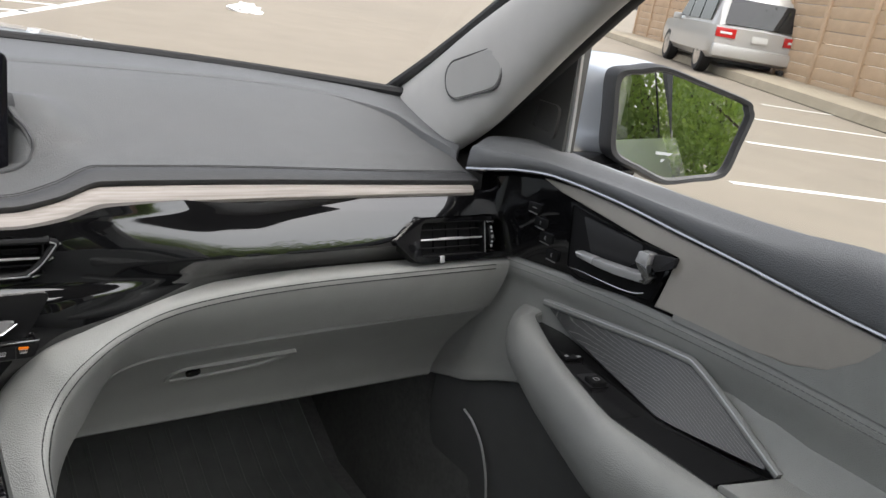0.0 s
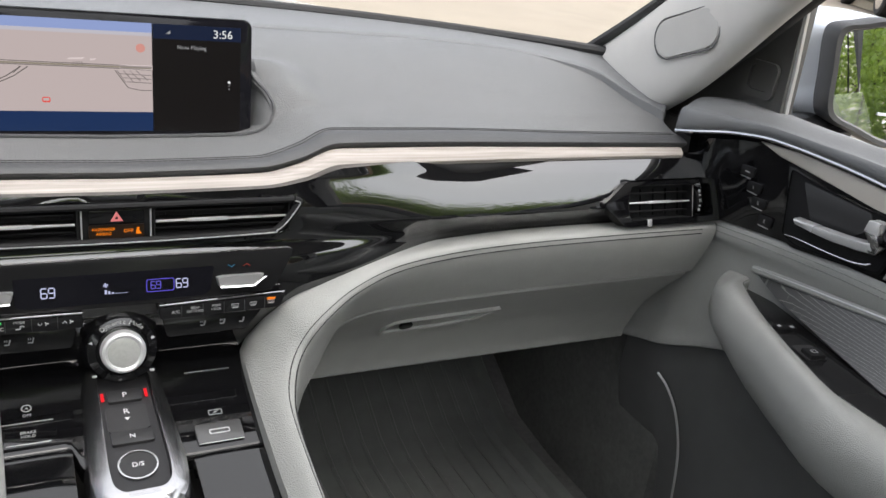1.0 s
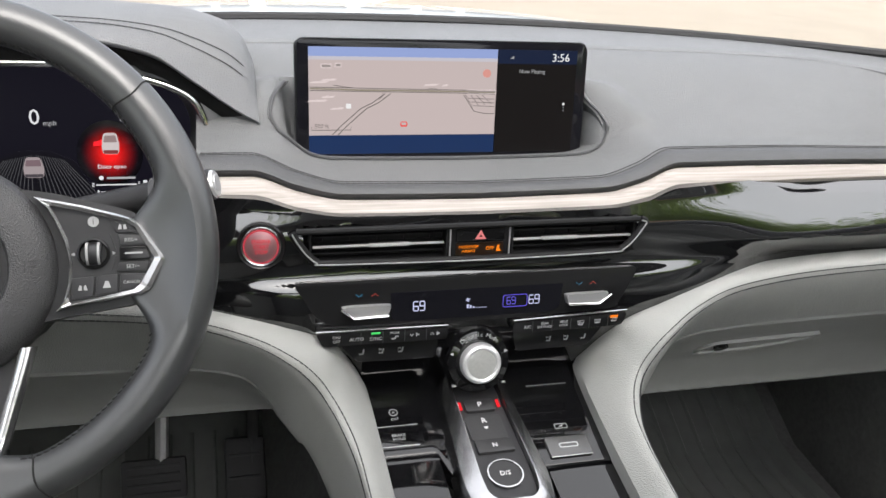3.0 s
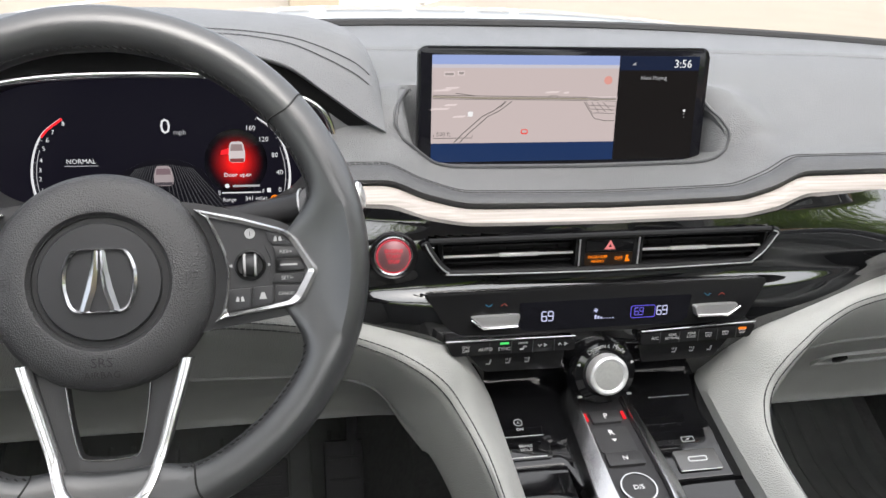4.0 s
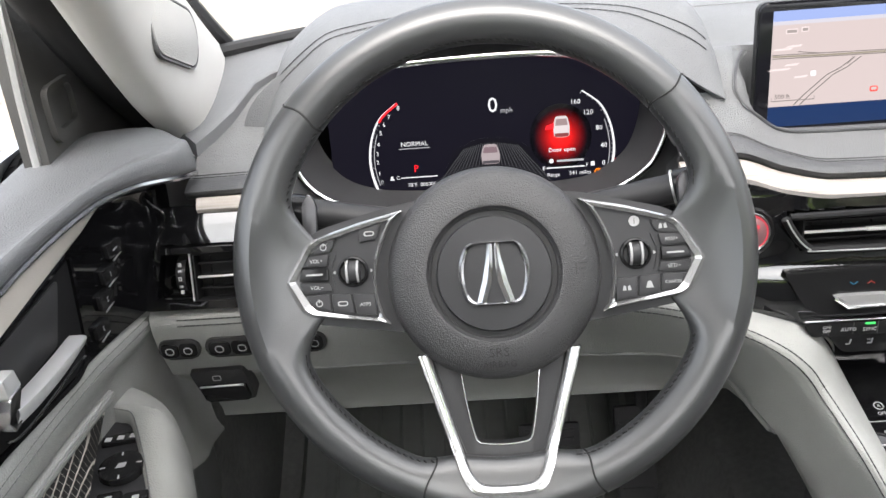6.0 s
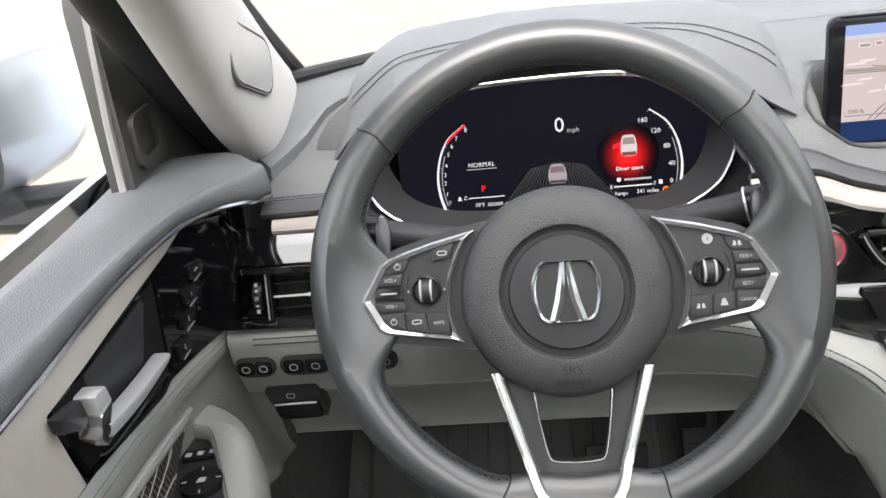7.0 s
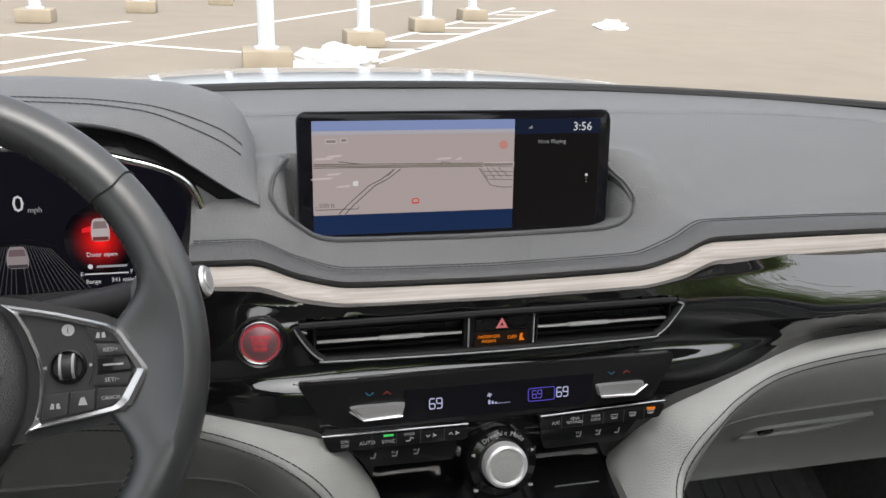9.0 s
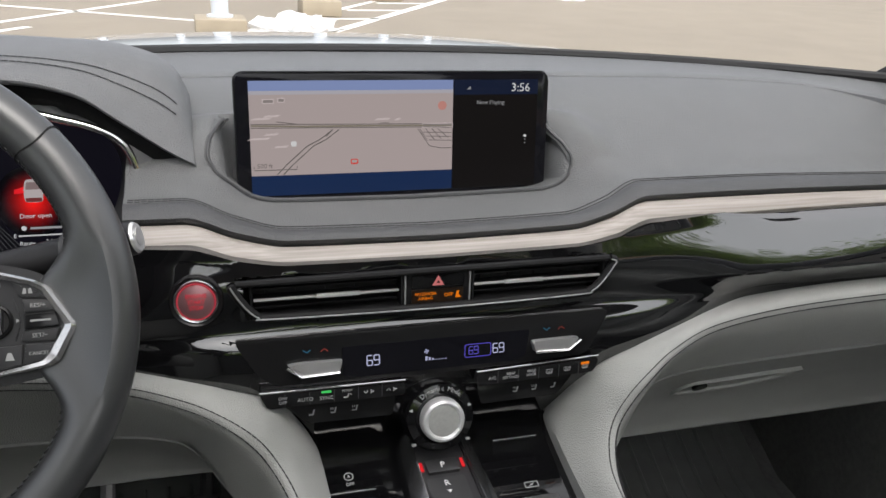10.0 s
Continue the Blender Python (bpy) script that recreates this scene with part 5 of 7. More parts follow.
    car = part("car_picture", prism(round_poly([(-.0085, -.0335), (.0085, -.0335), (.0092, -.0240), (.0062, -.0140), (-.0062, -.0140), (-.0092, -.0240)], .003), .0004, .0007), glow("pale_car_shape", (.40, .34, .35), .8), d, "small pale car symbol", m=pose(-.001, 0, 0))
    part("car_glass", prism(round_poly([(-.0060, -.0165), (.0060, -.0165), (.0072, -.0225), (-.0072, -.0225)], .001), .0007, .0009), glow("rosy_car_shape", (.22, .15, .17), .8), car)
    part("car_bumper", prism(round_poly([(-.0082, -.0300), (.0082, -.0300), (.0078, -.0330), (-.0078, -.0330)], .001), .0007, .0009), glow("dark_car_shape", (.08, .07, .08), .8), car)
    # the open-door warning in its red glow
    rg = bpy.data.materials.new("red_warning_glow")
    rg.use_nodes = True
    n, lk = rg.node_tree.nodes, rg.node_tree.links
    co, gr, mu = n.new("ShaderNodeTexCoord"), n.new("ShaderNodeTexGradient"), n.new("ShaderNodeMath")
    gr.gradient_type = "QUADRATIC_SPHERE"
    mp = n.new("ShaderNodeMapping")
    mp.inputs["Scale"].default_value = (37, 34, 0)
    lk.new(co.outputs["Object"], mp.inputs["Vector"])
    lk.new(mp.outputs[0], gr.inputs["Vector"])
    mu.operation, mu.inputs[1].default_value = "MULTIPLY", 1.5 / 2**EXPOSURE
    lk.new(gr.outputs["Fac"], mu.inputs[0])
    b = n["Principled BSDF"]
    b.inputs["Base Color"].default_value, b.inputs["Roughness"].default_value = (.004, .004, .006, 1), .1
    b.inputs["Emission Color"].default_value = (1, .012, .01, 1)
    lk.new(mu.outputs[0], b.inputs["Emission Strength"])
    wx = .0686
    part("warning_glow", prism([(.030 * math.cos(a), .032 * math.sin(a)) for a in np.linspace(0, 6.2832, 37)[:-1]], 0, .0002, m=None), rg, d, "red warning glow", m=pose(wx - .001, -.0115, .0001))
    car = part("warning_car", prism(round_poly([(-.0072, -.0100), (.0072, -.0100), (.0080, .0000), (.0058, .0105), (-.0058, .0105), (-.0080, .0000)], .003), .0004, .0008), glow("white_car_shape", (.62, .55, .55), .9), d, "white car symbol with an open door", m=pose(wx, -.0020, 0))
    part("car_glass", prism(round_poly([(-.0050, .0080), (.0050, .0080), (.0062, .0015), (-.0062, .0015)], .001), .0008, .001), glow("rose_car_shape", (.30, .22, .22), .9), car)
    part("car_bumper", prism(round_poly([(-.0068, -.0060), (.0068, -.0060), (.0064, -.0096), (-.0064, -.0096)], .001), .0008, .001), glow("red_grey_shape", (.22, .05, .05), .9), car)
    part("open_door", prism([(-.0072, .0040), (-.0150, .0018), (-.0155, -.0022), (-.0072, -.0012)], .0004, .0008), REDLAMP, car, "red open door")
    word("Door open", .0058, d, white, (wx, -.0242, .0005))
    part("message_dot", lathe([(0, .0002), (.0022, .0002), (.0022, .0005), (0, .0005)], 12, pose(.0580, -.0350, 0)), white, d)
    part("message_line", box((.026, .0020, .0003), (.0762, -.0352, .0004)), dim, d)
    word("E", .0052, d, white, (.0504, -.0418, .0004))
    word("F", .0052, d, white, (.0925, -.0412, .0004))
    part("fuel_bar", box((.037, .0012, .0003), (.0715, -.0418, .0003)), white, d)
    part("fuel_icon", box((.0036, .0042, .0003), (.0980, -.0400, .0003)), white, d)
    word("Range", .0052, d, white, (.0597, -.0488, .0004))
    word("341 miles", .0056, d, white, (.0855, -.0481, .0004))
    part("amber_lamp", ring([(.0036 * math.cos(a), .0036 * math.sin(a)) for a in np.linspace(0, 6.2832, 25)[:-1]], [(.0024 * math.cos(a), .0024 * math.sin(a)) for a in np.linspace(0, 6.2832, 25)[:-1]], .0002, .0006, pose(.1031, -.0485, 0)), AMBER, d)
    part("lamp_bar", box((.0010, .0038, .0004), (.1031, -.0485, .0004)), AMBER, d)
    part("red_lamp", prism(rounded(.0070, .0070, .0025, 3), .0002, .0005, m=pose(.1221, -.0397, 0)), REDLAMP, d)
    return t


BINNACLE = build_binnacle()


def build_screen():
    m = pose(-0.0065, 0.890, 1.1335, 84)
    t = thing("touch_screen", "wide black infotainment screen showing a map", "screen", m)
    W, Hh = 0.3005, 0.118
    bz = part("bezel", prism(rounded(W, Hh, 0.008, 6), -0.012, 0.0, 0.002), DISPLAY, t, "gloss black bezel")
    part("edge_trim", ring(rounded(W + .0016, Hh + .0016, .0088, 6), rounded(W - .0005, Hh - .0005, .008, 6), -.010, -.003), SLATE, t)
    x0, x1, y0, y1 = -.1405, .0555, -.038, .0528
    land = glow("map_ground", (.50, .42, .41), 1.0)
    mp = part("map", prism([(x0, y0), (x1, y0), (x1, y1 - .010), (x0, y1 - .010)], .0002, .0006), land, t, "lit pinkish road map", m=Matrix.Translation((-.138 + .1405 * .972, -.034 + .038 * .943, 0)) @ Matrix.Diagonal((.972, .943, 1, 1)))
    part("map_sky", prism([(x0, y1 - .010), (x1, y1 - .010), (x1, y1), (x0, y1)], .0002, .0006), glow("map_sky_blue", (.27, .34, .60), 1.0), mp)
    part("map_haze", prism([(x0, y1 - .0130), (x1, y1 - .0130), (x1, y1 - .0095), (x0, y1 - .0095)], .0003, .0008), glow("map_haze", (.50, .48, .53), 1.0), mp)
    x2, y2, y3 = .0525, .0516, -.034
    part("footer", prism([(-.138, -.0528), (x2, -.0528), (x2, y3), (-.138, y3)], .0002, .0006), glow("map_footer", (.012, .030, .095), 1.0), t, "dark blue bar")
    side = part("side_panel", prism([(x2 + .001, -.0528), (.1390, -.0528), (.1390, y2), (x2 + .001, y2)], .0002, .0005), glow("near_black_panel", (.0095, .0080, .0080), 1.0), t, "dark media panel")
    part("panel_header", prism([(x2 + .001, y2 - .014), (.1390, y2 - .014), (.1390, y2), (x2 + .001, y2)], .0005, .0008), glow("navy_header", (.010, .016, .040), 1.0), side)
    wh = glow("screen_white", (.85, .85, .85), .9)
    gy = glow("screen_grey", (.35, .35, .36), .9)
    word("3:56", .0115, side, wh, (.1210, .0438, .0010), name="clock")
    word("Now Playing", .0056, side, gy, (.0905, .0300, .0008))
    part("page_dot", lathe([(0, 0), (.0014, 0), (.0014, .0004), (0, .0004)], 14, pose(.1275, -.0030, .0005)), wh, side)
    for k in (1, 2):
        part("page_dot", lathe([(0, 0), (.0006, 0), (.0006, .0004), (0, .0004)], 10, pose(.1275, -.0030 - .0034 * k, .0005)), gy, side)
    part("signal_icon", prism([(.066, .0425), (.070, .0425), (.070, .0455), (.068, .0445)], .0008, .0010), gy, side)
    road = glow("map_road", (.24, .21, .16), 1.0)
    edge = glow("map_road_edge", (.15, .13, .12), 1.0)
    pale = glow("map_pale_building", (.68, .58, .57), 1.0)

    def lane(pts, r=.0005, mt=edge):
        part("road_line", tube([(x, y, .0007) for x, y in pts], r, sides=4), mt, mp)

    lane([(x0 + .001, .0105), (-.09, .0092), (-.04, .0088), (.02, .0080), (x1 - .001, .0070)], .0008, road)
    lane([(x0 + .001, .0120), (-.09, .0112), (-.04, .0104), (.02, .0096), (x1 - .001, .0086)], .0004)
    lane([(x0 + .001, .0085), (-.09, .0078), (-.04, .0072), (.02, .0064), (x1 - .001, .0054)], .0004)
    lane([(-.116, .0140), (-.095, .0112)], .0004)
    for k in (0, .006):
        lane([(-.0635 + k, .0055), (-.076 + k, -.004), (-.088 + k, -.010), (-.108 + k, -.028), (-.117 + k, -.0375)], .0005)
    lane([(-.066, .0060), (-.064, .0050), (-.070, -.001)], .0004)
    for k in range(4):
        lane([(.022 + .006 * k, .0045), (.030 + .007 * k, -.008 + .001 * k)], .0003)
    for k in range(3):
        lane([(.025 + .003 * k, .001 - .004 * k), (x1 - .001, .0 - .004 * k)], .0003)
    lane([(.020, .0045), (.032, -.013), (.044, -.0155), (x1 - .001, -.0155)], .0004)
    for x, y, w in ((-.130, .0170, .020), (-.120, .0195, .016), (-.015, .0150, .016), (.0, .0145, .006), (-.132, -.002, .022), (-.112, -.010, .014), (-.121, .002, .014)):
        part("building_block", prism([(x - w / 2, y - .0012), (x + w / 3, y - .0008), (x + w / 2, y + .0012), (x - w / 3, y + .0006)], .0006, .0008), pale, mp)
    part("place_icon", prism(rounded(.005, .005, .001, 3, (-.1005, -.0075)), .0006, .0010), wh, mp)
    part("route_shield", ring(rounded(.0095, .0036, .0015, 4, (-.0135, .0098)), rounded(.0083, .0026, .001, 4, (-.0135, .0098)), .0006, .0011), edge, mp)
    part("compass_mark", prism([(.0445 + .0045 * math.cos(a), .0275 + .0045 * math.sin(a)) for a in np.linspace(0, 6.2832, 17)[:-1]], .0006, .0009), glow("faded_red", (.62, .28, .24), 1), mp)
    part("position_mark", ring(rounded(.0075, .0055, .002, 4, (-.0430, -.0265)), rounded(.0055, .0030, .001, 4, (-.0430, -.0262)), .0006, .0011), glow("map_red", (.75, .08, .07), 1), mp, "red position mark")
    # street lettering, kept as plain bars
    for x, y, w, h in ((-.123, .0335, .009, .0028), (-.111, .0345, .005, .0028), (.040, .0078, .030, .0030)):
        part("lettering_bar", prism(rounded(w, h, .0004, 2, (x, y)), .0008, .0011), glow("map_lettering", (.30, .26, .25), 1), mp)
        part("lettering_halo", prism(rounded(w + .0016, h + .0016, .0006, 2, (x, y)), .0006, .0009), pale, mp)
    word("500 ft", .0062, mp, edge, (-.128, -.0285, .0008))
    lane([(-.138, -.029), (-.138, -.0325), (-.098, -.0325), (-.098, -.0295)], .0004)
    # pocket that the screen stands in
    old = m.inverted() @ pose(-0.0085, 0.881, 1.1385, 76)
    pts = [(-.158, .016), (-.167, .002), (-.174, -.018), (-.171, -.040), (-.159, -.0575), (-.11, -.0640), (0, -.0650), (.11, -.0640), (.157, -.0575), (.168, -.041), (.169, -.020), (.163, -.002), (.154, .012)]
    sm = spline([(x, y, .010 + .06 * max(0, -.02 - y) - .9 * max(0, y + .018)) for x, y in pts], 70)
    stand = pose(-0.0085, 0.881, 1.1385, 76)
    for p in sm:
        w = stand @ p
        c = w.x + 0.0085
        ground = top_z(w.x if w.y < 0.858 else -0.0085 + math.copysign(max(abs(c), 0.168), c), w.y)
        w.z = min(max(w.z, ground + 0.0012), ground + 0.0045)
        p[:] = stand.inverted() @ w
    rows = []
    for p in sm:
        d = Vector((p.x, p.y + .02, 0))
        rows.append([p * 1.0 + Vector((d.x * .06, d.y * .06 - .001, -.012)), p + Vector((d.x * .012, d.y * .012, .0005)), p, p - Vector((d.x * .02, d.y * .01, .004)), Vector((p.x * .975, p.y * .99, -.016)), Vector((p.x * .965, p.y * .985, -.036))])
    part("pocket", sheet(rows, 0.002, face=(0, 0, 1)), PADTOP, t, "grey moulded pocket round the screen", m=old)
    part("pocket_bead", tube(sm, .0016, sides=6), ROLL, t, m=old)
    return t


SCREEN = build_screen()


# ---- steering wheel ----
def strip(outer, inner, profile):
    """A moulded band between two open lines; profile: (share of the way from outer to inner, height)."""
    return sheet([[(a[0] + (b[0] - a[0]) * k, a[1] + (b[1] - a[1]) * k, z) for k, z in profile] for a, b in zip(outer, inner)], 0)


def lifted(outer, inner, profile):
    """The same band, rising onto the rim towards its foot."""
    bm = strip(outer, inner, profile)
    for v in bm.verts:
        v.co.z += 0.0150 * smooth(0.112, 0.144, -v.co.y)
    return bm


def plate(poly, z0, z1, bevel, shrink=1.0):
    cx, cy = (sum(p[i] for p in poly) / len(poly) for i in (0, 1))
    return prism(round_poly([(cx + (x - cx) * shrink, cy + (y - cy) * shrink) for x, y in poly], .0012, 3), z0, z1, bevel)


def build_wheel():
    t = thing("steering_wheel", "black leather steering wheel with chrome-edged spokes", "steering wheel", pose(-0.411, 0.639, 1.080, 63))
    n, R = 160, 0.1615

    def turn(a, about):
        return (a - about + 180) % 360 - 180

    def girth(a):
        side = min(abs(turn(a, 0)), abs(turn(a, 180)))
        return 0.0156 + 0.0012 * math.exp(-(side / 24) ** 2)

    def web(a):
        """How far the leather reaches inwards: at the side spokes and at the lower one."""
        e = 0.030 * max(math.exp(-((turn(a, 0) + 3.5) / 17) ** 4), math.exp(-((turn(a, 180) - 3.5) / 17) ** 4))
        return max(e, 0.010 * math.exp(-(turn(a, 270) / 19) ** 6))

    def skin(a, q, lift=0.0):
        """A point of the rim's hide at the angle a, at q round its section."""
        r, e = girth(a) + lift, web(a)
        c = math.cos(q)
        d = R + (r * c if c > 0 else (r + e) * c)
        z = r * math.sin(q) * (1 - 0.97 * (e / 0.030) * math.sqrt(max(0, -c)))
        return Vector((d * math.cos(radians(a)), d * math.sin(radians(a)), z))

    place = pose(0, 0.0110, 0)
    rows = [[skin(360 * k / n, 2 * math.pi * j / 26) for j in range(26)] for k in range(n)]
    rim = part("rim", sheet(rows + rows[:1], 0, closed=True), WHEELHIDE, t, "smooth black leather rim", m=place)
    seamt = material("dark_seam", (0.008, 0.008, 0.008), 0.9, vary=0)
    for a in (40, 140, 250.5, 291.5):
        part("seam", tube([skin(a + 0.5 * math.sin(3 * q), q, 0.0001) for q in np.linspace(-0.4, math.pi + 0.4, 22)], 0.0007, sides=5), seamt, rim)
    bm = bmesh.new()
    for k in range(190):
        a = 360 * k / 190
        if web(a) > 0.004:
            continue
        p, e = skin(a, math.pi - 0.42, 0.0001), Vector((-math.sin(radians(a)), math.cos(radians(a)), 0)) * 0.0019
        g = Vector((math.cos(radians(a)), math.sin(radians(a)), 0)) * 0.0007
        tube([p - e - g, p + e + g], 0.00055, sides=4, bm=bm)
    tagged(part("rim_stitching", bm, seamt, rim), kind="stuff")
    # airbag cover: a grained boss with a sunk groove round its middle disc
    boss = material("grained_black_plastic", (0.035, 0.035, 0.036), 0.42, bump=0.45, bump_scale=950, vary=0.08, spec=0.45)
    hub = part("airbag_cover", lathe([(0.0, -0.050), (0.060, -0.050), (0.0700, -0.030), (0.0732, -0.014), (0.0735, -0.006), (0.0722, 0.001), (0.0685, 0.0068), (0.062, 0.0100), (0.0545, 0.0120), (0.0475, 0.0132), (0.0455, 0.0128), (0.0440, 0.0100), (0.0425, 0.0072), (0.0400, 0.0068), (0.0388, 0.0080), (0.0, 0.0080)], 88), boss, t, "grained black airbag cover")
    part("groove", lathe([(0.0388, 0.0070), (0.0432, 0.0070), (0.0436, 0.0095), (0.0430, 0.0095), (0.0426, 0.0076), (0.0390, 0.0076)], 72), RUBBER, hub)
    part("emblem_disc", lathe([(0.0, 0.0070), (0.0386, 0.0070), (0.0388, 0.0100), (0.0380, 0.0112), (0.020, 0.0124), (0.0, 0.0127)], 72), SLATE, hub, "smooth black disc")
    eo = round_poly([(-.0238, -.004), (-.0190, -.0212), (.0190, -.0212), (.0238, -.004), (.0236, .008), (.0180, .0220), (-.0180, .0220), (-.0236, .008)], .011, 6)
    ei = round_poly([(-.0205, -.004), (-.0165, -.0188), (.0165, -.0188), (.0205, -.004), (.0204, .007), (.0158, .0198), (-.0158, .0198), (-.0204, .007)], .009, 6)
    mid = [((a[0] + b[0]) / 2, (a[1] + b[1]) / 2) for a, b in zip(eo, ei)]
    rows = [[(*a, .0120), (*a, .0142), (*m_, .0158), (*b, .0142), (*b, .0120)] for a, m_, b in zip(eo, mid, ei)]
    em = part("emblem", sheet(rows + rows[:1], 0), CHROME, hub, "chrome ring emblem")
    for s in (-1, 1):
        o = [(s * .0005, .0205), (s * .0008, .0060), (s * .0022, -.0060), (s * .0066, -.0192)]
        i = [(s * .0040, .0205), (s * .0052, .0100), (s * .0082, -.0040), (s * .0126, -.0188)]
        part("emblem_leg", strip(o, i, [(0, .0120), (0, .0140), (.5, .0160), (1, .0140), (1, .0120)]), CHROME, em)
    # embossed lettering; its relief shading is painted in with the dark material
    for k, tx in enumerate(("SRS", "AIRBAG")):
        word(tx, 0.0092 if k == 0 else 0.0066, hub, RUBBER, Matrix.Translation((0, -0.0530 - 0.0080 * k, 0.0122 - .0010 * k)) @ pose(0, 0, 0, 14))
    for s in (-1, 1):
        for y, w in ((.0035, .0075), (.0, .0045), (-.0035, .0015)):
            part("horn_mark", box((w, .0005, .0006), (s * .0585, y, .0112)), RUBBER, hub)
        part("horn_mark", box((.0005, .0075, .0006), (s * .0545, 0, .0120)), RUBBER, hub)
    chrome = material("spoke_chrome", (0.58, 0.58, 0.58), 0.22, 0.88, vary=0.04)
    for s in (-1, 1):
        M = lambda q: [(s * x, y) for x, y in q]
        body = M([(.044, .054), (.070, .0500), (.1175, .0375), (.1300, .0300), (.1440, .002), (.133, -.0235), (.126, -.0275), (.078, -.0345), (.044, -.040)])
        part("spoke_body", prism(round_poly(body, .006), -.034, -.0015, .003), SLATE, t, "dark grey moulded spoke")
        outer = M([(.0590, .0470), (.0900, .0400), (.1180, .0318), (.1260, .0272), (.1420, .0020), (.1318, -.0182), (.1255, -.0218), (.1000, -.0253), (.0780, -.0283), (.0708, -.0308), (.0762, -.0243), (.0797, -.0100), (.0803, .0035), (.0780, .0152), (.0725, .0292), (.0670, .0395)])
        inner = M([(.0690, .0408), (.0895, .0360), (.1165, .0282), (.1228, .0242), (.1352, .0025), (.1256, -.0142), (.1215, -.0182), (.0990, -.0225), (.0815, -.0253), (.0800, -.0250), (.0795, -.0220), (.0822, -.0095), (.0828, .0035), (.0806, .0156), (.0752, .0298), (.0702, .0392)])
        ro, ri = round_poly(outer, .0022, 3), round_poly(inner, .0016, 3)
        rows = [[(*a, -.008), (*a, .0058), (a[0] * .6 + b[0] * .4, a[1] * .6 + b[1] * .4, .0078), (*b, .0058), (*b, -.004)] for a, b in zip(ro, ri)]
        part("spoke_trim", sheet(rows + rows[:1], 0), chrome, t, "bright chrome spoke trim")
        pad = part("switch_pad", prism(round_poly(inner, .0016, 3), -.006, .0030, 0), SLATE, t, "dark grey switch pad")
        cx, cy = s * .0958, .0072
        rg = part("roller_ring", lathe([(.0084, .0025), (.0084, .0052), (.0092, .0064), (.0104, .0058), (.0108, .0030)], 40, pose(cx, cy, 0)), SATIN, pad, "gloss black ring")
        part("roller_pit", lathe([(0, .0026), (.0086, .0026), (.0086, .0034), (0, .0034)], 32, pose(cx, cy, 0)), RUBBER, rg)
        rl = part("roller", lathe([(0, -.0052), (.0070, -.0052), (.0078, -.0040), (.0080, 0), (.0078, .0040), (.0070, .0052), (0, .0052)], 32, pose(cx, cy, .0022, 0, 90, 0)), SLATE, pad, "knurled roller")
        for e in (-1, 1):
            part("roller_band", lathe([(.0070, -.0009), (.0084, -.0007), (.0084, .0007), (.0070, .0009)], 30, pose(cx + e * .0036, cy, .0022, 0, 90, 0)), LEGEND, rl)
            part("arrow", prism([(cx + e * .0142, cy), (cx + e * .0120, cy - .0012), (cx + e * .0120, cy + .0012)][::e], .003, .0036), LEGEND, pad)

        def key(poly, text="", size=.0036, z1=.0050, mat=SLATE, icon=None):
            p = M(poly)
            k_ = part("key", plate(p, .0020, z1, .0006, .93), mat, pad)
            part("key_gap", plate(p, .0020, .0034, 0, 1.03), RUBBER, k_)
            c = (sum(q[0] for q in p) / len(p), sum(q[1] for q in p) / len(p), z1 + .0001)
            if text:
                word(text, size, k_, LEGEND, c)
            elif icon == "bar":
                part("key_icon", box((.0115, .0012, .0005), c, .0002), LEGEND, k_)
            elif icon == "cone":
                part("key_icon", prism([(c[0] - .0026, c[1] - .0022), (c[0] + .0026, c[1] - .0022), (c[0] + .0010, c[1] + .0024), (c[0] - .0010, c[1] + .0024)], z1, z1 + .0003), LEGEND, k_)
            elif icon == "loop":
                part("key_icon", ring(rounded(.0070, .0034, .0015, 3, c), rounded(.0054, .0020, .0009, 3, c), z1, z1 + .0003), LEGEND, k_)
            elif icon == "ring":
                part("key_icon", ring(rounded(.0046, .0046, .0022, 4, c), rounded(.0034, .0034, .0016, 4, c), z1, z1 + .0003), LEGEND, k_)
                part("key_icon", box((.0008, .0022, .0003), (c[0], c[1] + .0016, z1 + .0002)), LEGEND, k_)
            else:
                for j in (-1, 1):
                    part("key_icon", prism([(c[0] + j * .0030, c[1] - .0018), (c[0] + j * .0006, c[1] - .0018), (c[0] + j * .0006, c[1] + .0010), (c[0] + j * .0020, c[1] + .0018)][::j], z1, z1 + .0003), LEGEND, k_)
            return k_

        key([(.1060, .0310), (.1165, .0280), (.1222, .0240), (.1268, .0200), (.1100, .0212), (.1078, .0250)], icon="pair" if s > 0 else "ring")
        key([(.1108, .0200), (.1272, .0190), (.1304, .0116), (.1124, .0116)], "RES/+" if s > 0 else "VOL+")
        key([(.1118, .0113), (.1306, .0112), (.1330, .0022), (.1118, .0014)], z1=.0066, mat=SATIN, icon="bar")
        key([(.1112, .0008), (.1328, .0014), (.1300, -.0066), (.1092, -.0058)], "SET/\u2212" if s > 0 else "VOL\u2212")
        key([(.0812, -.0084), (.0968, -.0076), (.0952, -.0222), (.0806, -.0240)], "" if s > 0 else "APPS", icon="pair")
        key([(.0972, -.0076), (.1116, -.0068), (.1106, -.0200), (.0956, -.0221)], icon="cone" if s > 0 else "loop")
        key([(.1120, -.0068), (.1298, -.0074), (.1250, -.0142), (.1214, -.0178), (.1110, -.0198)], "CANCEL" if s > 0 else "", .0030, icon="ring")
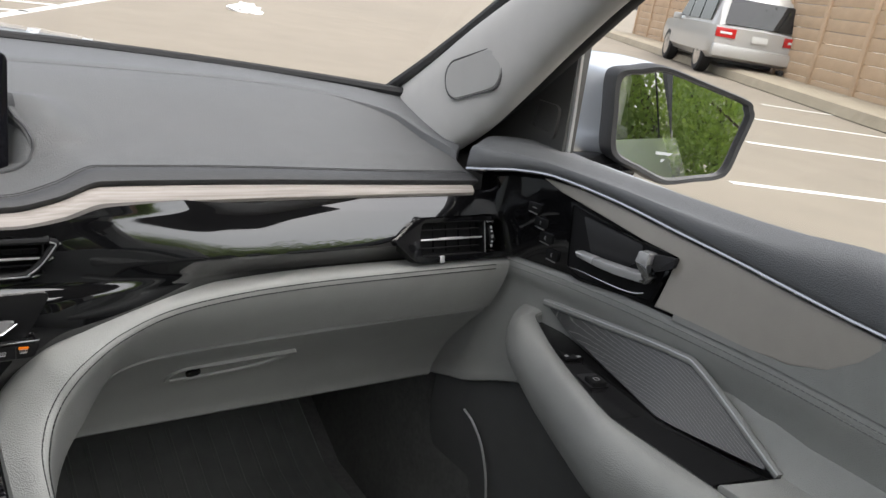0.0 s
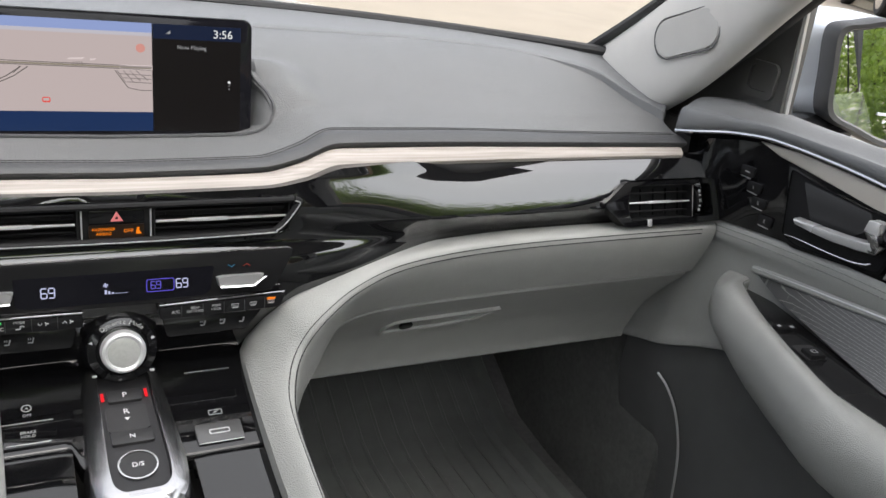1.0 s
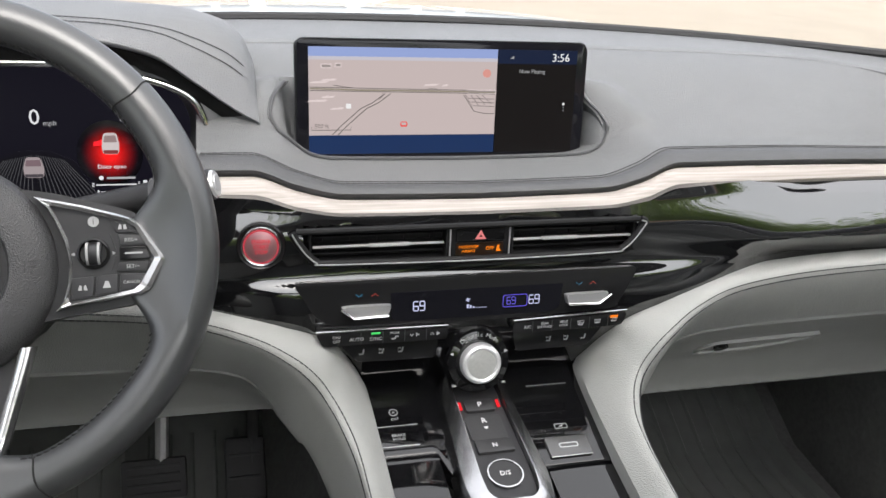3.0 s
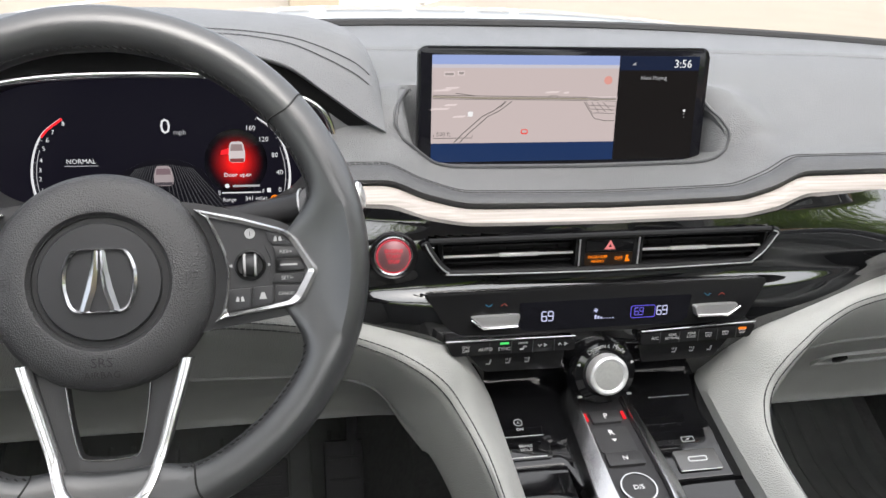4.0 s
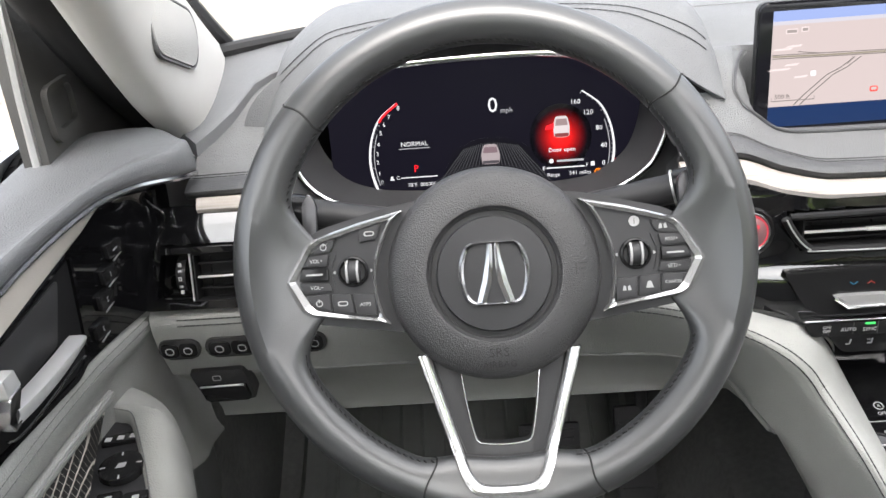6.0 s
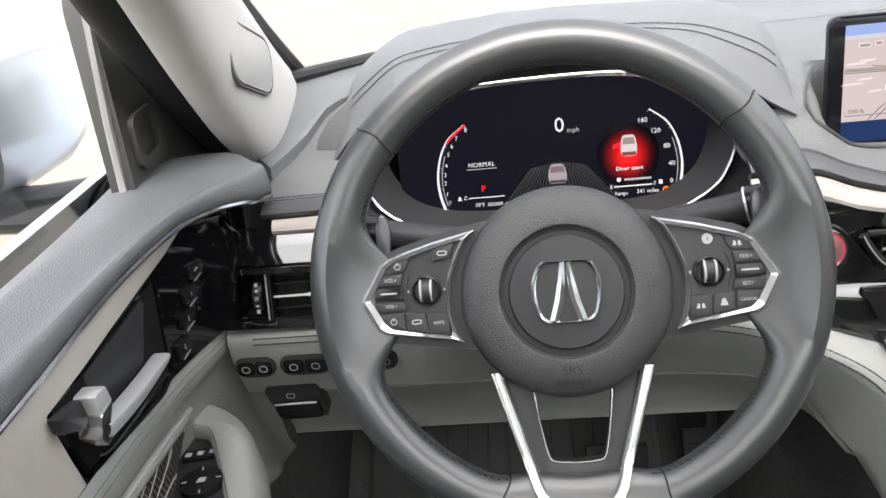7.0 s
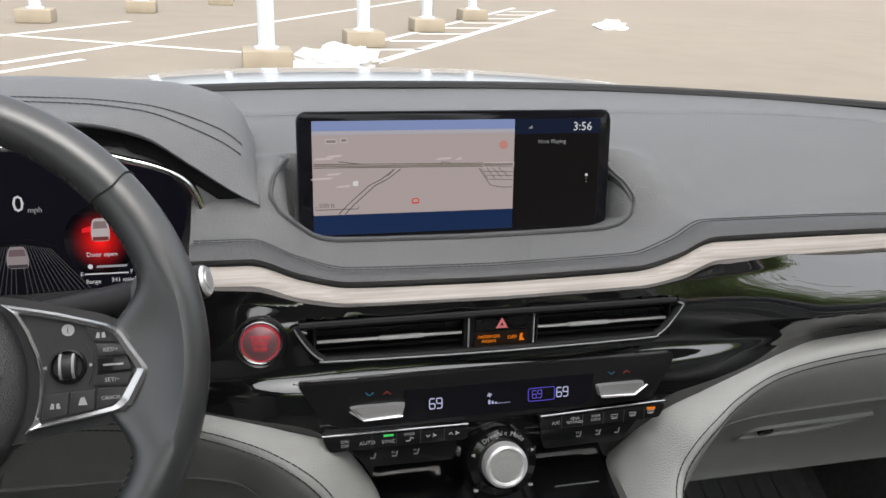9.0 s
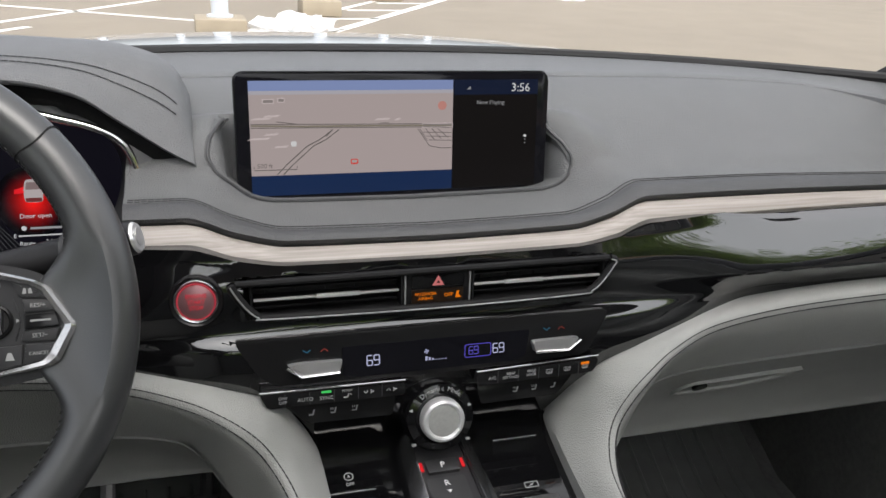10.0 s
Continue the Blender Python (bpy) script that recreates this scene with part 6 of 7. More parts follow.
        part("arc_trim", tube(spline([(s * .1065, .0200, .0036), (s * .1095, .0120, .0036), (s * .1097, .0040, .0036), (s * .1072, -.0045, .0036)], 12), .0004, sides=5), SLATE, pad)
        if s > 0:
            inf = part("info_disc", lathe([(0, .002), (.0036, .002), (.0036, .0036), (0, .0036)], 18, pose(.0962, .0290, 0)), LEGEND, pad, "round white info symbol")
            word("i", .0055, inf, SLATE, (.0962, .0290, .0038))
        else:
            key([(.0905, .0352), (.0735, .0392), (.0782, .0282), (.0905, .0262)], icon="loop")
    # lower spoke: a chrome U round a black frame with an opening
    both = lambda q: [(-x, y) for x, y in q] + [(0, q[-1][1] - .0010)] + q[::-1]
    uo = both([(.0560, -.0530), (.0512, -.0700), (.0452, -.0900), (.0386, -.1120), (.0322, -.1310), (.0268, -.1410), (.0190, -.1468)])
    ui = both([(.0475, -.0530), (.0430, -.0700), (.0372, -.0900), (.0312, -.1110), (.0255, -.1275), (.0212, -.1350), (.0150, -.1395)])
    fi = both([(.0285, -.0530), (.0268, -.0700), (.0243, -.0900), (.0218, -.1040), (.0200, -.1120), (.0182, -.1158), (.0140, -.1176)])
    fine = lambda q: [p[:2] for p in spline([(*p, 0) for p in q], 60)]
    uo, ui, fi = fine(uo), fine(ui), fine(fi)
    part("lower_spoke_trim", lifted(uo, ui, [(0, -.014), (0, .0010), (.12, .0034), (.45, .0040), (.80, .0030), (1.0, .0010), (1.08, -.0120)]), chrome, t, "satin chrome lower spoke trim")
    part("lower_spoke", strip(ui, fi, [(0, -.004), (.06, -.0060), (.5, -.0078), (.92, -.0082), (1, -.0090), (1, -.022)]), BLACK, t, "black lower spoke with an opening")
    part("opening_bead", tube([(x, y, -.0080) for x, y in fi], .0007, sides=6), CHROME, t)
    return t


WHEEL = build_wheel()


def build_column():
    t = thing("steering_column", "black plastic steering column with two stalks", "steering column")
    part("shroud", tube([(-0.409, 0.665, 1.055), (-0.409, 0.74, 1.022), (-0.409, 0.88, 0.975)], lambda u: 0.046 + 0.016 * u, sides=28), BLACK, t, "black shroud")
    for s in (-1, 1):
        a, b = (Vector((-0.350, 0.718, 1.086)), Vector((-0.2350, 0.6905, 1.1185))) if s > 0 else (Vector((-0.472, 0.722, 1.083)), Vector((-0.590, 0.712, 1.110)))
        d = (b - a).normalized()
        st = part("stalk", tube([a, a.lerp(b, 0.5), b], lambda u: 0.0105 + 0.001 * u, sides=20), SLATE, t, "black control stalk")
        part("twist_collar", tube([a.lerp(b, .66), a.lerp(b, .82)], 0.0136, sides=24), SATIN, st)
        for u in (.64, .84):
            part("collar_band", tube([a.lerp(b, u), a.lerp(b, u + .012)], 0.0138, sides=24), BRUSHED, st, "bright band")
        part("end_cap", tube([a.lerp(b, .86), b.lerp(a, .03), b, b + d * 0.002], lambda u: 0.0115 - 0.002 * u * u, sides=28), BRIGHT if s > 0 else SLATE, st, "round satin silver end button" if s > 0 else "")
        if s > 0:
            part("button_rim", tube([b + d * .0022, b + d * .0030], .0062, sides=24), BRUSHED, st)
        face = Vector((0, -0.9, 0.44))
        up = d.cross(face).normalized() * (1 if d.x > 0 else -1)
        right = up.cross(face).normalized() * (1 if up.cross(face).x > 0 else -1)
        nrm = right.cross(up).normalized()
        def mark(text, u, v, r, size=.0050):
            p = a.lerp(b, u) + up * v + nrm * r
            m = Matrix((right, up, nrm)).transposed().to_4x4()
            word(text, size, st, LEGEND, Matrix.Translation(p) @ m)
        if s > 0:
            mark("MIST", .36, .0035, .0118, .0045)
            mark("PULL", .46, -.0025, .0122, .0045)
            mark("OFF", .92, .003, .0128, .0042)
        else:
            mark("OFF", .92, .0055, .0118)
            mark("AUTO", .92, .0, .0136)
            mark("OFF", .48, .0030, .0120, .0045)
        # shift paddle behind the rim
        pm = pose(-0.411 + (0.1350 if s > 0 else -0.1270), 0.6735, 1.118, 63, 0, 0)
        part("shift_paddle", prism(round_poly([(-.004, -.018), (.005, -.018), (.006, .006), (.002, .014), (-.004, .008)], .003), -.003, .003, .0012, pm), material("dark_grey_metal", (.09, .09, .095), .38, .6, vary=.05), t, "dark grey metal shift paddle")
    return t


build_column()


# ---- centre console ----
def build_console():
    t = thing("centre_console", "gloss black centre console with a push-button gear selector", "console")
    dz = lambda y: 0.872 + 0.26 * (y - 0.686)
    ye = curve([-.13, -.055, -.045, .035, .045, .115], [.6725, .6725, .648, .646, .6455, .6455])
    rows = [[(x, ye(x) - .0012, dz(ye(x)) - .016), (x, ye(x) - .0008, dz(ye(x)) - .0016), (x, ye(x), dz(ye(x)) - .0003)] + [(x, y, dz(y)) for y in np.linspace(ye(x) + .002, 0.775, 12)] + [(x, .80, dz(.775) + .004)] for x in np.linspace(-0.128, 0.112, 97)]
    part("deck", sheet(rows, 0.02, face=(0, 0, 1)), PIANO, t, "gloss black deck")
    # storage lids that close the rear of the deck
    for x0, x1, y1 in ((-0.126, -0.053, 0.6700), (0.042, 0.110, 0.6430)):
        rows = []
        for x in np.linspace(x0, x1, 10):
            e = 0.0012 * (1 - ((x - (x0 + x1) / 2) / (x1 - x0) * 2) ** 4)
            rows.append([(x, y1, dz(y1) - .018), (x, y1 - .0008, dz(y1) - .0030 + e), (x, y1 - .003, dz(y1) - .0022 + e)] + [(x, y, dz(y1) - .0022 + e - 0.17 * (y1 - y) - 1.1 * max(0, y1 - .022 - y) ** 2) for y in np.linspace(y1 - 0.006, 0.36, 16)])
        part("storage_lid", sheet(rows, 0.008, face=(0, 0, 1)), PIANO, t, "gloss black sliding lid")
    part("side", box((0.225, 0.62, 0.40), (-0.008, 0.45, 0.625), 0.01), BLACK, t)
    # gear selector on its raised plinth
    ang = math.degrees(math.atan(0.175))
    gm = pose(-0.0060, 0.664, 0.8835, ang)
    rim = [(-.036, .084), (.036, .084), (.040, .03), (.0445, -.045), (.040, -.072), (.028, -.086), (-.028, -.086), (-.040, -.072), (-.0445, -.045), (-.040, .03)]
    inner = [(-.026, .082), (.026, .082), (.027, .03), (.029, -.045), (.027, -.062), (.019, -.070), (-.019, -.070), (-.027, -.062), (-.029, -.045), (-.027, .03)]
    rim, inner = [(x * .86, y) for x, y in rim], [(x * .80, y) for x, y in inner]
    ro, ri = round_poly(rim, .012, 5), round_poly(inner, .010, 5)
    bm = bmesh.new()
    loops = [[bm.verts.new((p[0] * k, p[1] * (k if k > 1 else 1), z)) for p in o] for o, k, z in ((ro, 1.10, -.026), (ro, 1.0, -.002), (ri, 1.12, .0050), (ri, 1.03, .0052), (ri, 1.0, -.006))]
    for a, b in zip(loops[:-1], loops[1:]):
        for i in range(len(a)):
            j = (i + 1) % len(a)
            bm.faces.new((a[i], a[j], b[j], b[i]))
    sel = part("selector_rim", bm, material("satin_selector_metal", (.40, .40, .41), .22, 1.0, vary=.06, scale=120), t, "polished metal selector surround", m=gm)
    plate = part("selector_plate", prism(ri, -.010, -.001, 0), SLATE, t, "dark grey selector plate", m=gm)

    def gear(x, y, w, h, text, size=.0085, r=.002):
        b_ = part("gear_button", prism(rounded(w, h, r, 4, (0, 0)), -.001, .0022, .0008), BLACK, plate, m=pose(x, y, 0))
        word(text, size, b_, WHITE, (0, 0, .0024))
        return b_

    gear(-.001, .041, .0285, .0145, "P")
    part("reverse_dish", prism(rounded(.034, .030, .003, 4), -.0012, .0002), BLACK, plate, m=pose(-.002, .014, 0))
    word("R", .0085, plate, WHITE, (-.002, .0220, .0004))
    part("reverse_arrow", prism([(-.0022, 0), (.0022, 0), (0, -.003)][::-1], .0002, .0005), WHITE, plate, m=pose(-.002, .0145, 0))
    gear(-.001, -.010, .034, .0150, "N", .0065)
    part("drive_ring", ring([(.0158 * math.cos(a), .0158 * math.sin(a)) for a in np.linspace(0, 6.2832, 49)[:-1]], [(.0144 * math.cos(a), .0144 * math.sin(a)) for a in np.linspace(0, 6.2832, 49)[:-1]], -.001, .002), CHROME, plate, "chrome ring", m=pose(-.001, -.042, 0))
    dbn = part("gear_button", prism([(.0140 * math.cos(a), .0140 * math.sin(a)) for a in np.linspace(0, 6.2832, 41)[:-1]], -.001, .0012, .0004), BLACK, plate, m=pose(-.001, -.042, 0))
    word("D/S", .0066, dbn, WHITE, (0, 0, .0016))
    for s in (-1, 1):
        part("park_lamp", box((.0026, .0095, .0016), (-.001 + s * .0182, .0425, .0004), .0004), REDLAMP, plate, "lit red lamp")
    # keys on the deck
    dm = pose(-0.085, 0.700, dz(.700) + .0008, math.degrees(math.atan(.26)))
    word("OFF", .0042, t, LEGEND, dm @ pose(0, .0125, 0))
    part("idle_icon", ring([(.0042 * math.cos(a), .0042 * math.sin(a)) for a in np.linspace(.4, 6.0, 19)], [(.0034 * math.cos(a), .0034 * math.sin(a)) for a in np.linspace(.4, 6.0, 19)], 0, .0004, dm @ pose(0, .0205, 0)), LEGEND, t)
    word("A", .0046, t, LEGEND, dm @ pose(0, .0205, 0))
    part("key_line", box((.040, .0007, .0005), (0, .0045, 0), 0, dm), LEGEND, t)
    bk = part("brake_hold_key", prism(rounded(.044, .020, .002, 3), -.002, .0007, .0003), PIANO, t, m=dm @ pose(0, -.0118, 0))
    word("BRAKE\nHOLD", .0042, bk, LEGEND, (0, .0025, .0008))
    part("key_lip", box((.034, .0008, .0008), (0, -.0080, .0009)), BRUSHED, bk)
    um = pose(0.069, 0.686, dz(.686) + .0008, math.degrees(math.atan(.26)))
    part("battery_icon", ring(rounded(.0125, .0060, .001, 2), rounded(.0112, .0047, .0006, 2), 0, .0004, um), LEGEND, t)
    part("battery_bolt", prism([(-.003, -.0012), (.001, -.0006), (.001, .0002), (.003, .0014), (-.001, .0006), (-.001, -.0002)], 0, .0004, 0, um), LEGEND, t)
    part("tray_line", box((.042, .0006, .0005), (.003, .0530, 0), 0, um), BRUSHED, t)
    sd = part("socket_lid", prism(rounded(.041, .0215, .002, 3), -.004, .0018, .0007), material("dark_silver_plastic", (.075, .075, .075), .22, .2, vary=.04), t, "small dark silver socket lid", m=um @ pose(-.001, -.0238, 0))
    part("lid_slot", ring(rounded(.0185, .0055, .002, 4), rounded(.0165, .0036, .0014, 4), .0016, .0024), BRUSHED, sd)
    part("lid_edge", box((.040, .0008, .0008), (0, -.0112, .0010), .0003), BRUSHED, sd)
    return t


CONSOLE = build_console()


# ---- doors ----
def build_door(s):
    driver = s < 0
    who = "driver's" if driver else "passenger's"
    t = thing("front_door", who + " car door with grey padded trim and chrome handle", "car door", group="front doors")
    ct = curve([-0.5, 0.32, 0.41, 0.48, 0.64, 0.80], [1.168, 1.160, 1.151, 1.148, 1.146, 1.150])
    xc = curve([-0.5, 0.38, 0.50, 0.60, 0.69, 0.74, 0.785, 0.81], [0.720, 0.720, 0.716, 0.711, 0.698, 0.683, 0.659, 0.655])
    zc = curve([-0.5, 0.287, 0.38, 0.446, 0.516, 0.60, 0.69, 0.74, 0.785, 0.81], [1.09, 1.100, 1.106, 1.112, 1.117, 1.124, 1.1275, 1.122, 1.111, 1.105])
    xb = curve([-0.5, 0.40, 0.57, 0.66, 0.735, 0.80, 0.84, 0.89], [0.725, 0.725, 0.722, 0.718, 0.707, 0.700, 0.707, 0.709])
    sl = curve([-0.5, 0.26, 0.36, 0.42, 0.49, 0.57, 0.66, 0.735, 0.80], [1.015, 1.021, 1.023, 1.022, 1.020, 1.017, 1.011, 1.006, 1.000])
    zb = curve([-0.5, 0.4, 0.60, 0.66, 0.80, 0.90], [0.83, 0.83, 0.842, 0.848, 0.797, 0.76])
    Y = np.concatenate([np.linspace(-0.5, 0.60, 40), np.linspace(0.62, 0.806, 30)])
    P = lambda x, y, z: Vector((s * x, y, z))
    rows = []
    for y in Y:
        c, q, g = ct(y), xc(y), zc(y)
        f = smooth(0.78, 0.806, y)
        rows.append(spline([P(.778, y, c - .035), P(.772, y, c - .008), P(.758, y, c - .001 - .004 * f), P(q + .034, y, c - .002 * f), P(q + .010, y, c - .009 - .004 * f), P(q - .001 + .003 * f, y, (c + g) / 2 + .004), P(q - .003 + .002 * f, y, g + .006), P(q + .003, y, g - .001)], 24))
    rows.append([p.lerp(P(.73, .815, 1.12), .3) + Vector((0, .003, 0)) for p in rows[-1]])
    part("upper_cap", sheet(rows, 0.006, face=(-s, 0, 0.3)), LEATHER, t, "dark grey soft upper cap")
    part("chrome_strip", tube([P(xc(y) + .001, y, zc(y) - .001) for y in Y], 0.0028, sides=8), CHROME, t, "slim chrome strip")
    xp = lambda y: xc(y) * 0.45 + xb(y) * 0.55 + 0.004
    rows = [[P(xc(y) + .004, y, zc(y) - .001), P(xp(y), y, zc(y) - .010), P(xp(y) + .003, y, (zc(y) + sl(y)) / 2), P(xp(y) + .002, y, sl(y) + .003)] for y in Y]
    part("backing", sheet(rows, 0.004, face=(-s, 0, 0)), PIANO, t, "gloss black panel")

    def on_panel(poly, z0, z1, bevel=0.0):
        """A plate laid on the curved panel: outline in y and z, height off the panel."""
        bm = prism(poly, z0, z1, bevel)
        for v in bm.verts:
            y, z, h = v.co
            v.co = P(xp(y) + .002 - h, y, z)
        return bm

    ins = [(.716, 1.119), (.66, 1.120), (.60, 1.1175), (.516, 1.111), (.446, 1.106), (.382, 1.100), (.290, 1.094), (.288, 1.086), (.301, 1.068), (.327, 1.047), (.364, 1.034), (.409, 1.031), (.466, 1.030), (.526, 1.026), (.509, 1.0915), (.56, 1.0925), (.685, 1.1085)]
    part("insert", on_panel(ins, -0.001, 0.0055, 0.002), material("pale_taupe_leather", (.36, .335, .30), .5, bump=.2, bump_scale=900, vary=.06), t, "pale taupe padded insert")
    rear = [[P(xp(y) - .003, y, z - .002) for z in (zc(y) - .004, (zc(y) + sl(y)) / 2, sl(y) + .004)] for y in np.linspace(-.5, .50, 16)]
    part("rear_insert", sheet(rear, .003, face=(-s, 0, 0)), GREY, t)
    # handle bay
    bo = round_poly([(.672, 1.103), (.644, 1.098), (.563, 1.089), (.514, 1.091), (.531, 1.026), (.640, 1.013), (.660, 1.020)], .006, 4)
    cy_, cz_ = sum(p[0] for p in bo) / len(bo), sum(p[1] for p in bo) / len(bo)
    inn = [(cy_ + (p[0] - cy_) * .95, cz_ + (p[1] - cz_) * .92) for p in bo]
    bm = ring(bo, inn, -.004, .0035)
    for v in bm.verts:
        y, z, h = v.co
        v.co = P(xp(y) + .002 - h, y, z)
    part("bay_rim", bm, PIANO, t)
    part("bay_floor", on_panel(inn, -.004, .0012), PIT, t, "deep black handle bay")
    part("bay_back", on_panel(round_poly([(.650, 1.091), (.561, 1.0855), (.560, 1.068), (.579, 1.050), (.628, 1.050)], .004), .0, .0026, .0008), BLACK, t, "matt charcoal back of the handle bay")
    up_ = spline([(.638, 1.0520, 0), (.600, 1.0545, 0), (.565, 1.0580, 0), (.540, 1.0625, 0)], 24)
    dn_ = spline([(.635, 1.0445, 0), (.600, 1.0435, 0), (.565, 1.0460, 0), (.533, 1.0510, 0)], 24)
    blade = [[P(.7195 - h, *(a.lerp(b, k)).to_2d()) for k, h in ((.3, .003), (0, .006), (0, .0155), (.10, .0180), (.30, .0185), (.85, .0165), (1, .0130), (.8, .003))] for a, b in zip(up_, dn_)]
    ph = part("pull_handle", sheet(blade, 0), BRIGHT, t, "polished chrome pull handle")

    def block(name, poly, h0, h1, mat, label, r=.0015):
        bm = prism(round_poly(poly, r, 3), h0, h1, .0015)
        for v in bm.verts:
            y, z, q = v.co
            v.co = P(.7195 - q, y, z)
        part(name, bm, mat, ph, label)

    block("handle_neck", [(.543, 1.0625), (.5515, 1.0715), (.5360, 1.0715), (.5290, 1.0600), (.5325, 1.0508), (.540, 1.052)], .002, .0172, CHROME, "curved chrome neck")
    block("handle_end", [(.5505, 1.0840), (.5360, 1.0850), (.5365, 1.0710), (.5530, 1.0710)], .002, .0165, BRIGHT, "bright chrome end block")
    block("handle_arm", [(.5355, 1.0845), (.5080, 1.0895), (.5095, 1.0780), (.5300, 1.0660), (.5360, 1.0705)], .001, .0080, SLATE, "dark grey arm")
    part("lower_blade", tube(spline([P(.7170, .660, 1.0225), P(.7168, .638, 1.0255), P(.7165, .602, 1.0268), P(.7165, .568, 1.0290), P(.7165, .549, 1.0330), P(.7170, .541, 1.0370)], 20), .0011, sides=8), CHROME, t, "slim chrome line below the handle")
    # seat memory keys
    for k, (y, z) in enumerate(((.721, 1.079), (.708, 1.063), (.697, 1.047), (.683, 1.029))):
        mk = part("memory_key", on_panel(rounded(.018, .0125, .002, 3, (y, z)), 0, .003, .0006), SATIN, t)
        x = xp(y) + .002 - .0034
        if k:
            word(str(k), .0060, mk, LEGEND, Matrix(((0, 0, -s, s * x), (s, 0, 0, y), (0, 1, 0, z), (0, 0, 0, 1))))
        else:
            part("key_bar", box((.0006, .009, .001), (s * x, y, z)), LEGEND, mk)
        part("key_lip", box((.0008, .016, .0008), (s * x, y, z - .0068)), BRUSHED, mk)
    # padded lower trim
    rows = []
    for y in np.concatenate([Y, [.825, .845, .865, .885]]):
        b, q = xb(y), sl(y)
        rows.append(spline([P(b + .020, y, q + .008), P(b + .007, y, q + .005), P(b, y, q - .003), P(b + .001, y, q - .020), P(b + .011, y, .968), P(b + .018, y, .915), P(b + .014, y, zb(y) + .03), P(b + .006, y, zb(y) + .004), P(b + .018, y, zb(y))], 28))
    lt = part("lower_trim", sheet(rows, 0.005, face=(-s, 0, 0)), GREY, t, "light grey padded lower trim")
    for k in (0.0, .007):
        stitch([P(xb(y) - .0003, y, sl(y) - .006 - k) for y in np.linspace(-.45, .80, 160)], lt, THREAD_G, .0006, .0045, .0014)
    rows = [[P(xb(y) + .022, y, zb(y) + .01), P(xb(y) + .02, y, zb(y) - .06), P(.755, y, .60), P(.78, y, .44)] for y in np.concatenate([Y, [.88]])]
    part("lower_panel", sheet(rows, 0.006, face=(-s, 0, 0)), material("charcoal_door_plastic", (.085, .086, .086), .38, bump=.15, bump_scale=900, vary=.1), t, "charcoal lower door panel")
    part("sill_trim", tube(spline([P(.712, .785, .758), P(.716, .765, .745), P(.722, .742, .712), P(.728, .724, .65), P(.734, .715, .54)], 20), .0018, sides=6), BRUSHED, t, "thin bright edge")
    # armrest: a padded lip round a switch strip, a mesh panel rising to the trim, and a pull pocket put in as shade
    xi = curve([-.5, .34, .44, .53, .60, .65, .68, .708, .722, .730], [.575, .577, .583, .612, .640, .659, .671, .689, .704, .722])
    xs = curve([-.5, .35, .46, .53, .60, .675, .690, .703, .735], [.618, .622, .622, .643, .672, .706, .716, .772, .776])
    AY = np.concatenate([np.linspace(-.5, .66, 44), np.linspace(.67, .7345, 20)])
    rows = []
    for y in AY:
        zt = .938 + .010 * smooth(.60, .72, y)
        low = smooth(.60, .7295, y) * .035
        rows.append(spline([P(.745, y, .815 + low), P(xi(y) + .040, y, .840 + low), P(xi(y) + .008, y, .872 + low * .5), P(xi(y) - .001, y, .905), P(xi(y) + .004, y, zt - .012), P(xi(y) + .45 * (xs(y) - xi(y)), y, zt), P(xs(y), y, zt - .003), P(xs(y) + .002, y, zt - .018)], 26))
    rows.append([p * 0.3 + P(.75, .737, .90) * .7 for p in rows[-1]])
    am = part("armrest", sheet(rows, 0.005, face=(-s, 0, 0.5)), GREY, t, "padded light grey armrest")
    stitch([r[21] + Vector((0, 0, .0005)) for r in rows[14:-2]], am, THREAD_G, .0006, .0045, .0014)
    strip = [(.729, .712), (.745, .705), (.728, .62), (.700, .52), (.677, .454), (.697, .333), (.622, .345), (.620, .459), (.642, .53), (.670, .60), (.711, .68), (.722, .702)]
    part("switch_strip", prism([(s * x, y) for x, y in strip], .915, .932, .001), SLATE if driver else SATIN, t, "charcoal switch strip" if driver else "satin black switch strip")
    # no hollow here: a flat black plate paints the pocket's shade
    part("pocket_shade_plate", prism([(s * x, y) for x, y in ((.664, .465), (.690, .338), (.628, .350), (.626, .470))], .930, .9335, 0), PIT, t, "flat black plate, painted shade of the pull pocket")
    A, B, B2, C, D = P(.727, .690, .962), P(.723, .485, .988), P(.722, .445, .983), P(.702, .328, .937), P(.679, .455, .933)
    E = P(.728, .66, .945)
    top = [A.lerp(B, k / 10) for k in range(11)] + [B2] + [B2.lerp(C, k / 8) for k in range(1, 8)]
    low = [A.lerp(E, min(k / 2, 1)) if k < 2 else E.lerp(D, (k - 1.5) / 10) for k in range(11)] + [E.lerp(D, .97)] + [D.lerp(C, k / 8) for k in range(1, 8)]
    rows = [[a_.lerp(b_, j / 5) for j in range(6)] for a_, b_ in zip(top, low)]
    ms = part("speaker_mesh", sheet(rows, 0.004, face=(-s * 0.5, 0, 1)), speaker_mesh(driver), t, "perforated speaker mesh")
    edge_ = spline([A, A.lerp(B, .5) + Vector((0, 0, .001)), B, B2, C], 30)
    part("mesh_edge", tube(edge_, .0050, sides=10), GREY, ms)
    part("mesh_bead", tube([p + Vector((-s * .0042, 0, .0028)) for p in edge_], .0009, sides=6), BRUSHED, ms)
    part("armrest_rear", prism([(s * x, y) for x, y in ((.63, .345), (.70, .322), (.745, .335), (.745, -.5), (.63, -.5))], .86, .9375, .003), GREY, t, "padded rear of the armrest")
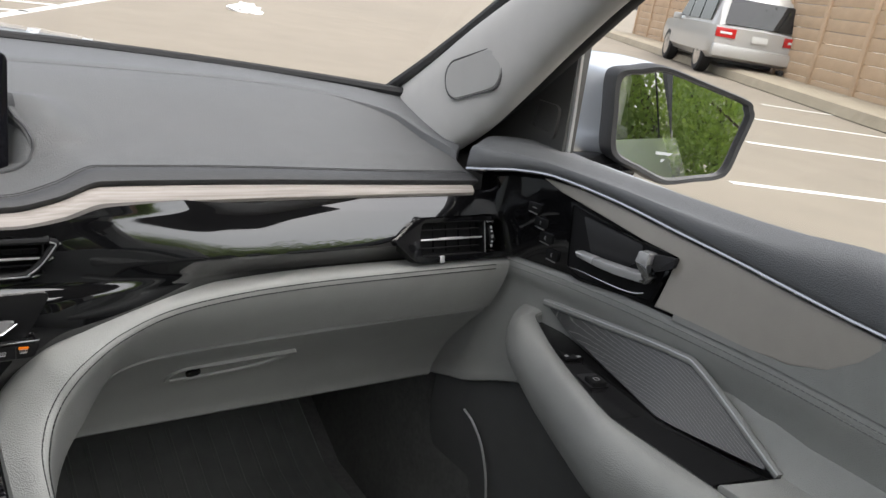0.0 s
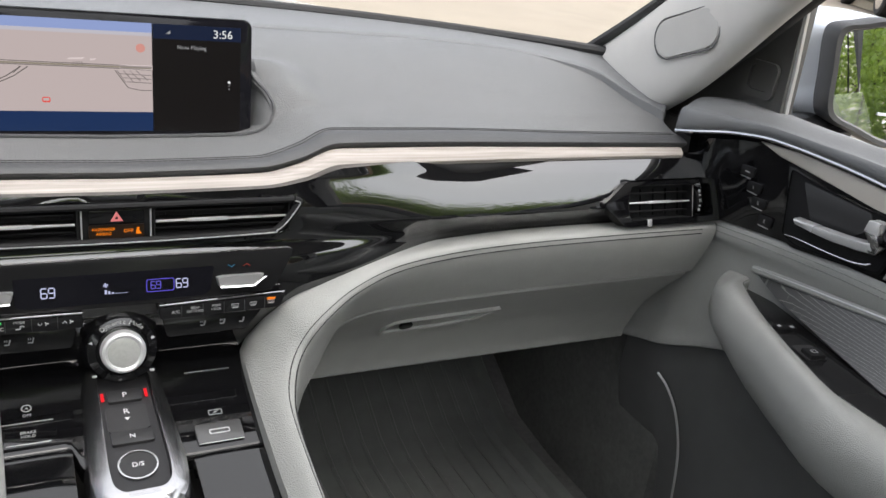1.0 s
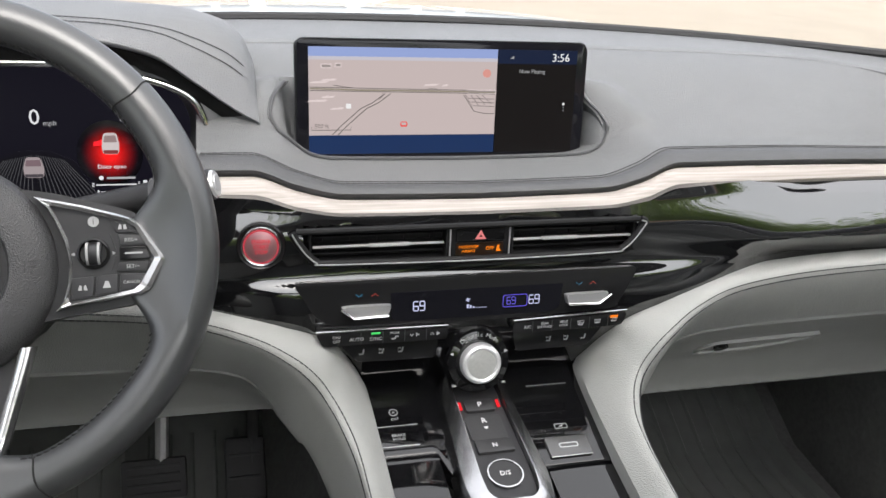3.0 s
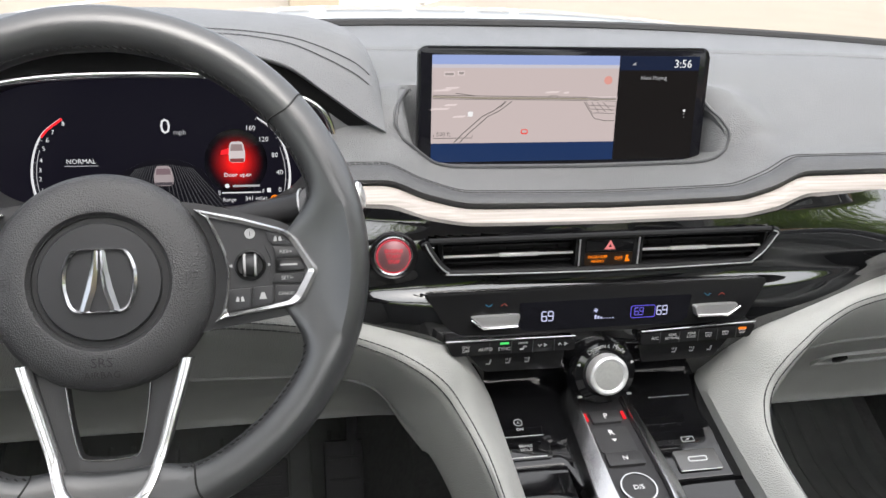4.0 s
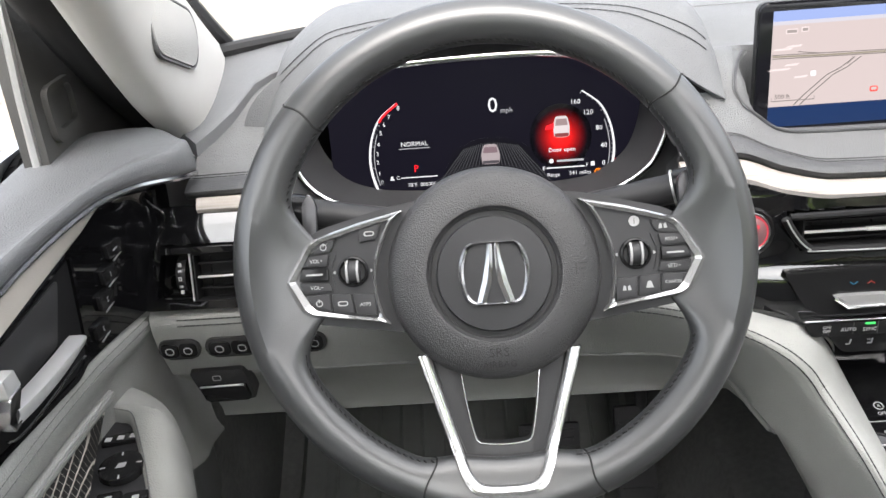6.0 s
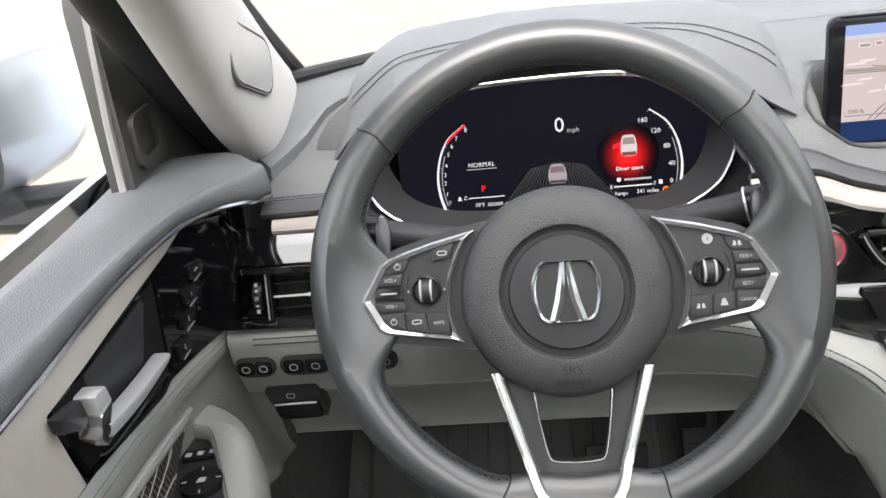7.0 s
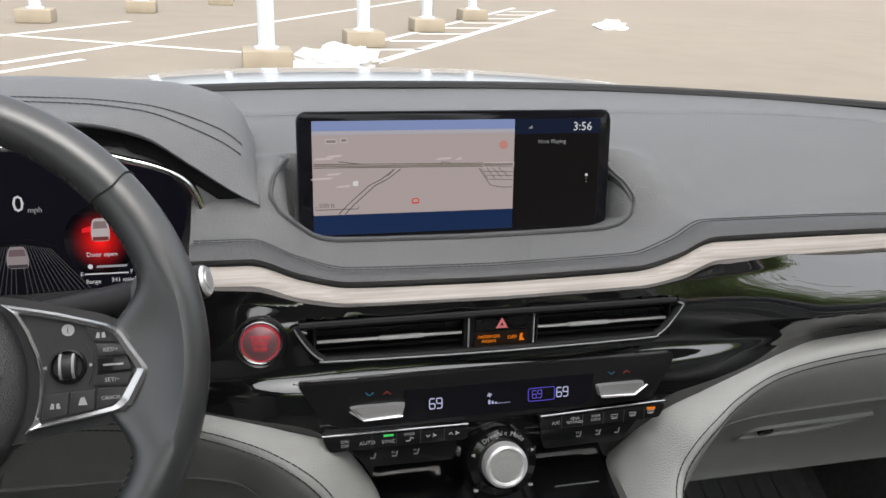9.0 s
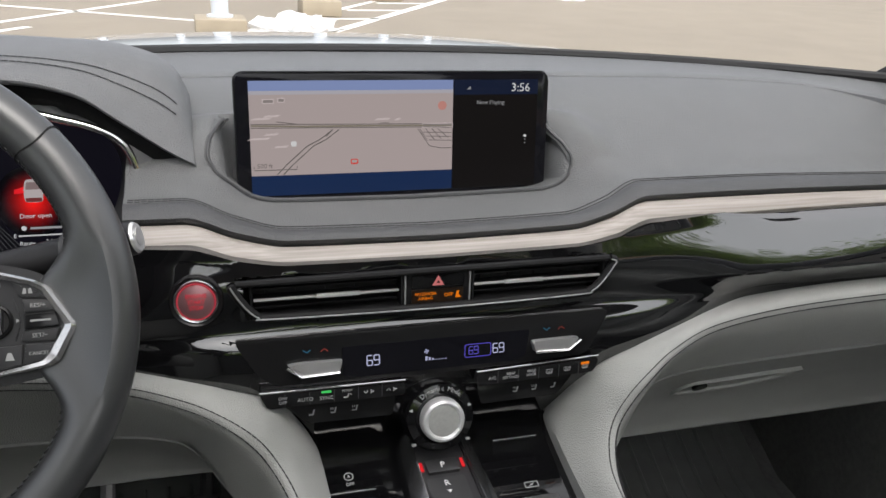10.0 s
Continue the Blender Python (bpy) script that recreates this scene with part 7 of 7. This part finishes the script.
    back_ = [[P(.742, y, z1), P(.72 + .012 * k, y, (z1 + .938) / 2), P(.700 + .03 * k, y, .937)] for y, z1, k in ((.50, .99, 1), (.44, .985, .9), (.38, .975, .5), (.325, .965, .1), (.1, .96, 0), (-.5, .96, 0))]
    part("trim_fillet", sheet(back_, .003, face=(-s, 0, 1)), GREY, t)
    # window and lock switches
    sm = lambda x, y, r=0: Matrix.Translation((s * x, y, .9325)) @ pose(0, 0, 0, 0, 0, -s * 12 + r)
    if driver:
        lk = part("lock_rocker", prism(rounded(.030, .012, .002, 3), 0, .003, .0008, sm(.716, .668)), SATIN, t)
        for k in (-1, 0, 1):
            part("rocker_icon", box((.005, .005, .0004), (s * .716 + k * .0095, .668 + k * .002, .9357), 0), LEGEND, lk)
        dl = part("mirror_dial", lathe([(0, 0), (.0175, 0), (.0170, .005), (.012, .0055), (0, .0045)], 36, sm(.703, .632)), SATIN, t, "round mirror dial")
        for k in range(4):
            part("dial_tick", box((.0012, .004, .0005), (0, .0135, .0054), 0, sm(.703, .632, 90 * k)), LEGEND, dl)
        part("dial_icon", prism([(-.004, -.002), (.003, -.002), (.004, .003), (-.002, .003)], .0046, .0052, 0, sm(.703, .632)), LEGEND, dl)
        for j in range(3):
            for k in (-1, 1):
                y = .596 - .026 * j
                w = part("window_switch", prism(rounded(.018, .016, .002, 3), 0, .0045, .001, sm(.690 - .008 * j + k * .010, y)), SATIN, t)
                part("switch_icon", box((.005, .004, .0005), (0, .001, .0048), 0, sm(.690 - .008 * j + k * .010, y)), LEGEND, w)
    else:
        lk = part("lock_rocker", prism(rounded(.026, .012, .002, 3), 0, .003, .0008, sm(.691, .597)), SATIN, t)
        for k in (-1, 1):
            part("rocker_icon", box((.005, .004, .0004), (s * .691 + k * .007, .597 - k * .003, .9357), 0), LEGEND, lk)
        part("switch_well", prism(rounded(.026, .030, .003, 3), 0, .0015, 0, sm(.672, .545)), RUBBER, t)
        w = part("window_switch", prism(rounded(.020, .018, .002, 3), .001, .006, .001, sm(.670, .539)), SATIN, t)
        part("switch_icon", ring(rounded(.007, .006, .001, 2), rounded(.0055, .0045, .0006, 2), .006, .0065, sm(.670, .539)), LEGEND, w)
    return t


def speaker_mesh(driver):
    """Grey sheet with rows of small slots (passenger) or taupe with dark slots (driver)."""
    name = "taupe_perforated_mesh" if driver else "grey_perforated_mesh"
    if name in bpy.data.materials:
        return bpy.data.materials[name]
    m = material(name, (.40, .38, .35) if driver else (.22, .22, .22), .45, .3, vary=.04)
    n, lk = m.node_tree.nodes, m.node_tree.links
    co, mp, br = n.new("ShaderNodeTexCoord"), n.new("ShaderNodeMapping"), n.new("ShaderNodeTexBrick")
    mp.inputs["Rotation"].default_value = (0, 0, radians(90 - (8 if driver else -8)))
    lk.new(co.outputs["Object"], mp.inputs["Vector"])
    lk.new(mp.outputs[0], br.inputs["Vector"])
    br.inputs["Scale"].default_value = 190 if driver else 260
    br.inputs["Mortar Size"].default_value, br.inputs["Mortar Smooth"].default_value = .045 if driver else .03, .2
    br.inputs["Brick Width"].default_value, br.inputs["Row Height"].default_value = (1.3 if driver else 8.0), .5
    br.inputs["Color1"].default_value = br.inputs["Color2"].default_value = (.012, .012, .012, 1) if driver else (.085, .085, .085, 1)
    br.inputs["Mortar"].default_value = (.50, .47, .42, 1) if driver else (.21, .21, .205, 1)
    lk.new(br.outputs["Color"], n["Principled BSDF"].inputs["Base Color"])
    bp = n.new("ShaderNodeBump")
    bp.inputs["Strength"].default_value, bp.inputs["Distance"].default_value = .6, .0008
    lk.new(br.outputs["Fac"], bp.inputs["Height"])
    lk.new(bp.outputs[0], n["Principled BSDF"].inputs["Normal"])
    return m


for s in (1, -1):
    build_door(s)


def build_mirror(s):
    t = thing("door_mirror", "silver door mirror with a black rim", "mirror", group="door mirrors")
    c = []
    k = [(.891, .796, 1.240), (.946, .768, 1.256), (1.058, .707, 1.229), (1.066, .702, 1.211), (1.046, .706, 1.127), (.971, .744, 1.107), (.899, .783, 1.136)]
    for a, b in zip(k, k[1:] + k[:1]):
        c += [tuple(Vector(a).lerp(Vector(b), u)) for u in (.12, .5, .88)]
    cen = Vector((s * .985, .742, 1.185))
    gv = [Vector((s * p[0], *p[1:])) for p in c]
    n = Vector((-s * .468, -.88, .066)).normalized()
    out = spline(gv, 84, True)
    out = [p - n * (p - cen).dot(n) for p in out]
    part("rim", sheet([[cen + (p - cen) * k + n * o for p in out] for k, o in ((.97, -.004), (1.02, .009), (1.09, .010), (1.13, .0), (1.14, -.028))], 0, closed=True), BLACK, t, "black mirror rim")
    fw = Vector((-s * .22, .975, 0))
    sh = [[cen + (p - cen) * k + fw * off - n * .027 for p in out] for k, off in ((1.138, 0), (1.16, .015), (1.18, .05), (1.14, .10), (.98, .145), (.62, .175), (.22, .185))]
    bm = sheet(sh, 0, closed=True)
    bm.faces.new([v for v in bm.verts][-84:])
    part("housing", bm, SILVER, t, "silver housing")
    bm = bmesh.new()
    bm.faces.new([bm.verts.new(p) for p in out])
    part("glass", bm, MIRROR, t, "mirror glass", smoothed=False)
    for k in range(2 if s > 0 else 0):
        part("warning_bar", box((.085 - .02 * k, .0004, .004), (0, 0, 0), 0, Matrix.Translation(cen + n * .0015 + Vector((s * .008, -.004, -.042 - .010 * k))) @ pose(0, 0, 0, 0, 0, -s * 24)), material("etched_lettering", (.5, .52, .54), .6, vary=0), t, "etched warning line")
    part("arm", tube([(s * .95, .81, 1.112), (s * .88, .82, 1.105), (s * .80, .82, 1.112)], .036, sides=12, flat=.55), SATIN, t, "black mirror arm")
    return t


for s in (1, -1):
    build_mirror(s)


# ---- driver's lower panel and footwell ----
def lower_switches():
    m = pose(-0.630, 0.7480, 0.9655, 97)
    t = thing("switch_bank", "bank of small black round-ended switches on the lower panel", "switches", m)
    for x0, x1 in ((-.072, -.036), (-.031, .014), (.040, .074)):
        fr = part("switch_frame", prism(rounded(x1 - x0, .021, .0085, 5, ((x0 + x1) / 2, 0)), -.012, .0025, .001), BLACK, t)
        for k in (0, 1):
            x = x0 + (x1 - x0) * (.28 + .44 * k)
            sw = part("switch", prism(rounded((x1 - x0) * .42, .014, .004, 4, (x, 0)), .001, .0042, .0008), SATIN, fr)
            part("switch_icon", ring(rounded(.0075, .0075, .003, 3, (x, 0)), rounded(.0058, .0058, .002, 3, (x, 0)), .0042, .0046), LEGEND, sw)
    return t


lower_switches()


def brake_switch():
    t = thing("parking_brake_switch", "black parking brake switch in a square recess", "switch", pose(-0.659, 0.7640, 0.913, 98))
    part("frame", prism(round_poly([(-.028, .019), (.021, .020), (.028, -.016), (-.019, -.018)], .004), -.014, .002, .001), BLACK, t)
    part("lever", prism(round_poly([(-.020, .003), (.021, .004), (.024, -.013), (-.017, -.014)], .003), 0, .007, .002), SATIN, t)
    part("lever_edge", tube([(-.020, .004, .006), (.020, .005, .006)], .0010, sides=6), BRUSHED, t)
    part("brake_icon", ring(rounded(.008, .006, .002, 3, (-.004, .011)), rounded(.0066, .0046, .0015, 3, (-.004, .011)), .002, .0026), LEGEND, t)


brake_switch()


def pedals():
    for nm, lb, x, w, h, z in (("brake_pedal", "black rubber brake pedal on a steel arm", -.335, .085, .055, .575), ("accelerator_pedal", "tall black accelerator pedal", -.215, .055, .14, .545)):
        t = thing(nm, lb, "pedal", pose(x, 1.06, z))
        part("pad", box((w, .016, h), (0, 0, 0), .006, pose(0, 0, 0, -28)), RUBBER, t)
        for k in range(4):
            part("tread", box((w * .8, .004, .004), (0, -.009, (k - 1.5) * h * .22), .001, pose(0, 0, 0, -28)), RUBBER, t)
        part("arm", tube([(0.01, .012, .02), (.015, .06, .12), (.02, .11, .24)], .009, sides=8), BRUSHED if nm == "brake_pedal" else BLACK, t)


pedals()


def windscreen_marks():
    t = thing("windscreen_sticker", "pale translucent sticker on the windscreen", "sticker", look((-0.49, 0.905, 1.305), (-0.47, 0.2, 1.25)))
    part("film", prism(rounded(.085, .060, .005, 4), -.0005, .0005), glass_sticker(), t)
    part("print", prism(rounded(.022, .018, .001, 2, (.022, .008)), .0006, .0008), material("blue_print", (.25, .35, .6), .6, vary=.1), t, "small blue print")


def glass_sticker():
    m = glass_material("milky_film", (.74, .75, .78))
    return m


def windscreen_print():
    t = thing("windscreen_print", "small grey printed lettering in the windscreen's lower corner", "print", look((-0.612, 1.000, 1.196), (-0.43, 0.13, 1.36)))
    for k, w in enumerate((.012, .026, .030, .022, .028)):
        part("lettering_bar", box((w, .0022, .0004), (0, .010 - .0055 * k, 0)), material("grey_glass_print", (.42, .42, .43), .7, vary=0), t)


windscreen_print()


windscreen_marks()
